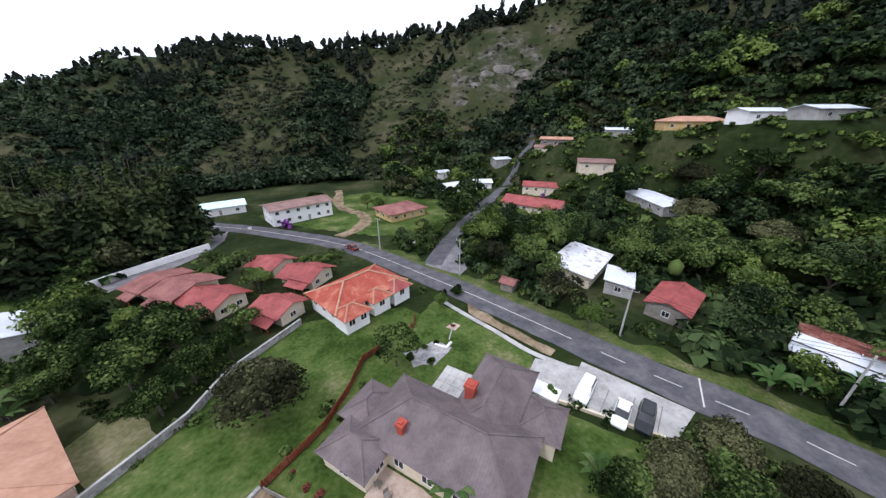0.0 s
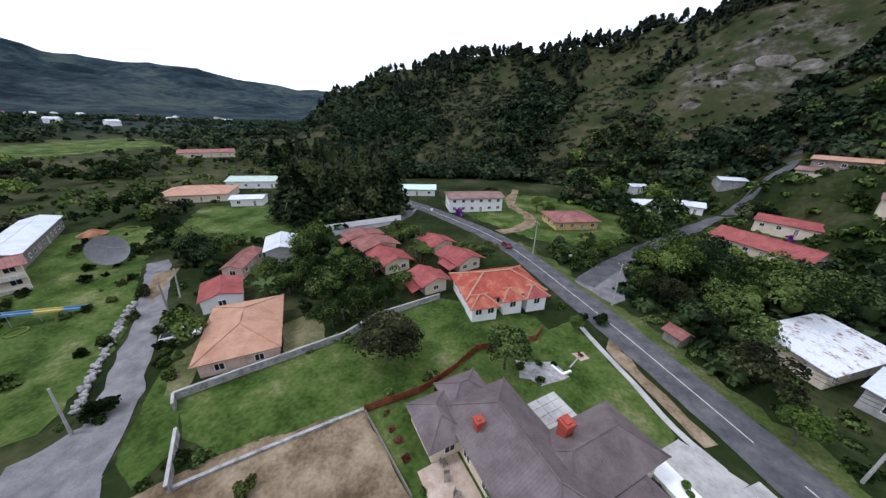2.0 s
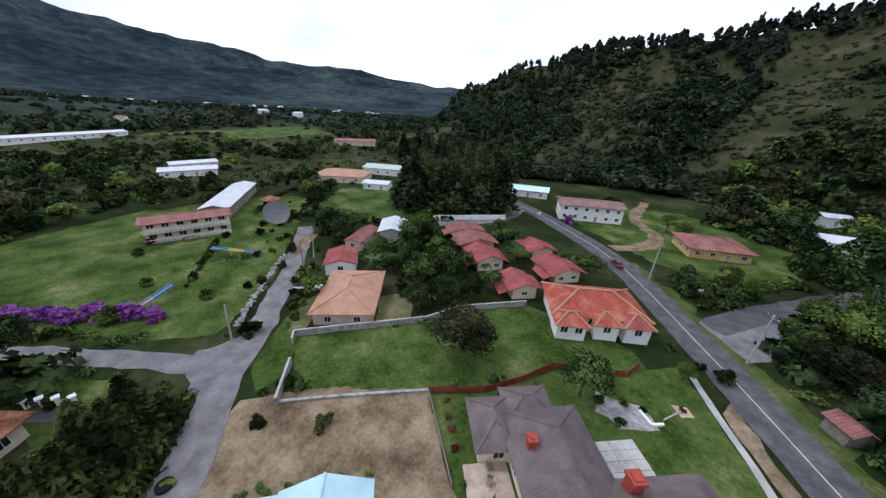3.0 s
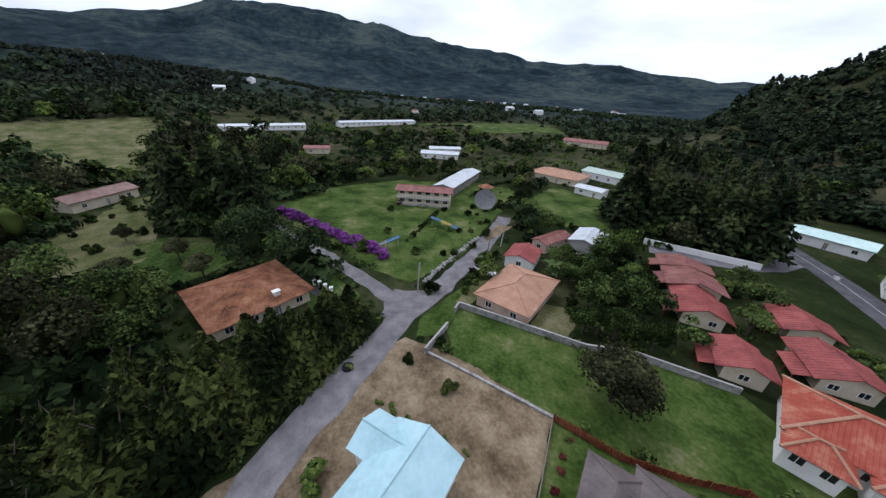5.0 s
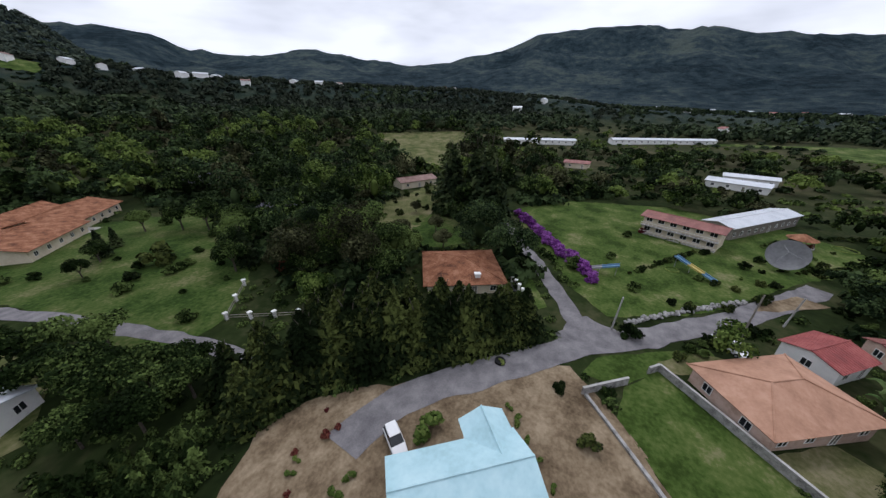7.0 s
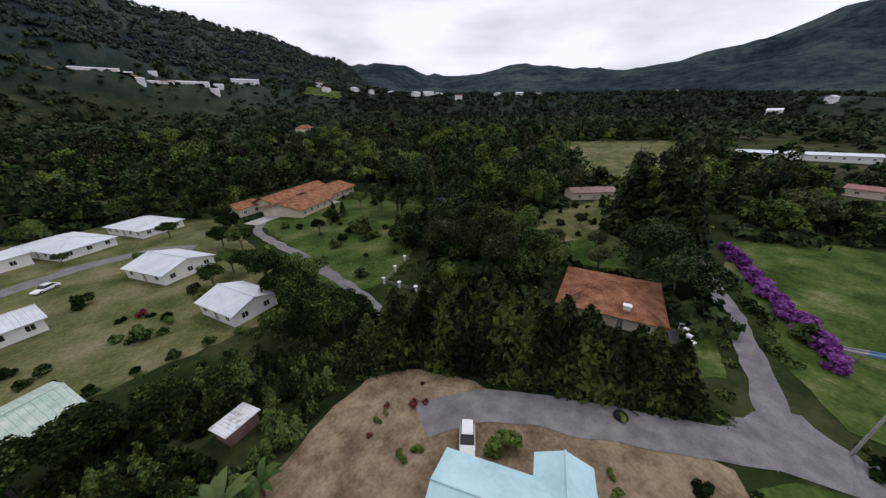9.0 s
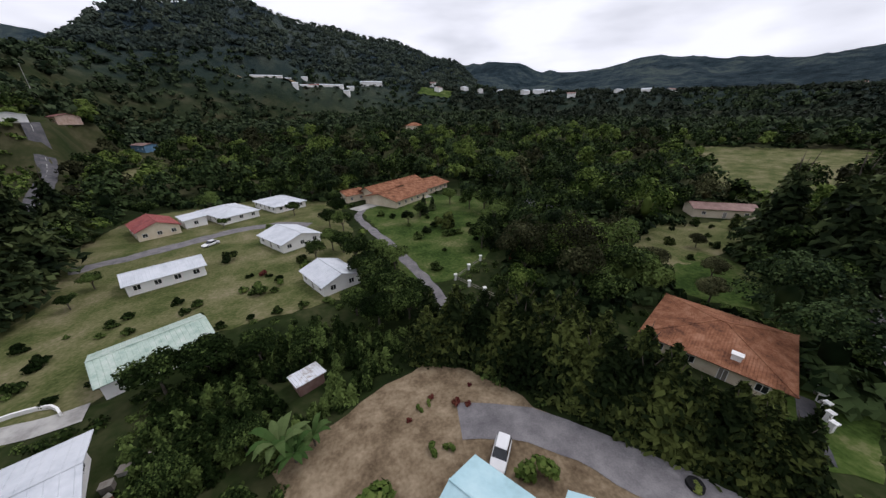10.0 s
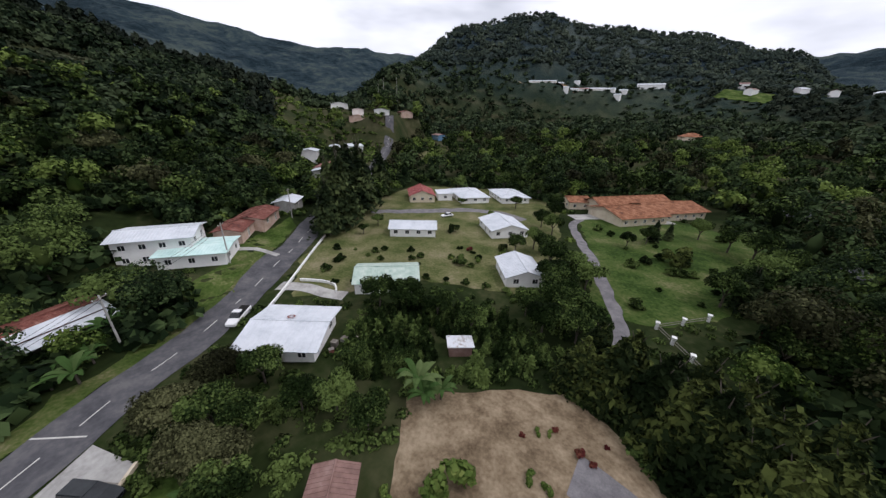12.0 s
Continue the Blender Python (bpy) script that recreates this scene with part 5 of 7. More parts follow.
def trunk_mesh(h, r, limbs, spread, lean=0.0, split=0.35):
    bm = bmesh.new()
    top = Vector((lean, 0, h * split))
    bar(bm, (0, 0, -.5), top, r, r * .75, 7)
    for i in range(limbs):
        a = 2 * math.pi * i / limbs + rng.uniform(-.3, .3)
        k = rng.uniform(.6, 1.0)
        mid = top + Vector((math.cos(a) * spread * .4 * k, math.sin(a) * spread * .4 * k, h * .25 * k))
        end = mid + Vector((math.cos(a) * spread * .45 * k, math.sin(a) * spread * .45 * k, h * .22 * k))
        bar(bm, top - Vector((0, 0, .1)), mid, r * .5, r * .32, 5)
        bar(bm, mid, end, r * .32, r * .1, 5)
    return mesh_of(bm, "trunk", M_BARK)


def broad_crown(R, H, clumps, per, leaf, material, low=0.28, flatten=0.8):
    cs, ow, cores = [], [], []
    for i in range(clumps):
        d = on_ball(1)[0]
        if d[2] < -.35:
            d[2] = -d[2] * .4
        k = rng.uniform(.45, .78)
        c = np.array([d[0] * R * k, d[1] * R * k, H * low + (H - H * low) * .5 + d[2] * (H - H * low) * .5 * k])
        rr = R * rng.uniform(.32, .48)
        o = on_ball(per)
        o[:, 2] = np.where(o[:, 2] < -.3, -o[:, 2], o[:, 2])
        cs.append(c + o * np.array([1, 1, flatten]) * rr * rng.uniform(.75, 1.08, (per, 1)))
        ow.append(o + np.array([0, 0, .35]))
        cores.append(ICO[0] * np.array([1, 1, flatten]) * rr * .6 * rng.uniform(.85, 1.1, (len(ICO[0]), 1)) + c)
    v = cards(np.concatenate(cs), np.concatenate(ow), leaf)
    core = (np.concatenate(cores), np.concatenate([ICO[1] + i * len(ICO[0]) for i in range(clumps)]))
    return card_mesh("crown", v, material, core)


def cone_crown(R, H, tiers, per, leaf, material, base=0.12, droop=0.35, core=True):
    cs, ow, cores = [], [], []
    for i in range(tiers):
        k = i / (tiers - 1)
        rr = R * (1 - k) ** .8 + .15
        z = H * (base + (1 - base) * k)
        n = max(8, int(per * (1 - k * .75)))
        a = rng.uniform(0, 2 * np.pi, n)
        q = np.sqrt(rng.uniform(.15, 1, n)) * (1 + .25 * np.sin(a * 5 + i * 2))
        cs.append(np.stack([np.cos(a) * rr * q, np.sin(a) * rr * q, z - q * rr * droop + rng.normal(0, .12, n)], 1))
        ow.append(np.stack([np.cos(a) * .6, np.sin(a) * .6, np.full(n, .8)], 1))
        if core and i % 3 == 0:
            cores.append(ICO[0] * np.array([rr * .6, rr * .6, H / tiers * 1.8]) + np.array([0, 0, z]))
    v = cards(np.concatenate(cs), np.concatenate(ow), leaf, .45, 2.1, droop * .9)
    c = (np.concatenate(cores), np.concatenate([ICO[1] + i * len(ICO[0]) for i in range(len(cores))])) if cores else None
    return card_mesh("crown", v, material, c)


def prototype(name, label, category, trunk, crown):
    t = new(name)
    tagged(t, label, category)
    if trunk:
        part("trunk", None, None, t, me=trunk)
    part("crown", None, None, t, me=crown)
    t.matrix_basis = pose(0, 0, 0)
    return t


USED = set()


def plant(proto, x, y, s=1.0, sz=None, turn=None, sink=0.05):
    m = pose(x, y, land(x, y) - sink, 0, 0, rng.uniform(0, 360) if turn is None else turn) @ Matrix.Diagonal((s, s, sz or s, 1))
    if proto.name not in USED:
        USED.add(proto.name)
        proto.matrix_basis = m
        return proto
    made = copy_thing(proto, m)
    made.matrix_basis = m
    return made


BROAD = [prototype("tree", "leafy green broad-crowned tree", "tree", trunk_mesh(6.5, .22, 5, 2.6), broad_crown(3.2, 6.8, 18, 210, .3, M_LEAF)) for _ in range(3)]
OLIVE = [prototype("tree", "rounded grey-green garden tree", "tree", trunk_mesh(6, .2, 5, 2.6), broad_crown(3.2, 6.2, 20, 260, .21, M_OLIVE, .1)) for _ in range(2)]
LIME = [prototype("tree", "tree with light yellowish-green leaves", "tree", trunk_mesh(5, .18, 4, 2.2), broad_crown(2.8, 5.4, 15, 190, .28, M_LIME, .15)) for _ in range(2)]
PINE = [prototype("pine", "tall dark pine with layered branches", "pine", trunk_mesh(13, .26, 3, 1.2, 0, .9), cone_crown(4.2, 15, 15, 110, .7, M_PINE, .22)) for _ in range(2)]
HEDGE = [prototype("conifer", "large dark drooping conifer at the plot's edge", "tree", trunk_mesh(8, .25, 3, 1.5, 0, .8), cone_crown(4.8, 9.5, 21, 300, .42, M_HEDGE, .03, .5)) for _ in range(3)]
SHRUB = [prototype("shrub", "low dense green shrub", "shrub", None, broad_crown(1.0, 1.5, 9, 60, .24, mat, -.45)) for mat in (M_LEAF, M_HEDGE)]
LIMESHRUB = prototype("shrub", "bright light-green shrub on bare earth", "shrub", None, broad_crown(1.0, 1.6, 7, 46, .26, M_LIME, -.45))
COFFEE = prototype("coffee_shrub", "small conical dark green plantation shrub", "shrub", None, cone_crown(.8, 2.1, 9, 40, .26, M_LEAF, .02, .3))
PURPLE = prototype("bougainvillea", "purple flowering bougainvillea shrub", "shrub", None, broad_crown(1.6, 2.3, 9, 44, .34, M_PURPLE, -.45))
RUSSET = prototype("shrub", "dark russet-leaved garden shrub", "shrub", None, broad_crown(.8, 1.0, 6, 26, .26, M_RUSSET, -.45))
PALEBUSH = prototype("tree", "pale grey flowering tree", "tree", trunk_mesh(4.5, .16, 4, 2), broad_crown(2.6, 4.8, 10, 50, .45, M_BLOSSOM, .2))


def banana_mesh():
    bm = bmesh.new()
    for i in range(10):
        a = 2 * math.pi * i / 10 + rng.uniform(-.3, .3)
        L, up = rng.uniform(1.6, 2.5), rng.uniform(.7, 1.6)
        d, s = Vector((math.cos(a), math.sin(a), 0)), Vector((-math.sin(a), math.cos(a), 0))
        rows = []
        for k in range(6):
            q = k / 5
            c = d * L * q + Vector((0, 0, 1.5 + up * math.sin(q * 2.3)))
            w = .34 * math.sin(math.pi * (q * .9 + .08)) + .02
            rows.append([bm.verts.new(c - s * w - Vector((0, 0, .1 * w))), bm.verts.new(c + Vector((0, 0, .05))), bm.verts.new(c + s * w - Vector((0, 0, .1 * w)))])
        for p, r in zip(rows, rows[1:]):
            for j in range(2):
                bm.faces.new((p[j], p[j + 1], r[j + 1], r[j]))
    return mesh_of(bm, "crown", M_BANANA)


def stem_mesh():
    bm = bmesh.new()
    bar(bm, (0, 0, -.3), (0, 0, 1.6), .16, .1, 7)
    return mesh_of(bm, "trunk", M_BARK)


BANANA = prototype("banana_plant", "banana plant with large arching leaves", "plant", stem_mesh(), banana_mesh())

# named places
plant(OLIVE[0], -20.2, 25.6, 1.62, 1.2), plant(BROAD[0], -4.0, 28.2, 1.0)
for x, y, s, k in ((-33.4, 40.8, 1.25, 0), (-26.5, 39.0, .8, 1), (-32.1, 30.6, .75, 2), (-37, 36, 1.15, 1), (-41.5, 49.3, 1.1, 0), (-48.9, 50, 1.2, 2), (-30, 35, .9, 0), (-36.5, 44.5, 1.2, 1), (-44, 43, 1.0, 2),
                   (-25.5, 58.5, .9, 1), (-52.5, 40.5, .9, 1), (-46, 38, .75, 2)):
    plant((BROAD if (x + y) % 2 < 1.4 else LIME[:1])[k % (3 if (x + y) % 2 < 1.4 else 1)], x, y, s)
for x, y in ((-48.5, 36), (-47, 38.5), (-50, 37), (-31.5, 33), (3.5, -14.6), (5, -15.5), (2, -16), (40.6, 6.9), (42, 9), (44, 5), (70.8, 4.2), (74.4, -2.9), (58, 60), (66, 70), (72, 58), (60, 47), (53, 36), (47, 16), (43, 14), (50, 2), (55, -3), (-3, 9.5), (10.5, 6), (12, 4.5)):
    plant(BANANA, x, y, rng.uniform(.85, 1.3))
for x, y, s in ((23.2, 2.9, 1.0), (25.6, -2.5, .95), (20, 0.5, .85), (13.5, 2.3, .95), (10.5, 3.5, .8), (16.5, 3.5, .95), (22, -6, .8), (17, -1, .75)):
    plant(OLIVE[1] if s > .9 else BROAD[2], x, y, s)
for x, y, s in ((22.6, -27.2, .95), (17.8, -28.8, .95), (12, -30, .85), (6.3, -8.5, .7), (11.1, -8.3, .75), (14.1, -6, .7), (5.3, -29.5, .8), (-0.8, -53, 1.0), (-6.7, -42, 1.0), (-3, -48, 1.1), (-10.5, -40, .9), (-4, -36, .9), (0, -40, .8), (8.1, -86.7, 1.0), (6, -70, .9), (2, -62, 1.1), (9, -17, .6), (14, -14, .6), (-16.6, -97, .8), (-12, -90, .7)):
    plant(BROAD[int(abs(x * 3)) % 3], x, y, s)
for x, y, s in ((-11, -27.5, .8), (-14.5, -27.5, .95), (-18.5, -26, .98), (-22.5, -22.5, 1.08), (-26, -18.5, 1.0), (-29.5, -15, 1.0), (-33.2, -11.4, 1.0), (-36.7, -8.3, .92), (-39.8, -5.2, .85), (-27, -24.5, 1.0), (-32, -20, .95), (-22.5, -29.5, .95), (-36.5, -14.5, .85), (-16, -32, .85), (-41.5, -8.5, .75), (-12, -32.5, .8), (-31.5, -27, .95), (-27, -31, .85), (-20.5, -24.2, .95), (-24.3, -20.4, .95), (-28, -16.6, .9), (-31.4, -13, .9), (-35, -9.8, .85), (-38.4, -6.8, .8), (-34.5, -16.5, .95), (-29.5, -22, 1.0), (-19.5, -28.5, .9), (-25, -27.5, .95)):
    plant(HEDGE[int(abs(x)) % 3], x, y, s)
for x, y, s in ((-42, -33, 1.2), (-47, -40, 1.1), (-38, -46, 1.2), (-34.6, -49, 1.0), (-45.7, -62, 1.3), (-36, -58, .9), (-41.7, -53.2, 1.2), (-49.9, -45.6, 1.1), (-56, -38, 1.0), (-62, -45, 1.1), (-55, -55, 1.2), (-65, -58, 1.1), (-52, -70, 1.3), (-43.4, -90, 1.2), (-64, -33, .9), (-72, -40, .9)):
    plant((BROAD if x > -60 else OLIVE)[int(abs(y)) % (3 if x > -60 else 2)], x, y, s)
for x, y, s in ((62.5, -48.5, 1.3), (67, -56, 1.5), (72.5, -64, 1.5), (59.5, -45.5, 1.0), (77, -73, 1.5), (64, -54, 1.35), (70, -68, 1.4), (83, -90, 1.3), (-95, -38, 1.5), (-88, -31, 1.6), (-92, -45, 1.45), (-102, -52, 1.4), (-84, -27, 1.2), (-33, -66, .6), (-22, -105, .35)):
    plant(PINE[int(abs(x)) % 2], x, y, s)
for i in range(24):
    k = i / 23
    back = rng.uniform(6, 20)
    plant(PINE[i % 2], -66.8 + 25.1 * k + -0.66 * back, 67.3 + 22.1 * k + 0.75 * back, rng.uniform(1.1, 1.5), rng.uniform(1.0, 1.4))
for i in range(22):
    k = i / 21
    plant(PINE[i % 2], -152 + 88 * k + rng.normal(0, 3), 160 - 28 * k + rng.uniform(0, 14), rng.uniform(1.1, 1.5), rng.uniform(.9, 1.3))
# large spreading trees on the slope above the road
for x, y, s, k in ((72, 38, 1.9, 0), (80, 44, 1.7, 1), (66, 30, 1.7, 2), (92, 46, 2.0, 0), (76, 26, 1.7, 1), (60, 34, 1.4, 2), (101, 60, 2.0, 1), (64, 46, 1.4, 0), (88, 32, 1.8, 2), (70, 14, 1.6, 0), (80, 14, 1.6, 1), (62, 20, 1.3, 2), (103, 44, 1.7, 2)):
    plant((BROAD[k], OLIVE[k % 2])[k == 1], x, y, s, s * .85)
for x, y, s in ((-9, -36.5, .9), (-4.5, -44, 1.05), (-7, -56, 1.0), (-30, -66, 1.1), (-34, -72, 1.2), (-38, -78, 1.3), (-40, -98, 1.4), (-36, -104, 1.2), (-30, -112, 1.0)):
    plant(BROAD[int(abs(x)) % 3], x, y, s)
for x, y, s in ((27.9, 25.1, .9), (7.3, 40.5, .55)):
    plant(LIME[0], x, y, s)
for x, y, s in ((26.5, 69, .85), (36.1, 60.5, 1.1), (31, 62, .95), (40.6, 54.4, 1.0), (14.7, 77.5, .8), (19.6, 76, .8), (16, 80, .7), (4, 112, 1.1), (8, 110, .9), (51, 124, 1.2), (-14.2, 121, 1.0), (34.5, 56, .9), (43, 58, .95), (48, 52, .9), (38, 67, .9)):
    plant((LIME + BROAD)[int(abs(x * 2 + y)) % 5], x, y, s)
for x, y, s in ((-23.4, 100.3, 1.25),):
    plant(PURPLE, x, y, s)
for i in range(36):
    k = i / 35
    plant(PURPLE, -101 + 36 * k + rng.normal(0, .5), -26 + 27.5 * k + 1.2 + rng.normal(0, .6), rng.uniform(.75, 1.15))
plant(PURPLE, 65, 97, .9), plant(PURPLE, 76, 100, .9)
plant(PALEBUSH, -62, -88, 1.2), plant(PALEBUSH, -56, -95, 1.0), plant(PALEBUSH, -27, 62, .8)
for x, y, s in ((-23.0, -85.0, 3.4), (-14.1, -76.1, 1.7), (-16.3, -55.5, 1.6), (20.2, -51.8, 1.9), (42.4, -30.8, 1.3), (-17, -80, 1.5), (-20, -86, 1.4), (33, -70, 2.0), (15, -66, 1.5), (40, -47, 1.0), (30, -49, 1.1), (50, -40, 1.2), (44, -35, 1.0), (36, -28, .9), (-48.7, 9.4, 1.7), (-25.5, 6.1, 1.1), (-31.5, 2.2, .9), (-47, 16, 1.0), (-50, 19, .9), (-66, 10, 1.4), (-80, 5, 1.3), (-98, 8, 1.4), (-90, 32, 1.3), (-96, 36, 1.2), (-78, 22, 1.1), (-70, -2, 2.2), (9, 16.8, .5), (11, 16, .6)):
    plant(SHRUB[int(abs(x)) % 2], x, y, s)
for x, y, s in ((-3.7, -8.3, 2.2), (-9.7, -12.8, .7), (-8.9, -17.9, .5), (0.1, -4.5, .8), (-18.6, -9.0, 1.7), (-11.4, -12.8, .6), (-10, -18.5, .45), (-24.4, -1.1, .7), (-22.9, 0.5, .5), (-21.4, 2.0, .5), (-19.7, 3.7, .45), (-25.6, -2.4, .5), (-18, 5.4, .4), (13.8, 16.6, .8), (-32, -5.6, .6), (-12, 71, 1.3), (-15, 71.5, 1.2), (-18, 72, 1.2), (-21, 73.5, 1.0)):
    plant(LIMESHRUB, x, y, s)
for x, y, s in ((-13.3, -17.9, .8), (-7.7, -16.8, .5), (-10.5, -19.2, .6), (-15.3, -20.4, .45), (-14.5, -17.4, .6), (-15.6, 15.2, .6), (-14.3, 13.9, .7), (-12.8, 12.4, .7), (-16.8, 17.1, .5), (7, 34, .7), (-104, 12, 1.6), (-113, 50, 1.6)):
    plant(RUSSET, x, y, s)
for x, y, s in ((-1.8, 29.1, .8), (0.8, 27.1, .7), (0.9, 30.6, .6), (-9, 26, .6), (-12, 21.8, .5), (-14, 19, .5), (-17, 16.8, .4), (3, 31, .5), (-6, 31.5, .6), (-10.5, 10.0, .4)):
    plant(SHRUB[0], x, y, s)
for x, y, s in ((-33.5, -68, 1.5), (-22.5, -77, 1.5), (-24.5, -77.6, 1.4), (-26.5, -78.5, 1.3), (-33.5, -79, 1.5), (-31, -84, 1.2), (-3, -101, 1.6), (-7, -98, 1.3), (-36, -114, 1.8), (-30, -72, .9), (-20, -66, .7), (-27, -64, .8), (-12, -88, .8), (-38, -92, 1.4), (-40, -86, 1.7), (-19, -95, .8)):
    plant(SHRUB[0], x, y, s)
plant(RUSSET, -36.5, -57.5, 2.6), plant(RUSSET, 22, -60, 1.4)
plant(PALEBUSH, -58, -148, 1.7), plant(PALEBUSH, -64, -144, 1.5), plant(PALEBUSH, -66, -150, 1.4)
plant(PINE[0], -18.2, -100, .45)
# garden shrubs along the edges of the lawns, from the western park and the yard of the white houses
for i in range(46):
    k = rng.uniform()
    x, y = (-60 - 52 * k + rng.normal(0, 3), 17 + 38 * k + rng.normal(0, 2)) if i % 2 else (10 + 38 * k + rng.normal(0, 2), -68 + 34 * k + rng.normal(0, 5))
    if land(x, y) < 12:
        plant(LIMESHRUB if i % 7 == 3 else SHRUB[i % 2], x, y, rng.uniform(.5, 1.3))
# bushes and small trees of the meadow and the stable field
for poly in ([(-61, -41), (-64, -33), (-70, -29), (-85, -40), (-86, -53), (-74, -50)], [(-90, -75), (-62, -54), (-67, -46), (-90, -52), (-112, -62), (-122, -74)]):
    for i in range(60):
        x, y = rng.uniform(-122, -60), rng.uniform(-76, -29)
        if inside(poly, x, y):
            plant(OLIVE[1] if i % 6 == 0 else SHRUB[i % 2], x, y, .7 if i % 6 == 0 else rng.uniform(.6, 1.9))
# trees about the cottages
for x, y, s, k in ((12, -66, .8, 0), (9, -72, .9, 1), (13, -92, .9, 2), (28, -108, .8, 0), (30, -90, .45, 1), (47, -98, .5, 2), (55, -60, .6, 0), (53, -52, .5, 1), (12, -104, 1.0, 2), (15, -114, 1.1, 0), (60, -118, 1.2, 1), (75, -108, 1.2, 2), (26, -130, 1.3, 0), (44, -134, 1.4, 1)):
    plant(BROAD[k], x, y, s)
# coffee rows
COFFEE_PLOT = [(6.5, -15), (13, -12), (20, -16), (22, -24), (15, -34), (7, -38), (0, -36), (-7, -30), (-3, -22.5)]
for i in range(26):
    for j in range(22):
        x, y = -8 + i * 1.35 + rng.normal(0, .2), -39 + j * 1.35 + rng.normal(0, .2)
        if inside(COFFEE_PLOT, x, y) and not is_open(x, y) and (i * 7 + j * 3) % 5:
            plant(COFFEE, x, y, rng.uniform(.8, 1.15))
# hedges between gardens
for points, step in (([(-73.3, 9.6), (-82.7, 15.6), (-92.5, 22.0), (-96.6, 25.9)], 1.3), ([(-108.1, 40.6), (-121.2, 52.6), (-128.8, 68.2), (-127.3, 76.5)], 1.6), ([(-92.1, 39.2), (-96.0, 47.2), (-101.4, 53.2)], 1.2), ([(-151.4, 56.9), (-150.9, 62.4), (-138.4, 64.6)], 1.8), ([(-77, 42), (-70, 46), (-64, 54), (-66, 62), (-72, 60), (-84, 52), (-96, 52)], 2.2), ([(-83, 46), (-95, 54), (-110, 66)], 2.4), ([(-58, 22.5), (-62, 30)], 1.4), ([(-50.5, 17), (-54, 21)], 1.0), ([(6, -46), (22, -41), (33, -30)], 3.4), ([(-44, -10), (-50, -9), (-58, -13)], 3), ([(12, 44), (6, 47), (-2, 56)], 3.2)):
    for p in line(points, step):
        plant(SHRUB[int(p.x) % 2], p.x + rng.normal(0, .3), p.y + rng.normal(0, .3), rng.uniform(.7, 1.5) * (1.0 if step > 2 else .7))


# ---- woods ----
def wood(name, label, spots, material, base, leaf, shape="round", core=True, clumped=False):
    """Trees too many to count, joined. spots: x, y, radius, height."""
    vs, cores, faces = [], [], []
    for i, (x, y, R, H) in enumerate(spots):
        z = land(x, y) - .3
        per = int(base * min(3.2, max(1.0, (R / 3.3) ** 1.8)))
        if shape == "round":
            o = on_ball(per)
            o[:, 2] = np.abs(o[:, 2]) * 1.0 - .12
            if clumped:
                n = int(rng.integers(8, 13))
                hub = on_ball(n)
                hub[:, 2] = np.abs(hub[:, 2]) * 1.1 - .25
                hub *= rng.uniform(.5, .82, (n, 1))
                mine = rng.integers(0, n, per)
                size = rng.uniform(.30, .46, n)[mine][:, None]
                c = np.array([x, y, z + H * .5]) + (hub[mine] + o * size * rng.uniform(.8, 1.05, (per, 1))) * np.array([R, R, H * .5])
                ow = o + hub[mine] * .4 + np.array([0, 0, .3])
            else:
                lump = 1 + .30 * np.sin(o[:, :1] * 5 + i) * np.cos(o[:, 1:2] * 5 + i * 2)
                c = np.array([x, y, z + H * .45]) + o * np.array([R, R, H * .55]) * lump * rng.uniform(.8, 1.05, (per, 1))
                ow = o + np.array([0, 0, .3])
            thick = (.24, .18) if clumped else (.48, .30)
            k = ICO[0] * np.array([R * thick[0], R * thick[0], H * thick[1]]) * rng.uniform(.85, 1.1, (len(ICO[0]), 1)) + np.array([x, y, z + H * .42])
        else:
            q = np.sqrt(rng.uniform(0, 1, per))
            a = rng.uniform(0, 2 * np.pi, per)
            c = np.stack([x + np.cos(a) * R * q, y + np.sin(a) * R * q, z + H * (.34 + .66 * (1 - q ** 1.8)) + rng.normal(0, .05 * H, per)], 1)
            ow = np.stack([np.cos(a), np.sin(a), np.full(per, .7)], 1)
            k = ICO[0] * np.array([R * .5, R * .5, H * .3]) + np.array([x, y, z + H * .6])
        vs.append(cards(c, ow, leaf * min(R, 3.3) / 3.2))
        if core:
            cores.append(k)
            faces.append(ICO[1] + (len(cores) - 1) * len(ICO[0]))
    me = card_mesh(name, np.concatenate(vs), material, (np.concatenate(cores), np.concatenate(faces)) if cores else None)
    return tagged(new(name, me), label, "trees", kind="stuff")


def scatter(n, r0, r1, az0, az1, keep, power=1.0):
    got = []
    for _ in range(n):
        r = r0 + (r1 - r0) * rng.uniform() ** power
        az = radians(rng.uniform(az0, az1))
        x, y = CX - r * math.sin(az), CY + r * math.cos(az)
        if keep(x, y, r, math.degrees(az) % 360):
            got.append((x, y, r, math.degrees(az) % 360))
    return got


def lumpy(x, y, s=.018, off=0.0):
    return noise.noise((x * s, y * s, off))


near_spots, mid_spots, pine_spots, scrub_spots, far_spots, farpine_spots, low_spots = [], [], [], [], [], [], []
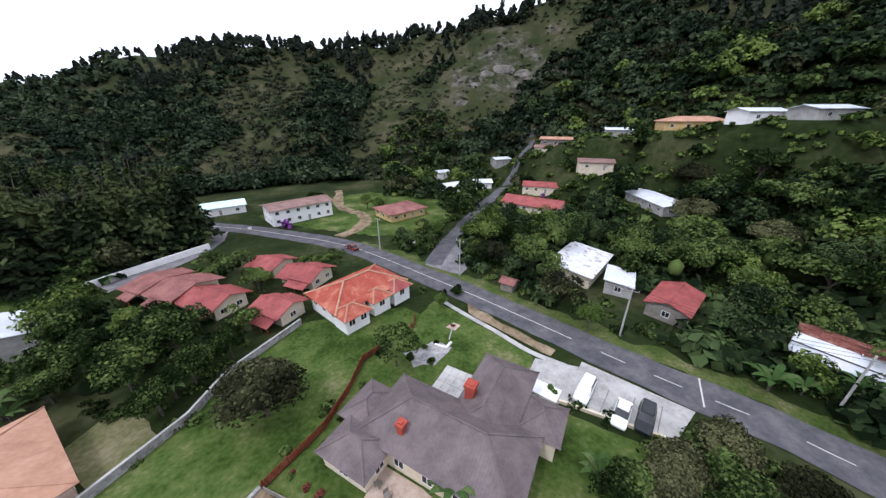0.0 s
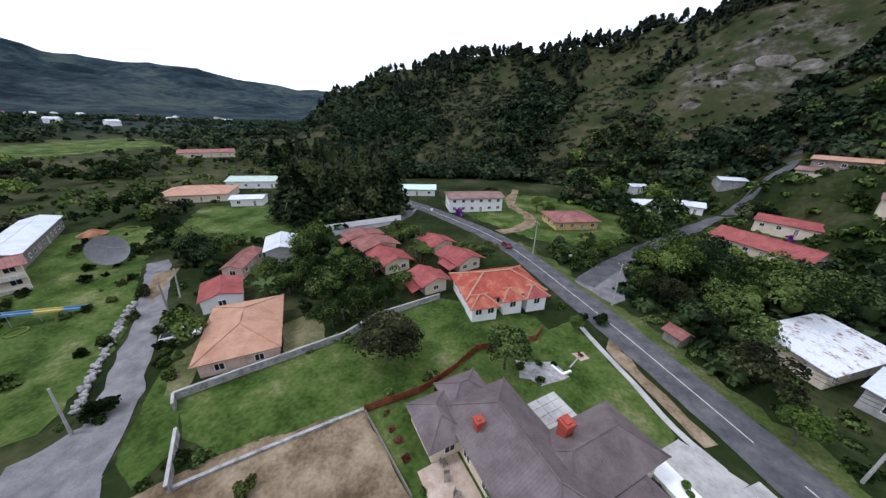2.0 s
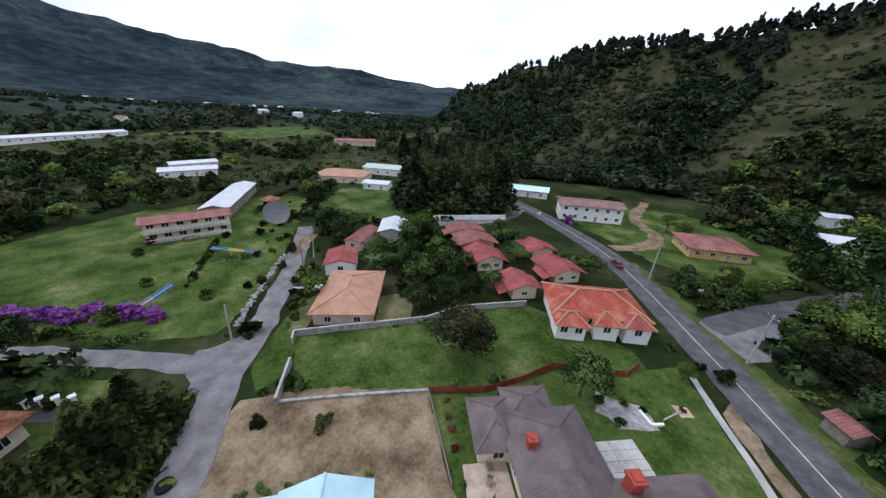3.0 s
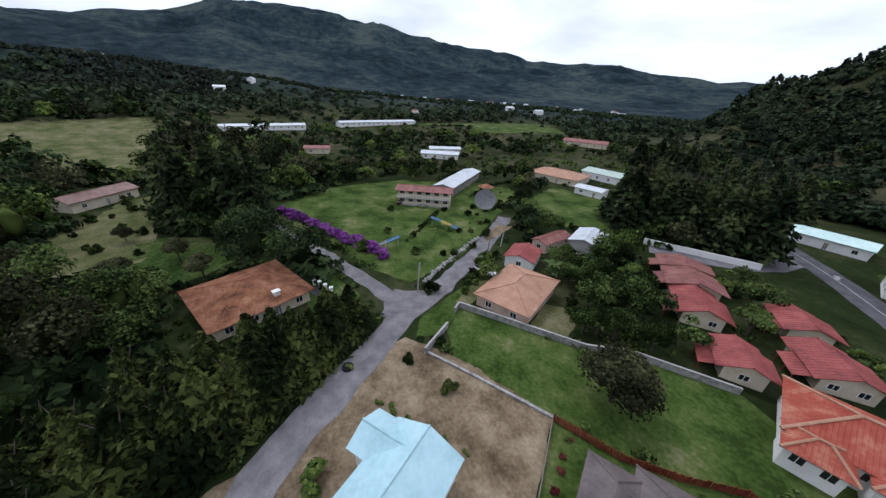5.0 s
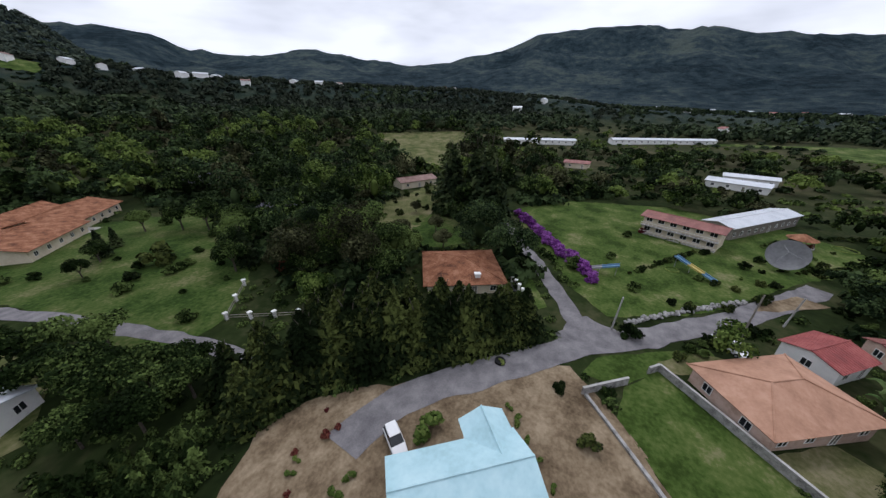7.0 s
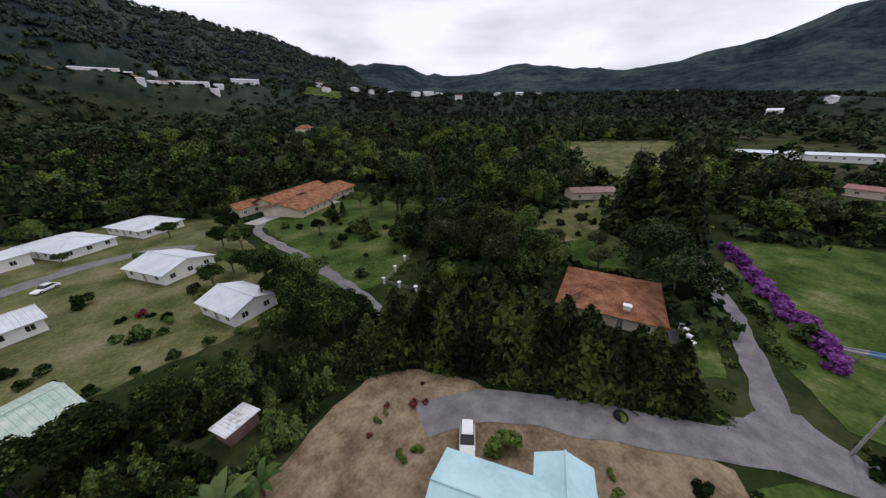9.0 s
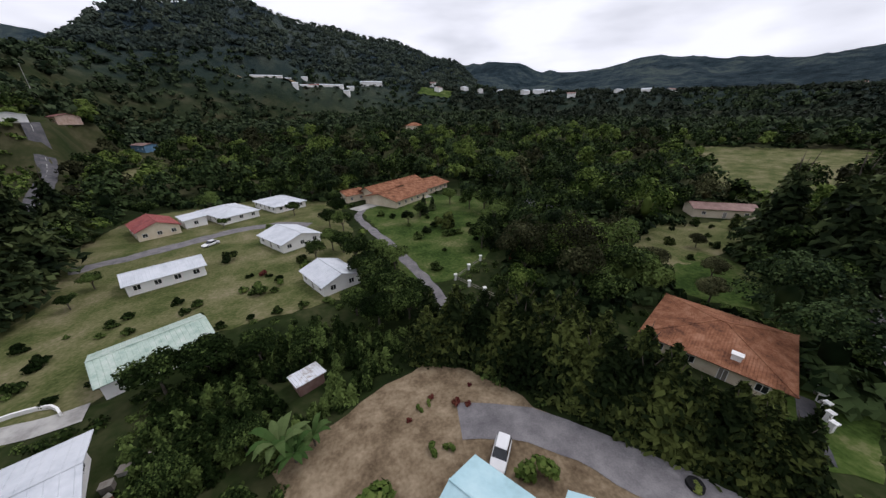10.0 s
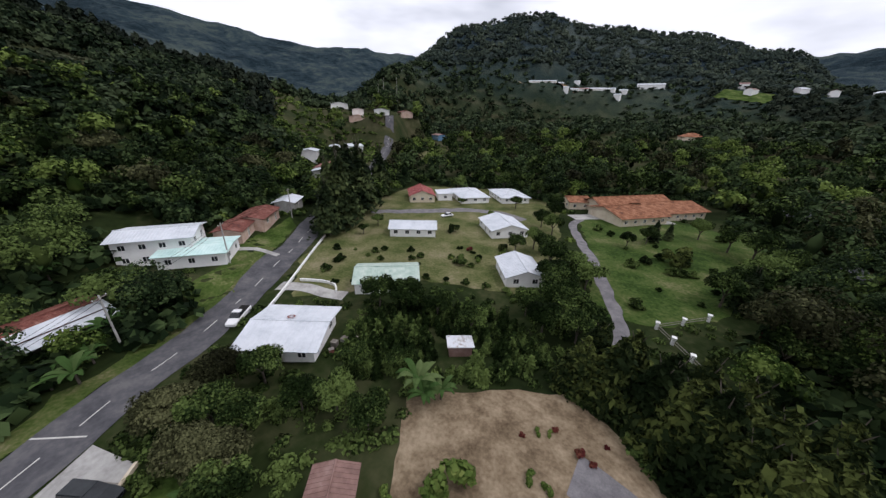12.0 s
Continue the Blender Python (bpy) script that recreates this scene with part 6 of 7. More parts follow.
# slope and roadside east of the road
for x, y, r, az in scatter(2600, 38, 210, 205, 350, lambda x, y, r, az: True, .75):
    H = rng.uniform(4.5, 9.5)
    if az > 318 and r > 120 and lumpy(x, y) < -.1:
        continue
    west = (x < 30 - (y - 12) * .5 and y > 0) or (x < 34 + (-y) * .82 and y <= 0)
    if west:
        continue
    if hides(x, y, H):
        if not is_open(x, y):
            low_spots.append((x, y, rng.uniform(.8, 1.9), rng.uniform(.9, 2.2)))
        continue
    near_spots.append((x, y, H * rng.uniform(.42, .62), H))
# valley floor to the west and south
for x, y, r, az in scatter(3600, 46, 330, 20, 232, lambda x, y, r, az: True, .85):
    if x > 30 and y > -160 and x > 34 - y * .75:
        continue
    H = rng.uniform(3.0, 8.0) if az < 100 else rng.uniform(5.5, 14)
    dense = lumpy(x, y, .02, 5.5)
    if az < 125 and r > 100 and dense < -.12:
        if not is_open(x, y):
            low_spots.append((x, y, rng.uniform(1, 2.4), rng.uniform(1.0, 2.4)))
        continue
    if r < 62 and -30 < x < 34 and y < 5:
        continue
    if hides(x, y, H):
        if not is_open(x, y) and rng.uniform() < .7:
            low_spots.append((x, y, rng.uniform(.8, 1.6), rng.uniform(.9, 1.8)))
        continue
    near_spots.append((x, y, H * rng.uniform(.42, .66), H))
# low growth close by
for x, y, r, az in scatter(2300, 14, 75, 0, 360, lambda x, y, r, az: not is_open(x, y) and not inside(COFFEE_PLOT, x, y)):
    low_spots.append((x, y, rng.uniform(.5, 1.2), rng.uniform(.6, 1.5)))
# bushes among the hillside houses
for x, y, r, az in scatter(1700, 60, 210, 285, 350, lambda x, y, r, az: not is_open(x, y)):
    low_spots.append((x, y, rng.uniform(.8, 2.2), rng.uniform(.9, 2.6)))
for x, y, r, az in scatter(1500, 90, 330, 222, 252, lambda x, y, r, az: not is_open(x, y)):
    low_spots.append((x, y, rng.uniform(1, 2.6), rng.uniform(1.2, 3.2)))
# hillsides
for x, y, r, az in scatter(11500, 170, 420, 240, 395, lambda x, y, r, az: not is_open(x, y)):
    bare = 318 < az < 352 and 205 < r < 330
    if bare and (lumpy(x, y, .02, 2.2) < .12 or rng.uniform() < .4):
        if rng.uniform() < (.25 if math.hypot(x - 122, y - 214) < 48 else .95):
            scrub_spots.append((x, y, rng.uniform(.8, 1.8), rng.uniform(.8, 1.8)))
        continue
    if hides(x, y, 6):
        low_spots.append((x, y, rng.uniform(.9, 2.0), rng.uniform(.9, 2.2)))
        continue
    k = lumpy(x, y, .012, 8.0)
    if k > .26 or r > around(NEAR_TOP, az) - 14:
        if rng.uniform() < .55:
            H = rng.uniform(6, 11)
            pine_spots.append((x, y, H * .26, H))
    elif k > -.2:
        H = rng.uniform(3.0, 7.5)
        mid_spots.append((x, y, H * rng.uniform(.5, .75), H))
    else:
        if rng.uniform() < .9:
            scrub_spots.append((x, y, rng.uniform(1.2, 2.8), rng.uniform(1.3, 3.6)))
# skyline pines
for i in range(320):
    az = rng.uniform(-120, 34)
    r = around(NEAR_TOP, az) + rng.normal(-6, 9)
    x, y = CX - r * math.sin(radians(az)), CY + r * math.cos(radians(az))
    H = rng.uniform(5.5, 10.5) * (1 if lumpy(x, y, .03, 1.1) > -.2 else .55)
    pine_spots.append((x, y, H * .3, H))
# far forest
for x, y, r, az in scatter(8600, 320, 760, 20, 240, lambda x, y, r, az: not (r > 600 and az > 170), .8):
    if is_open(x, y):
        continue
    if hides(x, y, 12):
        mid_spots.append((x, y, rng.uniform(1.8, 3.2), rng.uniform(1.6, 2.8)))
        continue
    if az < 105 and r < 620 and lumpy(x, y, .008, 3.0) < .06:
        if rng.uniform() < .4:
            mid_spots.append((x, y, rng.uniform(2, 4), rng.uniform(2, 4.5)))
        continue
    H = rng.uniform(6, 11) * (1 if r < 480 else .75)
    (farpine_spots if 92 < az < 176 and 425 < r < 650 and lumpy(x, y, .006, 9.0) > -.3 else far_spots).append((x, y, H * rng.uniform(.45, .7), H))
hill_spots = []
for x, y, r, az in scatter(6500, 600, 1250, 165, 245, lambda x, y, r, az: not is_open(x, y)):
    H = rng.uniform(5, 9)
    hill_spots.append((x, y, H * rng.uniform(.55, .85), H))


def within(spots, r0, r1):
    return [q for q in spots if r0 <= math.hypot(q[0] - CX, q[1] - CY) < r1]


def thinned(spots, gap):
    """The tallest first, each clear of the others; the rest are undergrowth."""
    spots = sorted(spots, key=lambda q: -q[3])
    xy, rad = np.array([q[:2] for q in spots]), np.array([q[2] for q in spots])
    kept = []
    for i in range(len(spots)):
        if not kept or (np.hypot(*(xy[kept] - xy[i]).T) > gap * (rad[kept] + rad[i])).all():
            kept.append(i)
    chosen = set(kept)
    return [spots[i] for i in kept], [spots[i] for i in range(len(spots)) if i not in chosen]


def grown(x, y, R, H):
    k = rng.choice((1.0, 1.1, 1.25, 1.45))
    if k > 1 and not hides(x, y, H * k * 1.05):
        return x, y, min(R * k, 6.6), H * k
    return x, y, min(R, 6.6), H


near_spots, under_spots = thinned([grown(*q) for q in near_spots], .66)
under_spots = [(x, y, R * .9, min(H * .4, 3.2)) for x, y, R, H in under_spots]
KINDS = (("leafy", M_LEAF), ("light green", M_FRESH), ("deep green", M_DEEP), ("greyish olive", M_OLIVE))
pick = [(0, 2, 0, 1, 2, 0, 3, 2, 0, 1)[int((lumpy(x, y, .05, 4.0) * 1.3 + .5) * 7 + rng.integers(0, 4)) % 10] for x, y, _, _ in near_spots]
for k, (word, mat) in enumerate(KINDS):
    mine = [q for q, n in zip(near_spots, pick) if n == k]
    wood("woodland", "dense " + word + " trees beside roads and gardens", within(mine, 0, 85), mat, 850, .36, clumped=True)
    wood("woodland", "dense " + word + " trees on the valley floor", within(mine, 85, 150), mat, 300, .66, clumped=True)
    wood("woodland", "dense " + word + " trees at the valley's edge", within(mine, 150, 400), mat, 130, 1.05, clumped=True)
# dark leaves fill the crown gaps, shade there put into their colour
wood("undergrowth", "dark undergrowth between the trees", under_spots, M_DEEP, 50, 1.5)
wood("bushes", "low green bushes and undergrowth near by", within(low_spots, 0, 80), M_LEAF, 80, 1.1)
half = within(low_spots, 80, 400)
wood("bushes", "low green bushes and undergrowth", half[::2], M_LEAF, 24, 2.1)
wood("bushes", "low light green bushes on the slope", half[1::2], M_FRESH, 24, 2.1)
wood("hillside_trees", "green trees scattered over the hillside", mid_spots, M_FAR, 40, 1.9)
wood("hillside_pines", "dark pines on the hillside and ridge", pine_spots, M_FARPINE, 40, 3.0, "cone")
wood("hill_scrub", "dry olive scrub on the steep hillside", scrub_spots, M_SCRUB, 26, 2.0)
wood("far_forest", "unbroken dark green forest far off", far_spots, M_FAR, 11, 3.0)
wood("hill_forest", "forest covering the far hill, pale bluish haze in its colour", hill_spots, M_HILL_HAZE, 9, 3.4)
wood("far_pines", "belt of dark pines across the valley", farpine_spots, M_FARPINE, 18, 2.9)

def plank_fence():
    t = new("fence")
    tagged(t, "reddish-brown wooden plank fence beside the garden", "fence")
    pts = [(-19.3, 16.6), (-14, 21), (-11, 25.5), (-8.3, 31), (0.7, 36), (2, 39.4)]
    bm = bmesh.new()
    box(bm, -.13, .13, -.02, .02, 0, 1.15)
    board = mesh_of(bm, "board", M_WOODRED)
    bm = bmesh.new()
    box(bm, -.06, .06, -.06, .06, -.4, 1.3)
    post = mesh_of(bm, "post", M_WOODRED)
    k = 0
    for a, b in zip(pts, pts[1:]):
        a, b = Vector((*a, 0)), Vector((*b, 0))
        n = int((b - a).length / .3)
        ang = math.degrees(math.atan2(b.y - a.y, b.x - a.x))
        for i in range(n):
            p = a.lerp(b, i / n)
            part("board", None, None, t, me=board, m=pose(p.x, p.y, land(p.x, p.y) - .05 + rng.normal(0, .02), rng.normal(0, 1.5), 0, ang))
            if i % 8 == 0:
                part("post", None, None, t, me=post, m=pose(p.x, p.y, land(p.x, p.y), 0, 0, ang))
            k += 1


plank_fence()


def post_fence(label, pts, step):
    t = new("fence")
    tagged(t, label, "fence")
    bm = bmesh.new()
    box(bm, -.22, .22, -.22, .22, -.4, 1.25)
    box(bm, -.34, .34, -.34, .34, 1.25, 1.42)
    post = mesh_of(bm, "post", M_WHITE)
    flatpts = []
    for a, b in zip(pts, pts[1:]):
        a, b = Vector((*a, 0)), Vector((*b, 0))
        n = max(1, round((b - a).length / step))
        flatpts += [a.lerp(b, i / n) for i in range(n)]
    flatpts.append(Vector((*pts[-1], 0)))
    for p in flatpts:
        part("post", None, None, t, me=post, m=pose(p.x, p.y, land(p.x, p.y)))
    for a, b in zip(flatpts, flatpts[1:]):
        for z in (.45, .9):
            bm = bmesh.new()
            bar(bm, (a.x, a.y, land(a.x, a.y) + z), (b.x, b.y, land(b.x, b.y) + z), .06, sides=5)
            part("rail", bm, M_WOOD, t)


post_fence("white concrete fence posts with grey rails", [(-19.6, -49.8), (-28.3, -36.2)], 4.1)
post_fence("white concrete posts beside the villa lawn", [(-19.6, -49.8), (-27.5, -58.4)], 5.8)
post_fence("white balustrade of the bungalow garden", [(-61.5, -17.0), (-58.3, -14.2), (-54.8, -10.8), (-52.0, -8.6)], 1.6)
post_fence("white gate posts beside the lane", [(-61.5, -17.0), (-64.5, -11.5)], 1.8)


def stone_row():
    t = new("stone_wall")
    tagged(t, "loose grey fieldstone wall beside the lane", "wall")
    shapes = []
    for q in range(4):
        v = ICO[0] * rng.uniform(.75, 1.2, (len(ICO[0]), 1)) * np.array([.42, .34, .28])
        me = bpy.data.meshes.new("stone")
        me.from_pydata(v.tolist(), [], ICO[1].tolist())
        me.materials.append(M_STONE)
        shapes.append(me)
    for p in line([(-52.6, 9.0), (-56.8, 13), (-64.6, 20.6), (-72.0, 28.6)], .42):
        for k in range(2):
            x, y = p.x + rng.normal(0, .25), p.y + rng.normal(0, .25)
            part("stone", None, None, t, me=shapes[int(rng.integers(4))], m=pose(x, y, land(x, y) + .12 + .22 * k, rng.uniform(0, 40), rng.uniform(0, 40), rng.uniform(0, 360)))


stone_row()


# ---- vehicles ----
def loft(bm, sections):
    """A body from cross sections: x and a list of (y, z) on one side, mirrored."""
    rings = []
    for x, half in sections:
        ring = [bm.verts.new((x, y, z)) for y, z in half] + [bm.verts.new((x, -y, z)) for y, z in reversed(half)]
        rings.append(ring)
    n = len(rings[0])
    for a, b in zip(rings, rings[1:]):
        for i in range(n):
            j = (i + 1) % n
            bm.faces.new((a[i], a[j], b[j], b[i]))
    bm.faces.new(rings[0])
    bm.faces.new(rings[-1][::-1])
    flat(bm)


def car(label, x, y, ang, paint, kind="suv", z=None, category="car"):
    L, W, H = {"suv": (4.5, 1.8, 1.68), "hatch": (3.5, 1.55, 1.45), "sedan": (4.4, 1.72, 1.42), "pickup": (5.2, 1.8, 1.7)}[kind]
    c = thing("car" if kind != "pickup" else "pickup_truck", label, category, x, y, ang, z)
    h, w = L / 2, W / 2
    belt = H * .58
    bm = bmesh.new()
    low = .28

    def sec(px, k, top):
        return (px, [(w * k * .93, low), (w * k, low + .2), (w * k, top - .12), (w * k * .9, top)])
    loft(bm, [sec(-h, .86, belt - .12), sec(-h + .18, .97, belt), sec(-h * .45, 1, belt + .02), sec(h * .42, 1, belt), sec(h * .62, .99, belt - .08), sec(h - .2, .95, belt - .2), sec(h, .82, belt - .32)])
    part("body", bm, paint, c)
    a, b = (-h + .12, h * .45) if kind in ("suv", "hatch") else (-h * .72, h * .42)
    if kind == "pickup":
        a, b = -h * .12, h * .5

    def cab(k0, k1, z0, z1, grow=0.0):
        q = bmesh.new()
        loft(q, [(a + (.02 if kind != "sedan" else 0), [(w * .92 + grow, z0), (w * .9 + grow, z0 + .02)]), (a + (.18 if kind in ("suv", "hatch") else .55 if kind == "sedan" else .15), [(w * .9 + grow, z0), (w * .74 + grow, z1)]),
                 (b - .75, [(w * .9 + grow, z0), (w * .74 + grow, z1)]), (b, [(w * .9 + grow, z0), (w * .88 + grow, z0 + .02)])])
        return q
    part("glasshouse", cab(0, 0, belt - .02, H - .06), M_GLASS, c, "dark tinted car windows")
    bm = bmesh.new()
    r0 = a + (.15 if kind in ("suv", "hatch") else .5 if kind == "sedan" else .1)
    loft(bm, [(r0, [(w * .74, H - .09), (w * .68, H - .02)]), (r0 + .2, [(w * .76, H - .09), (w * .68, H)]), (b - .95, [(w * .76, H - .09), (w * .68, H)]), (b - .7, [(w * .74, H - .09), (w * .68, H - .03)])])
    part("roof_panel", bm, paint, c)
    if kind == "pickup":
        bm = bmesh.new()
        box(bm, -h + .15, a - .1, -w * .84, w * .84, belt - .02, belt + .03)
        part("load_bed", bm, M_DARK, c)
    for sx in (-1, 1):
        for sy in (-1, 1):
            bm = bmesh.new()
            bar(bm, (sx * h * .6, sy * (w - .2), .33), (sx * h * .6, sy * (w + .01), .33), .33, sides=14)
            wheel = part("wheel", bm, M_TYRE, c)
            bm = bmesh.new()
            bar(bm, (sx * h * .6, sy * (w - .02), .33), (sx * h * .6, sy * (w + .02), .33), .19, sides=10)
            part("rim", bm, M_METAL, wheel)
    for sy in (-1, 1):
        bm = bmesh.new()
        box(bm, h - .17, h - .02, sy * w * .62 - .16, sy * w * .62 + .16, belt - .46, belt - .32)
        part("headlight", bm, M_METAL, c)
        bm = bmesh.new()
        box(bm, -h - .01, -h + .1, sy * w * .66 - .1, sy * w * .66 + .1, belt - .4, belt - .2)
        part("tail_light", bm, M_CARRED, c)
    return c


lz = land(18, 12) + .13
car("white station wagon parked on pale concrete", 17.6, 15.0, 210, M_CARWHITE, "suv", lz)
car("small white sedan parked on pale concrete", 19.2, 10.8, 210, M_CARWHITE, "sedan", lz)
car("black pickup with roof rails on pale concrete", 21.2, 9.3, 210, M_CARBLACK, "suv", lz)
car("white pickup truck standing on the asphalt road", 38.9, -11.0, 127, M_CARWHITE, "pickup", land(38.9, -11) + .1, "truck")
car("dark red car driving on the asphalt road", -5.6, 75.0, 122, M_CARRED, "sedan", land(-5.6, 75) + .1)
car("white car parked beside the blue-roofed house", -16.0, -11.0, 58, M_CARWHITE, "hatch")
car("dark pickup with white roof beside the bungalow", -54.0, 22.9, 40, M_CARWHITE, "pickup", category="truck")
car("white car parked between the cottages", 43.5, -82.3, 60, M_CARWHITE, "sedan")


# ---- poles and cables ----
def pole(x, y, h, label, lean=0.0, arms=True, dirn=0.0, mat=None):
    t = thing("utility_pole", label, "pole", x, y, dirn)
    bm = bmesh.new()
    bar(bm, (0, 0, -.6), (lean, 0, h), .16, .11, 8)
    part("mast", bm, mat or M_CONC, t)
    if arms:
        bm = bmesh.new()
        box(bm, lean - .06, lean + .06, -1.0, 1.0, h - .5, h - .38)
        part("crossarm", bm, M_WOOD, t)
        for s in (-.9, 0, .9):
            bm = bmesh.new()
            bar(bm, (lean, s, h - .38), (lean, s, h - .2), .05, .04, 6)
            part("insulator", bm, M_WHITE, t)
    return Vector((x, y, land(x, y) + h - .2))


LINE = [pole(x, y, 9.0, "concrete utility pole with crossarm beside the road", 0, True, a) for x, y, a in ((1.5, 72, 30), (15.5, 50.5, 30), (32.0, 22.2, 35), (44.5, 2.0, 35), (57.5, -18.5, 40), (75, -44, 40))]
for a, b in zip(LINE, LINE[1:]):
    for off in (-.9, 0, .9):
        bm = bmesh.new()
        d = (b - a).normalized()
        side = Vector((-d.y, d.x, 0)) * off
        pts = [a.lerp(b, k / 10) + side - Vector((0, 0, 1.1 * 4 * (k / 10) * (1 - k / 10))) for k in range(11)]
        tube(bm, pts, .022)
        tagged(new("power_cable", mesh_of(bm, "power_cable", M_DARK)), "thin dark power cable between utility poles", "cable")
pole(-49.2, 6.9, 6.5, "pale leaning concrete post at the lane fork", .5, False, 40)
pole(-66.0, 32.2, 6.0, "pale leaning concrete post by the lane", .6, False, 60)
pole(-58.7, 25.2, 8.0, "dark slender wooden utility pole", .3, False, 120, M_WOOD)
for x, y in ((222, -262), (240, -262), (236, -250)):
    pole(x, y, 22, "tall floodlight mast of the far town", 0, True, 30)


def sign_board(x, y, ang):
    t = thing("sign", "small white blank roadside sign board", "sign", x, y, ang)
    bm = bmesh.new()
    box(bm, -.6, .6, -.03, .03, .7, 1.6)
    part("board", bm, M_WHITE, t)
    for s in (-.5, .5):
        bm = bmesh.new()
        box(bm, s - .04, s + .04, -.09, -.031, -.3, 1.6)
        part("post", bm, M_WOOD, t)


sign_board(10.6, 70.5, 20)
sign_board(-34, 101, 20)


# ---- park garden ----
def dish():
    t = thing("satellite_dish", "large grey mesh satellite dish on a short mast", "dish", -94.0, 39.4, 67)
    bm = bmesh.new()
    n, R = 28, 3.6
    rings = []
    for k in range(6):
        r = R * (k + .001) / 5
        rings.append([bm.verts.new((r * math.cos(2 * math.pi * i / n), r * math.sin(2 * math.pi * i / n), .16 * r * r / 1.6)) for i in range(n)])
    for a, b in zip(rings, rings[1:]):
        for i in range(n):
            j = (i + 1) % n
            bm.faces.new((a[i], a[j], b[j], b[i]))
    bmesh.ops.solidify(bm, geom=bm.faces[:], thickness=.06)
    part("reflector", bm, M_DISH, t, m=pose(0, 0, 3.2, 52, 0, 0))
    bm = bmesh.new()
    bar(bm, (0, 0, -.5), (0, 0, 2.9), .2, .16, 8)
    part("mast", bm, M_METAL, t)
    bm = bmesh.new()
    for i in range(3):
        a = 2 * math.pi * i / 3
        bar(bm, (2.6 * math.cos(a), 2.6 * math.sin(a), .8), (0, 0, 2.9), .04, sides=5)
    part("feed_struts", bm, M_METAL, t, m=pose(0, 0, 3.2, 52, 0, 0))


dish()


def slide(x, y, L, ang, mats, h=2.2):
    t = thing("slide", "long open playground slide on posts", "slide", x, y, ang)
    for k, m in enumerate(mats):
        x0, x1 = -L / 2 + L * k / len(mats), -L / 2 + L * (k + 1) / len(mats)
        z0, z1 = h * (1 - k / len(mats)) + .3, h * (1 - (k + 1) / len(mats)) + .3
        bm = bmesh.new()
        for y0, y1, up in ((-.55, .55, 0), (-.6, -.5, .3), (.5, .6, .3)):
            v = [bm.verts.new(p) for p in ((x0, y0, z0), (x1, y0, z1), (x1, y1, z1), (x0, y1, z0), (x0, y0, z0 + .08 + up), (x1, y0, z1 + .08 + up), (x1, y1, z1 + .08 + up), (x0, y1, z0 + .08 + up))]
            for f in ((3, 2, 1, 0), (4, 5, 6, 7), (0, 1, 5, 4), (1, 2, 6, 5), (2, 3, 7, 6), (3, 0, 4, 7)):
                bm.faces.new([v[i] for i in f])
        part("trough", bm, m, t)
        bm = bmesh.new()
        bar(bm, (x0 + .4, 0, -.3), (x0 + .4, 0, z0), .07, sides=6)
        part("post", bm, M_METAL, t)


slide(-80.2, 21.6, 9.5, 52, (M_SLIDEBLUE, M_SLIDEYEL, M_SLIDEBLUE))
slide(-70.5, 3.6, 6.5, -85, (M_SLIDEBLUE, M_DISH))


def ring_bed(x, y, r):
    bm = bmesh.new()
    n = 26
    for i in range(n):
        a, b = 2 * math.pi * i / n, 2 * math.pi * (i + 1) / n
        bar(bm, (x + r * math.cos(a), y + r * math.sin(a), land(x, y) + .12), (x + r * math.cos(b), y + r * math.sin(b), land(x, y) + .12), .16, sides=6)
    tagged(new("flower_ring", mesh_of(bm, "flower_ring", M_LIME)), "low ring of yellowish edging plants on lawn", "flower bed")


ring_bed(-100, 19, 1.8), ring_bed(-117, 58, 2.4), ring_bed(-80.5, 17.5, 1.3)
g = thing("gazebo", "round brown-roofed garden gazebo on posts", "gazebo", -114.2, 48.4)
bm = bmesh.new()
bmesh.ops.create_cone(bm, cap_ends=True, segments=14, radius1=3.2, radius2=.25, depth=1.3, matrix=Matrix.Translation((0, 0, 2.9)))
part("roof", bm, M_ROOF_TERRA, g)
for i in range(7):
    a = 2 * math.pi * i / 7
    bm = bmesh.new()
    bar(bm, (2.5 * math.cos(a), 2.5 * math.sin(a), -.2), (2.5 * math.cos(a), 2.5 * math.sin(a), 2.4), .09, sides=6)
    part("post", bm, M_WOOD, g)
bm = bmesh.new()
bmesh.ops.create_cone(bm, cap_ends=True, segments=14, radius1=2.9, radius2=2.9, depth=.5, matrix=Matrix.Translation((0, 0, .05)))
part("floor_slab", bm, M_CONC, g)

pl = thing("planter", "round tyre planter with a light-green plant", "planter", -32.0, -5.8)
bm = bmesh.new()
bmesh.ops.create_cone(bm, cap_ends=True, segments=16, radius1=.75, radius2=.7, depth=.45, matrix=Matrix.Translation((0, 0, .2)))
part("rim", bm, M_TYRE, pl)
for x, y, a in ((-8.6, 11.6, 20), (-7.4, 10.4, 80), (-9.2, 12.9, 140)):
    t = thing("garden_chair", "dark slatted garden chair on the terrace", "chair", x, y, a, land(x, y) + .09, "terrace chairs")
    bm = bmesh.new()
    box(bm, -.28, .28, -.28, .28, .4, .46)
    part("seat", bm, M_WOOD, t)
    bm = bmesh.new()
    box(bm, -.28, .28, .24, .3, .46, .95)
    part("backrest", bm, M_WOOD, t)
    for sx in (-.24, .24):
        for sy in (-.24, .24):
            bm = bmesh.new()
            box(bm, sx - .03, sx + .03, sy - .03, sy + .03, 0, .4)
            part("leg", bm, M_WOOD, t)


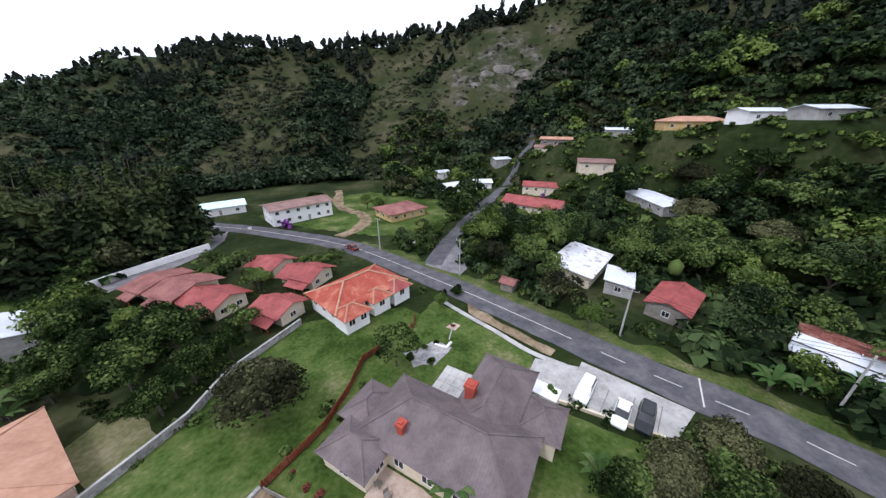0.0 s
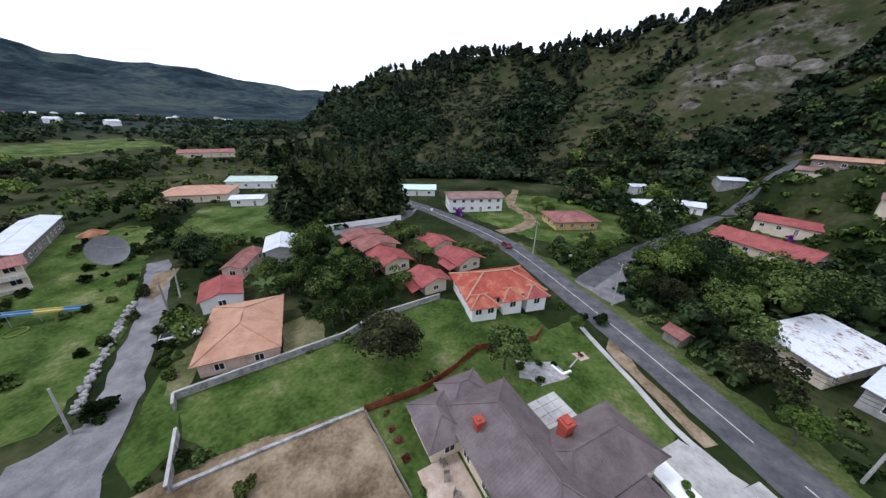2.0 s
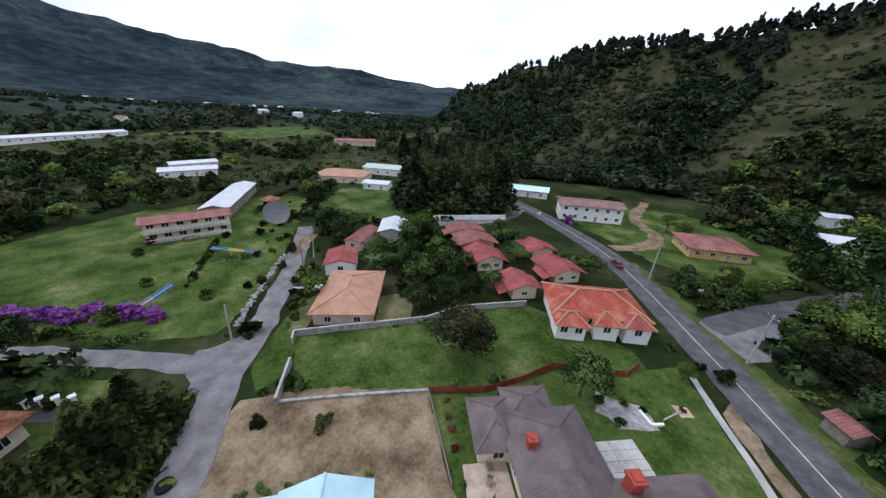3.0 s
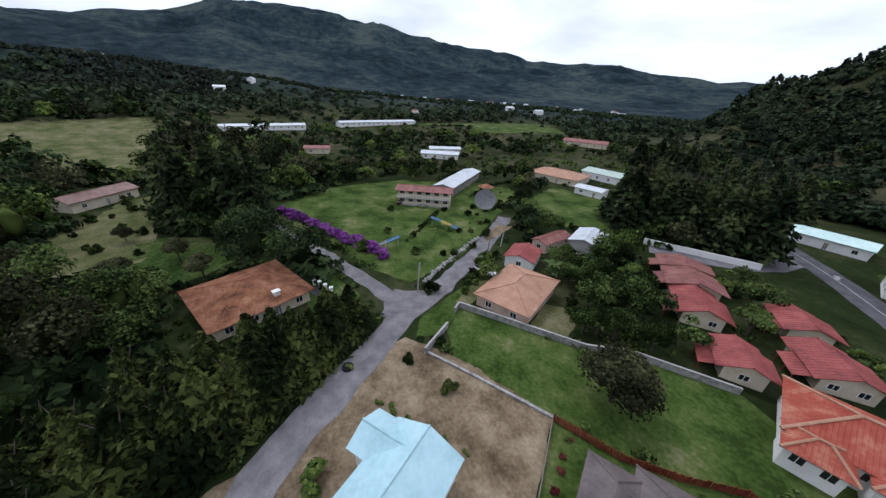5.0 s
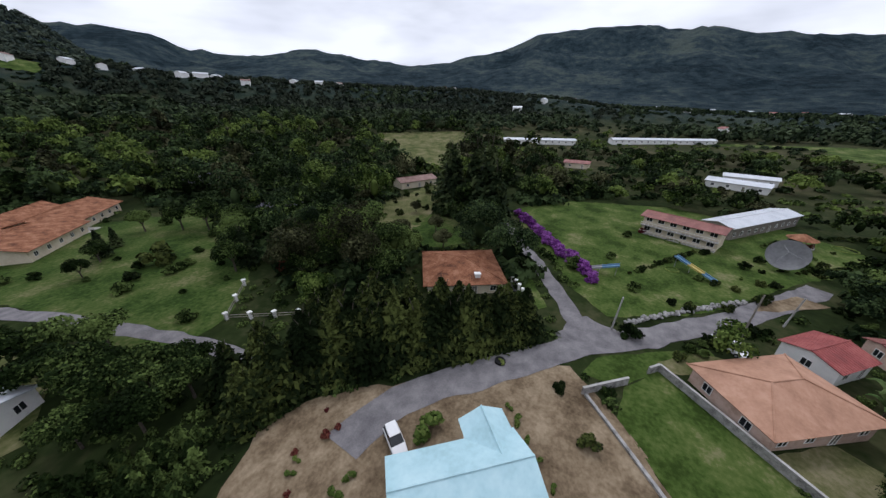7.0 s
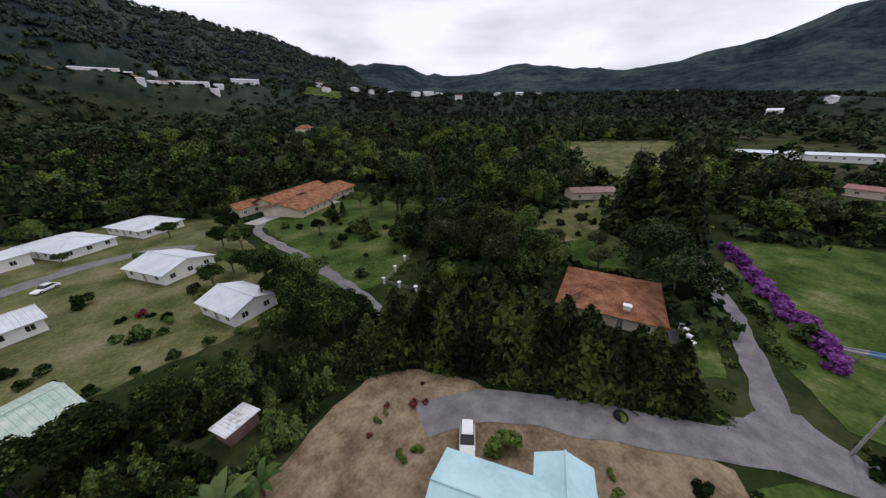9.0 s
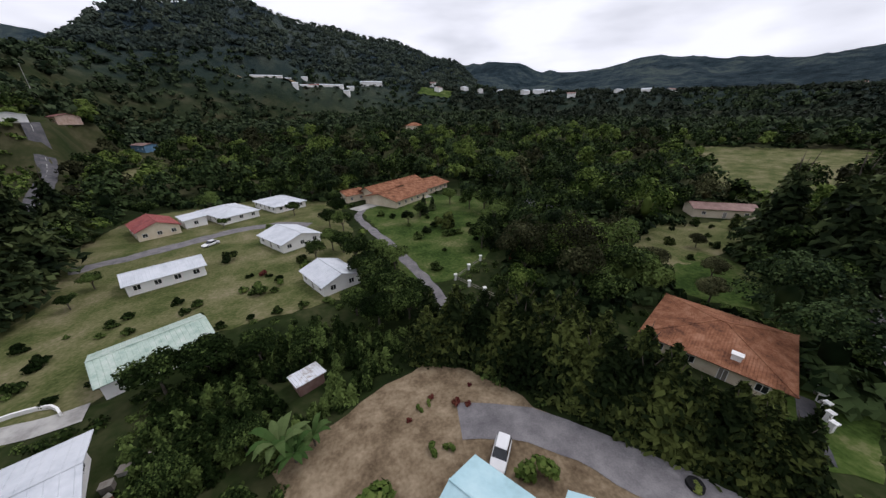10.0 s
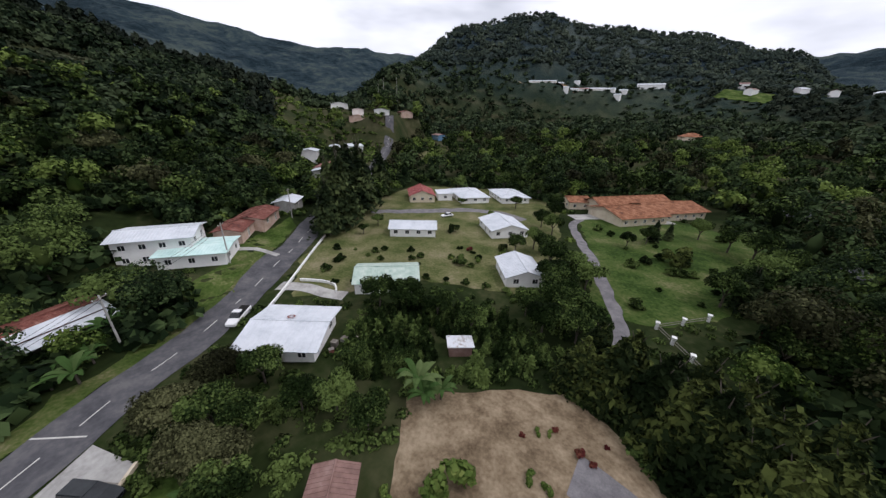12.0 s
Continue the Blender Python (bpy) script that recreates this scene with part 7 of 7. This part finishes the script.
# ---- rock on the hillside ----
def outcrop(x, y, w):
    v, f = ICO
    bm = bmesh.new()
    bmesh.ops.create_icosphere(bm, subdivisions=3, radius=1)
    for q in bm.verts:
        k = 1 + .35 * noise.noise((q.co.x * 1.7 + x, q.co.y * 1.7 + y, q.co.z * 1.7)) + .16 * noise.noise((q.co.x * 5 + x, q.co.y * 5, q.co.z * 5))
        q.co = Vector((q.co.x * w * 1.2 * k, q.co.y * w * .4 * k, q.co.z * w * .8 * k))
    ob = new("rock_outcrop", mesh_of(bm, "rock_outcrop", M_ROCK))
    az = math.degrees(math.atan2(-(x - CX), y - CY))
    ob.matrix_basis = pose(x, y, land(x, y) - w * .18, -34, 0, az)
    tagged(ob, "weathered grey rock face on the steep hillside", "rock", "hillside rocks")


for x, y, w in ((120, 216, 7), (131, 206, 5.5), (141, 190, 5), (108, 217, 4.5), (84, 204, 4), (152, 168, 5), (158, 140, 4), (155, 104, 4.5), (146, 180, 4), (97, 211, 3.5)):
    outcrop(x, y, w)

# ---- clutter beside the roadside house ----
m = thing("roof_mark", "faded pink painted ring on the sheet roof", "mark", 27.4, -13.6)
bm = bmesh.new()
for i in range(16):
    a = 2 * math.pi * i / 16
    b = 2 * math.pi * (i + 1) / 16
    bm.faces.new([bm.verts.new((r * math.cos(q), r * math.sin(q), 0)) for r, q in ((.36, a), (.6, a), (.6, b), (.36, b))])
part("ring", bm, M_ROOF_DULLRED, m, m=pose(0, 0, 3.72, 12, 0, 33))
for x, y, a, w, h, mat in ((20.6, -15.6, 20, .9, .8, M_WOOD), (19.8, -14.4, 60, .7, .6, M_ROOF_RUST), (20.2, -17.2, 10, 1.1, .5, M_CONC), (18.6, -16.4, 35, .8, .45, M_WHITE), (19.0, -18.0, 75, 1.2, .35, M_WOOD), (21.2, -13.0, 50, .6, .9, M_SLIDEBLUE)):
    c = thing("crate", "weathered box of yard clutter beside the house", "crate", x, y, a, group="yard clutter")
    bm = bmesh.new()
    box(bm, -w / 2, w / 2, -w * .4, w * .4, -.1, h)
    part("body", bm, mat, c)
    bm = bmesh.new()
    box(bm, -w * .55, w * .55, -w * .45, w * .45, h, h + .06)
    part("lid", bm, M_WOOD, c)
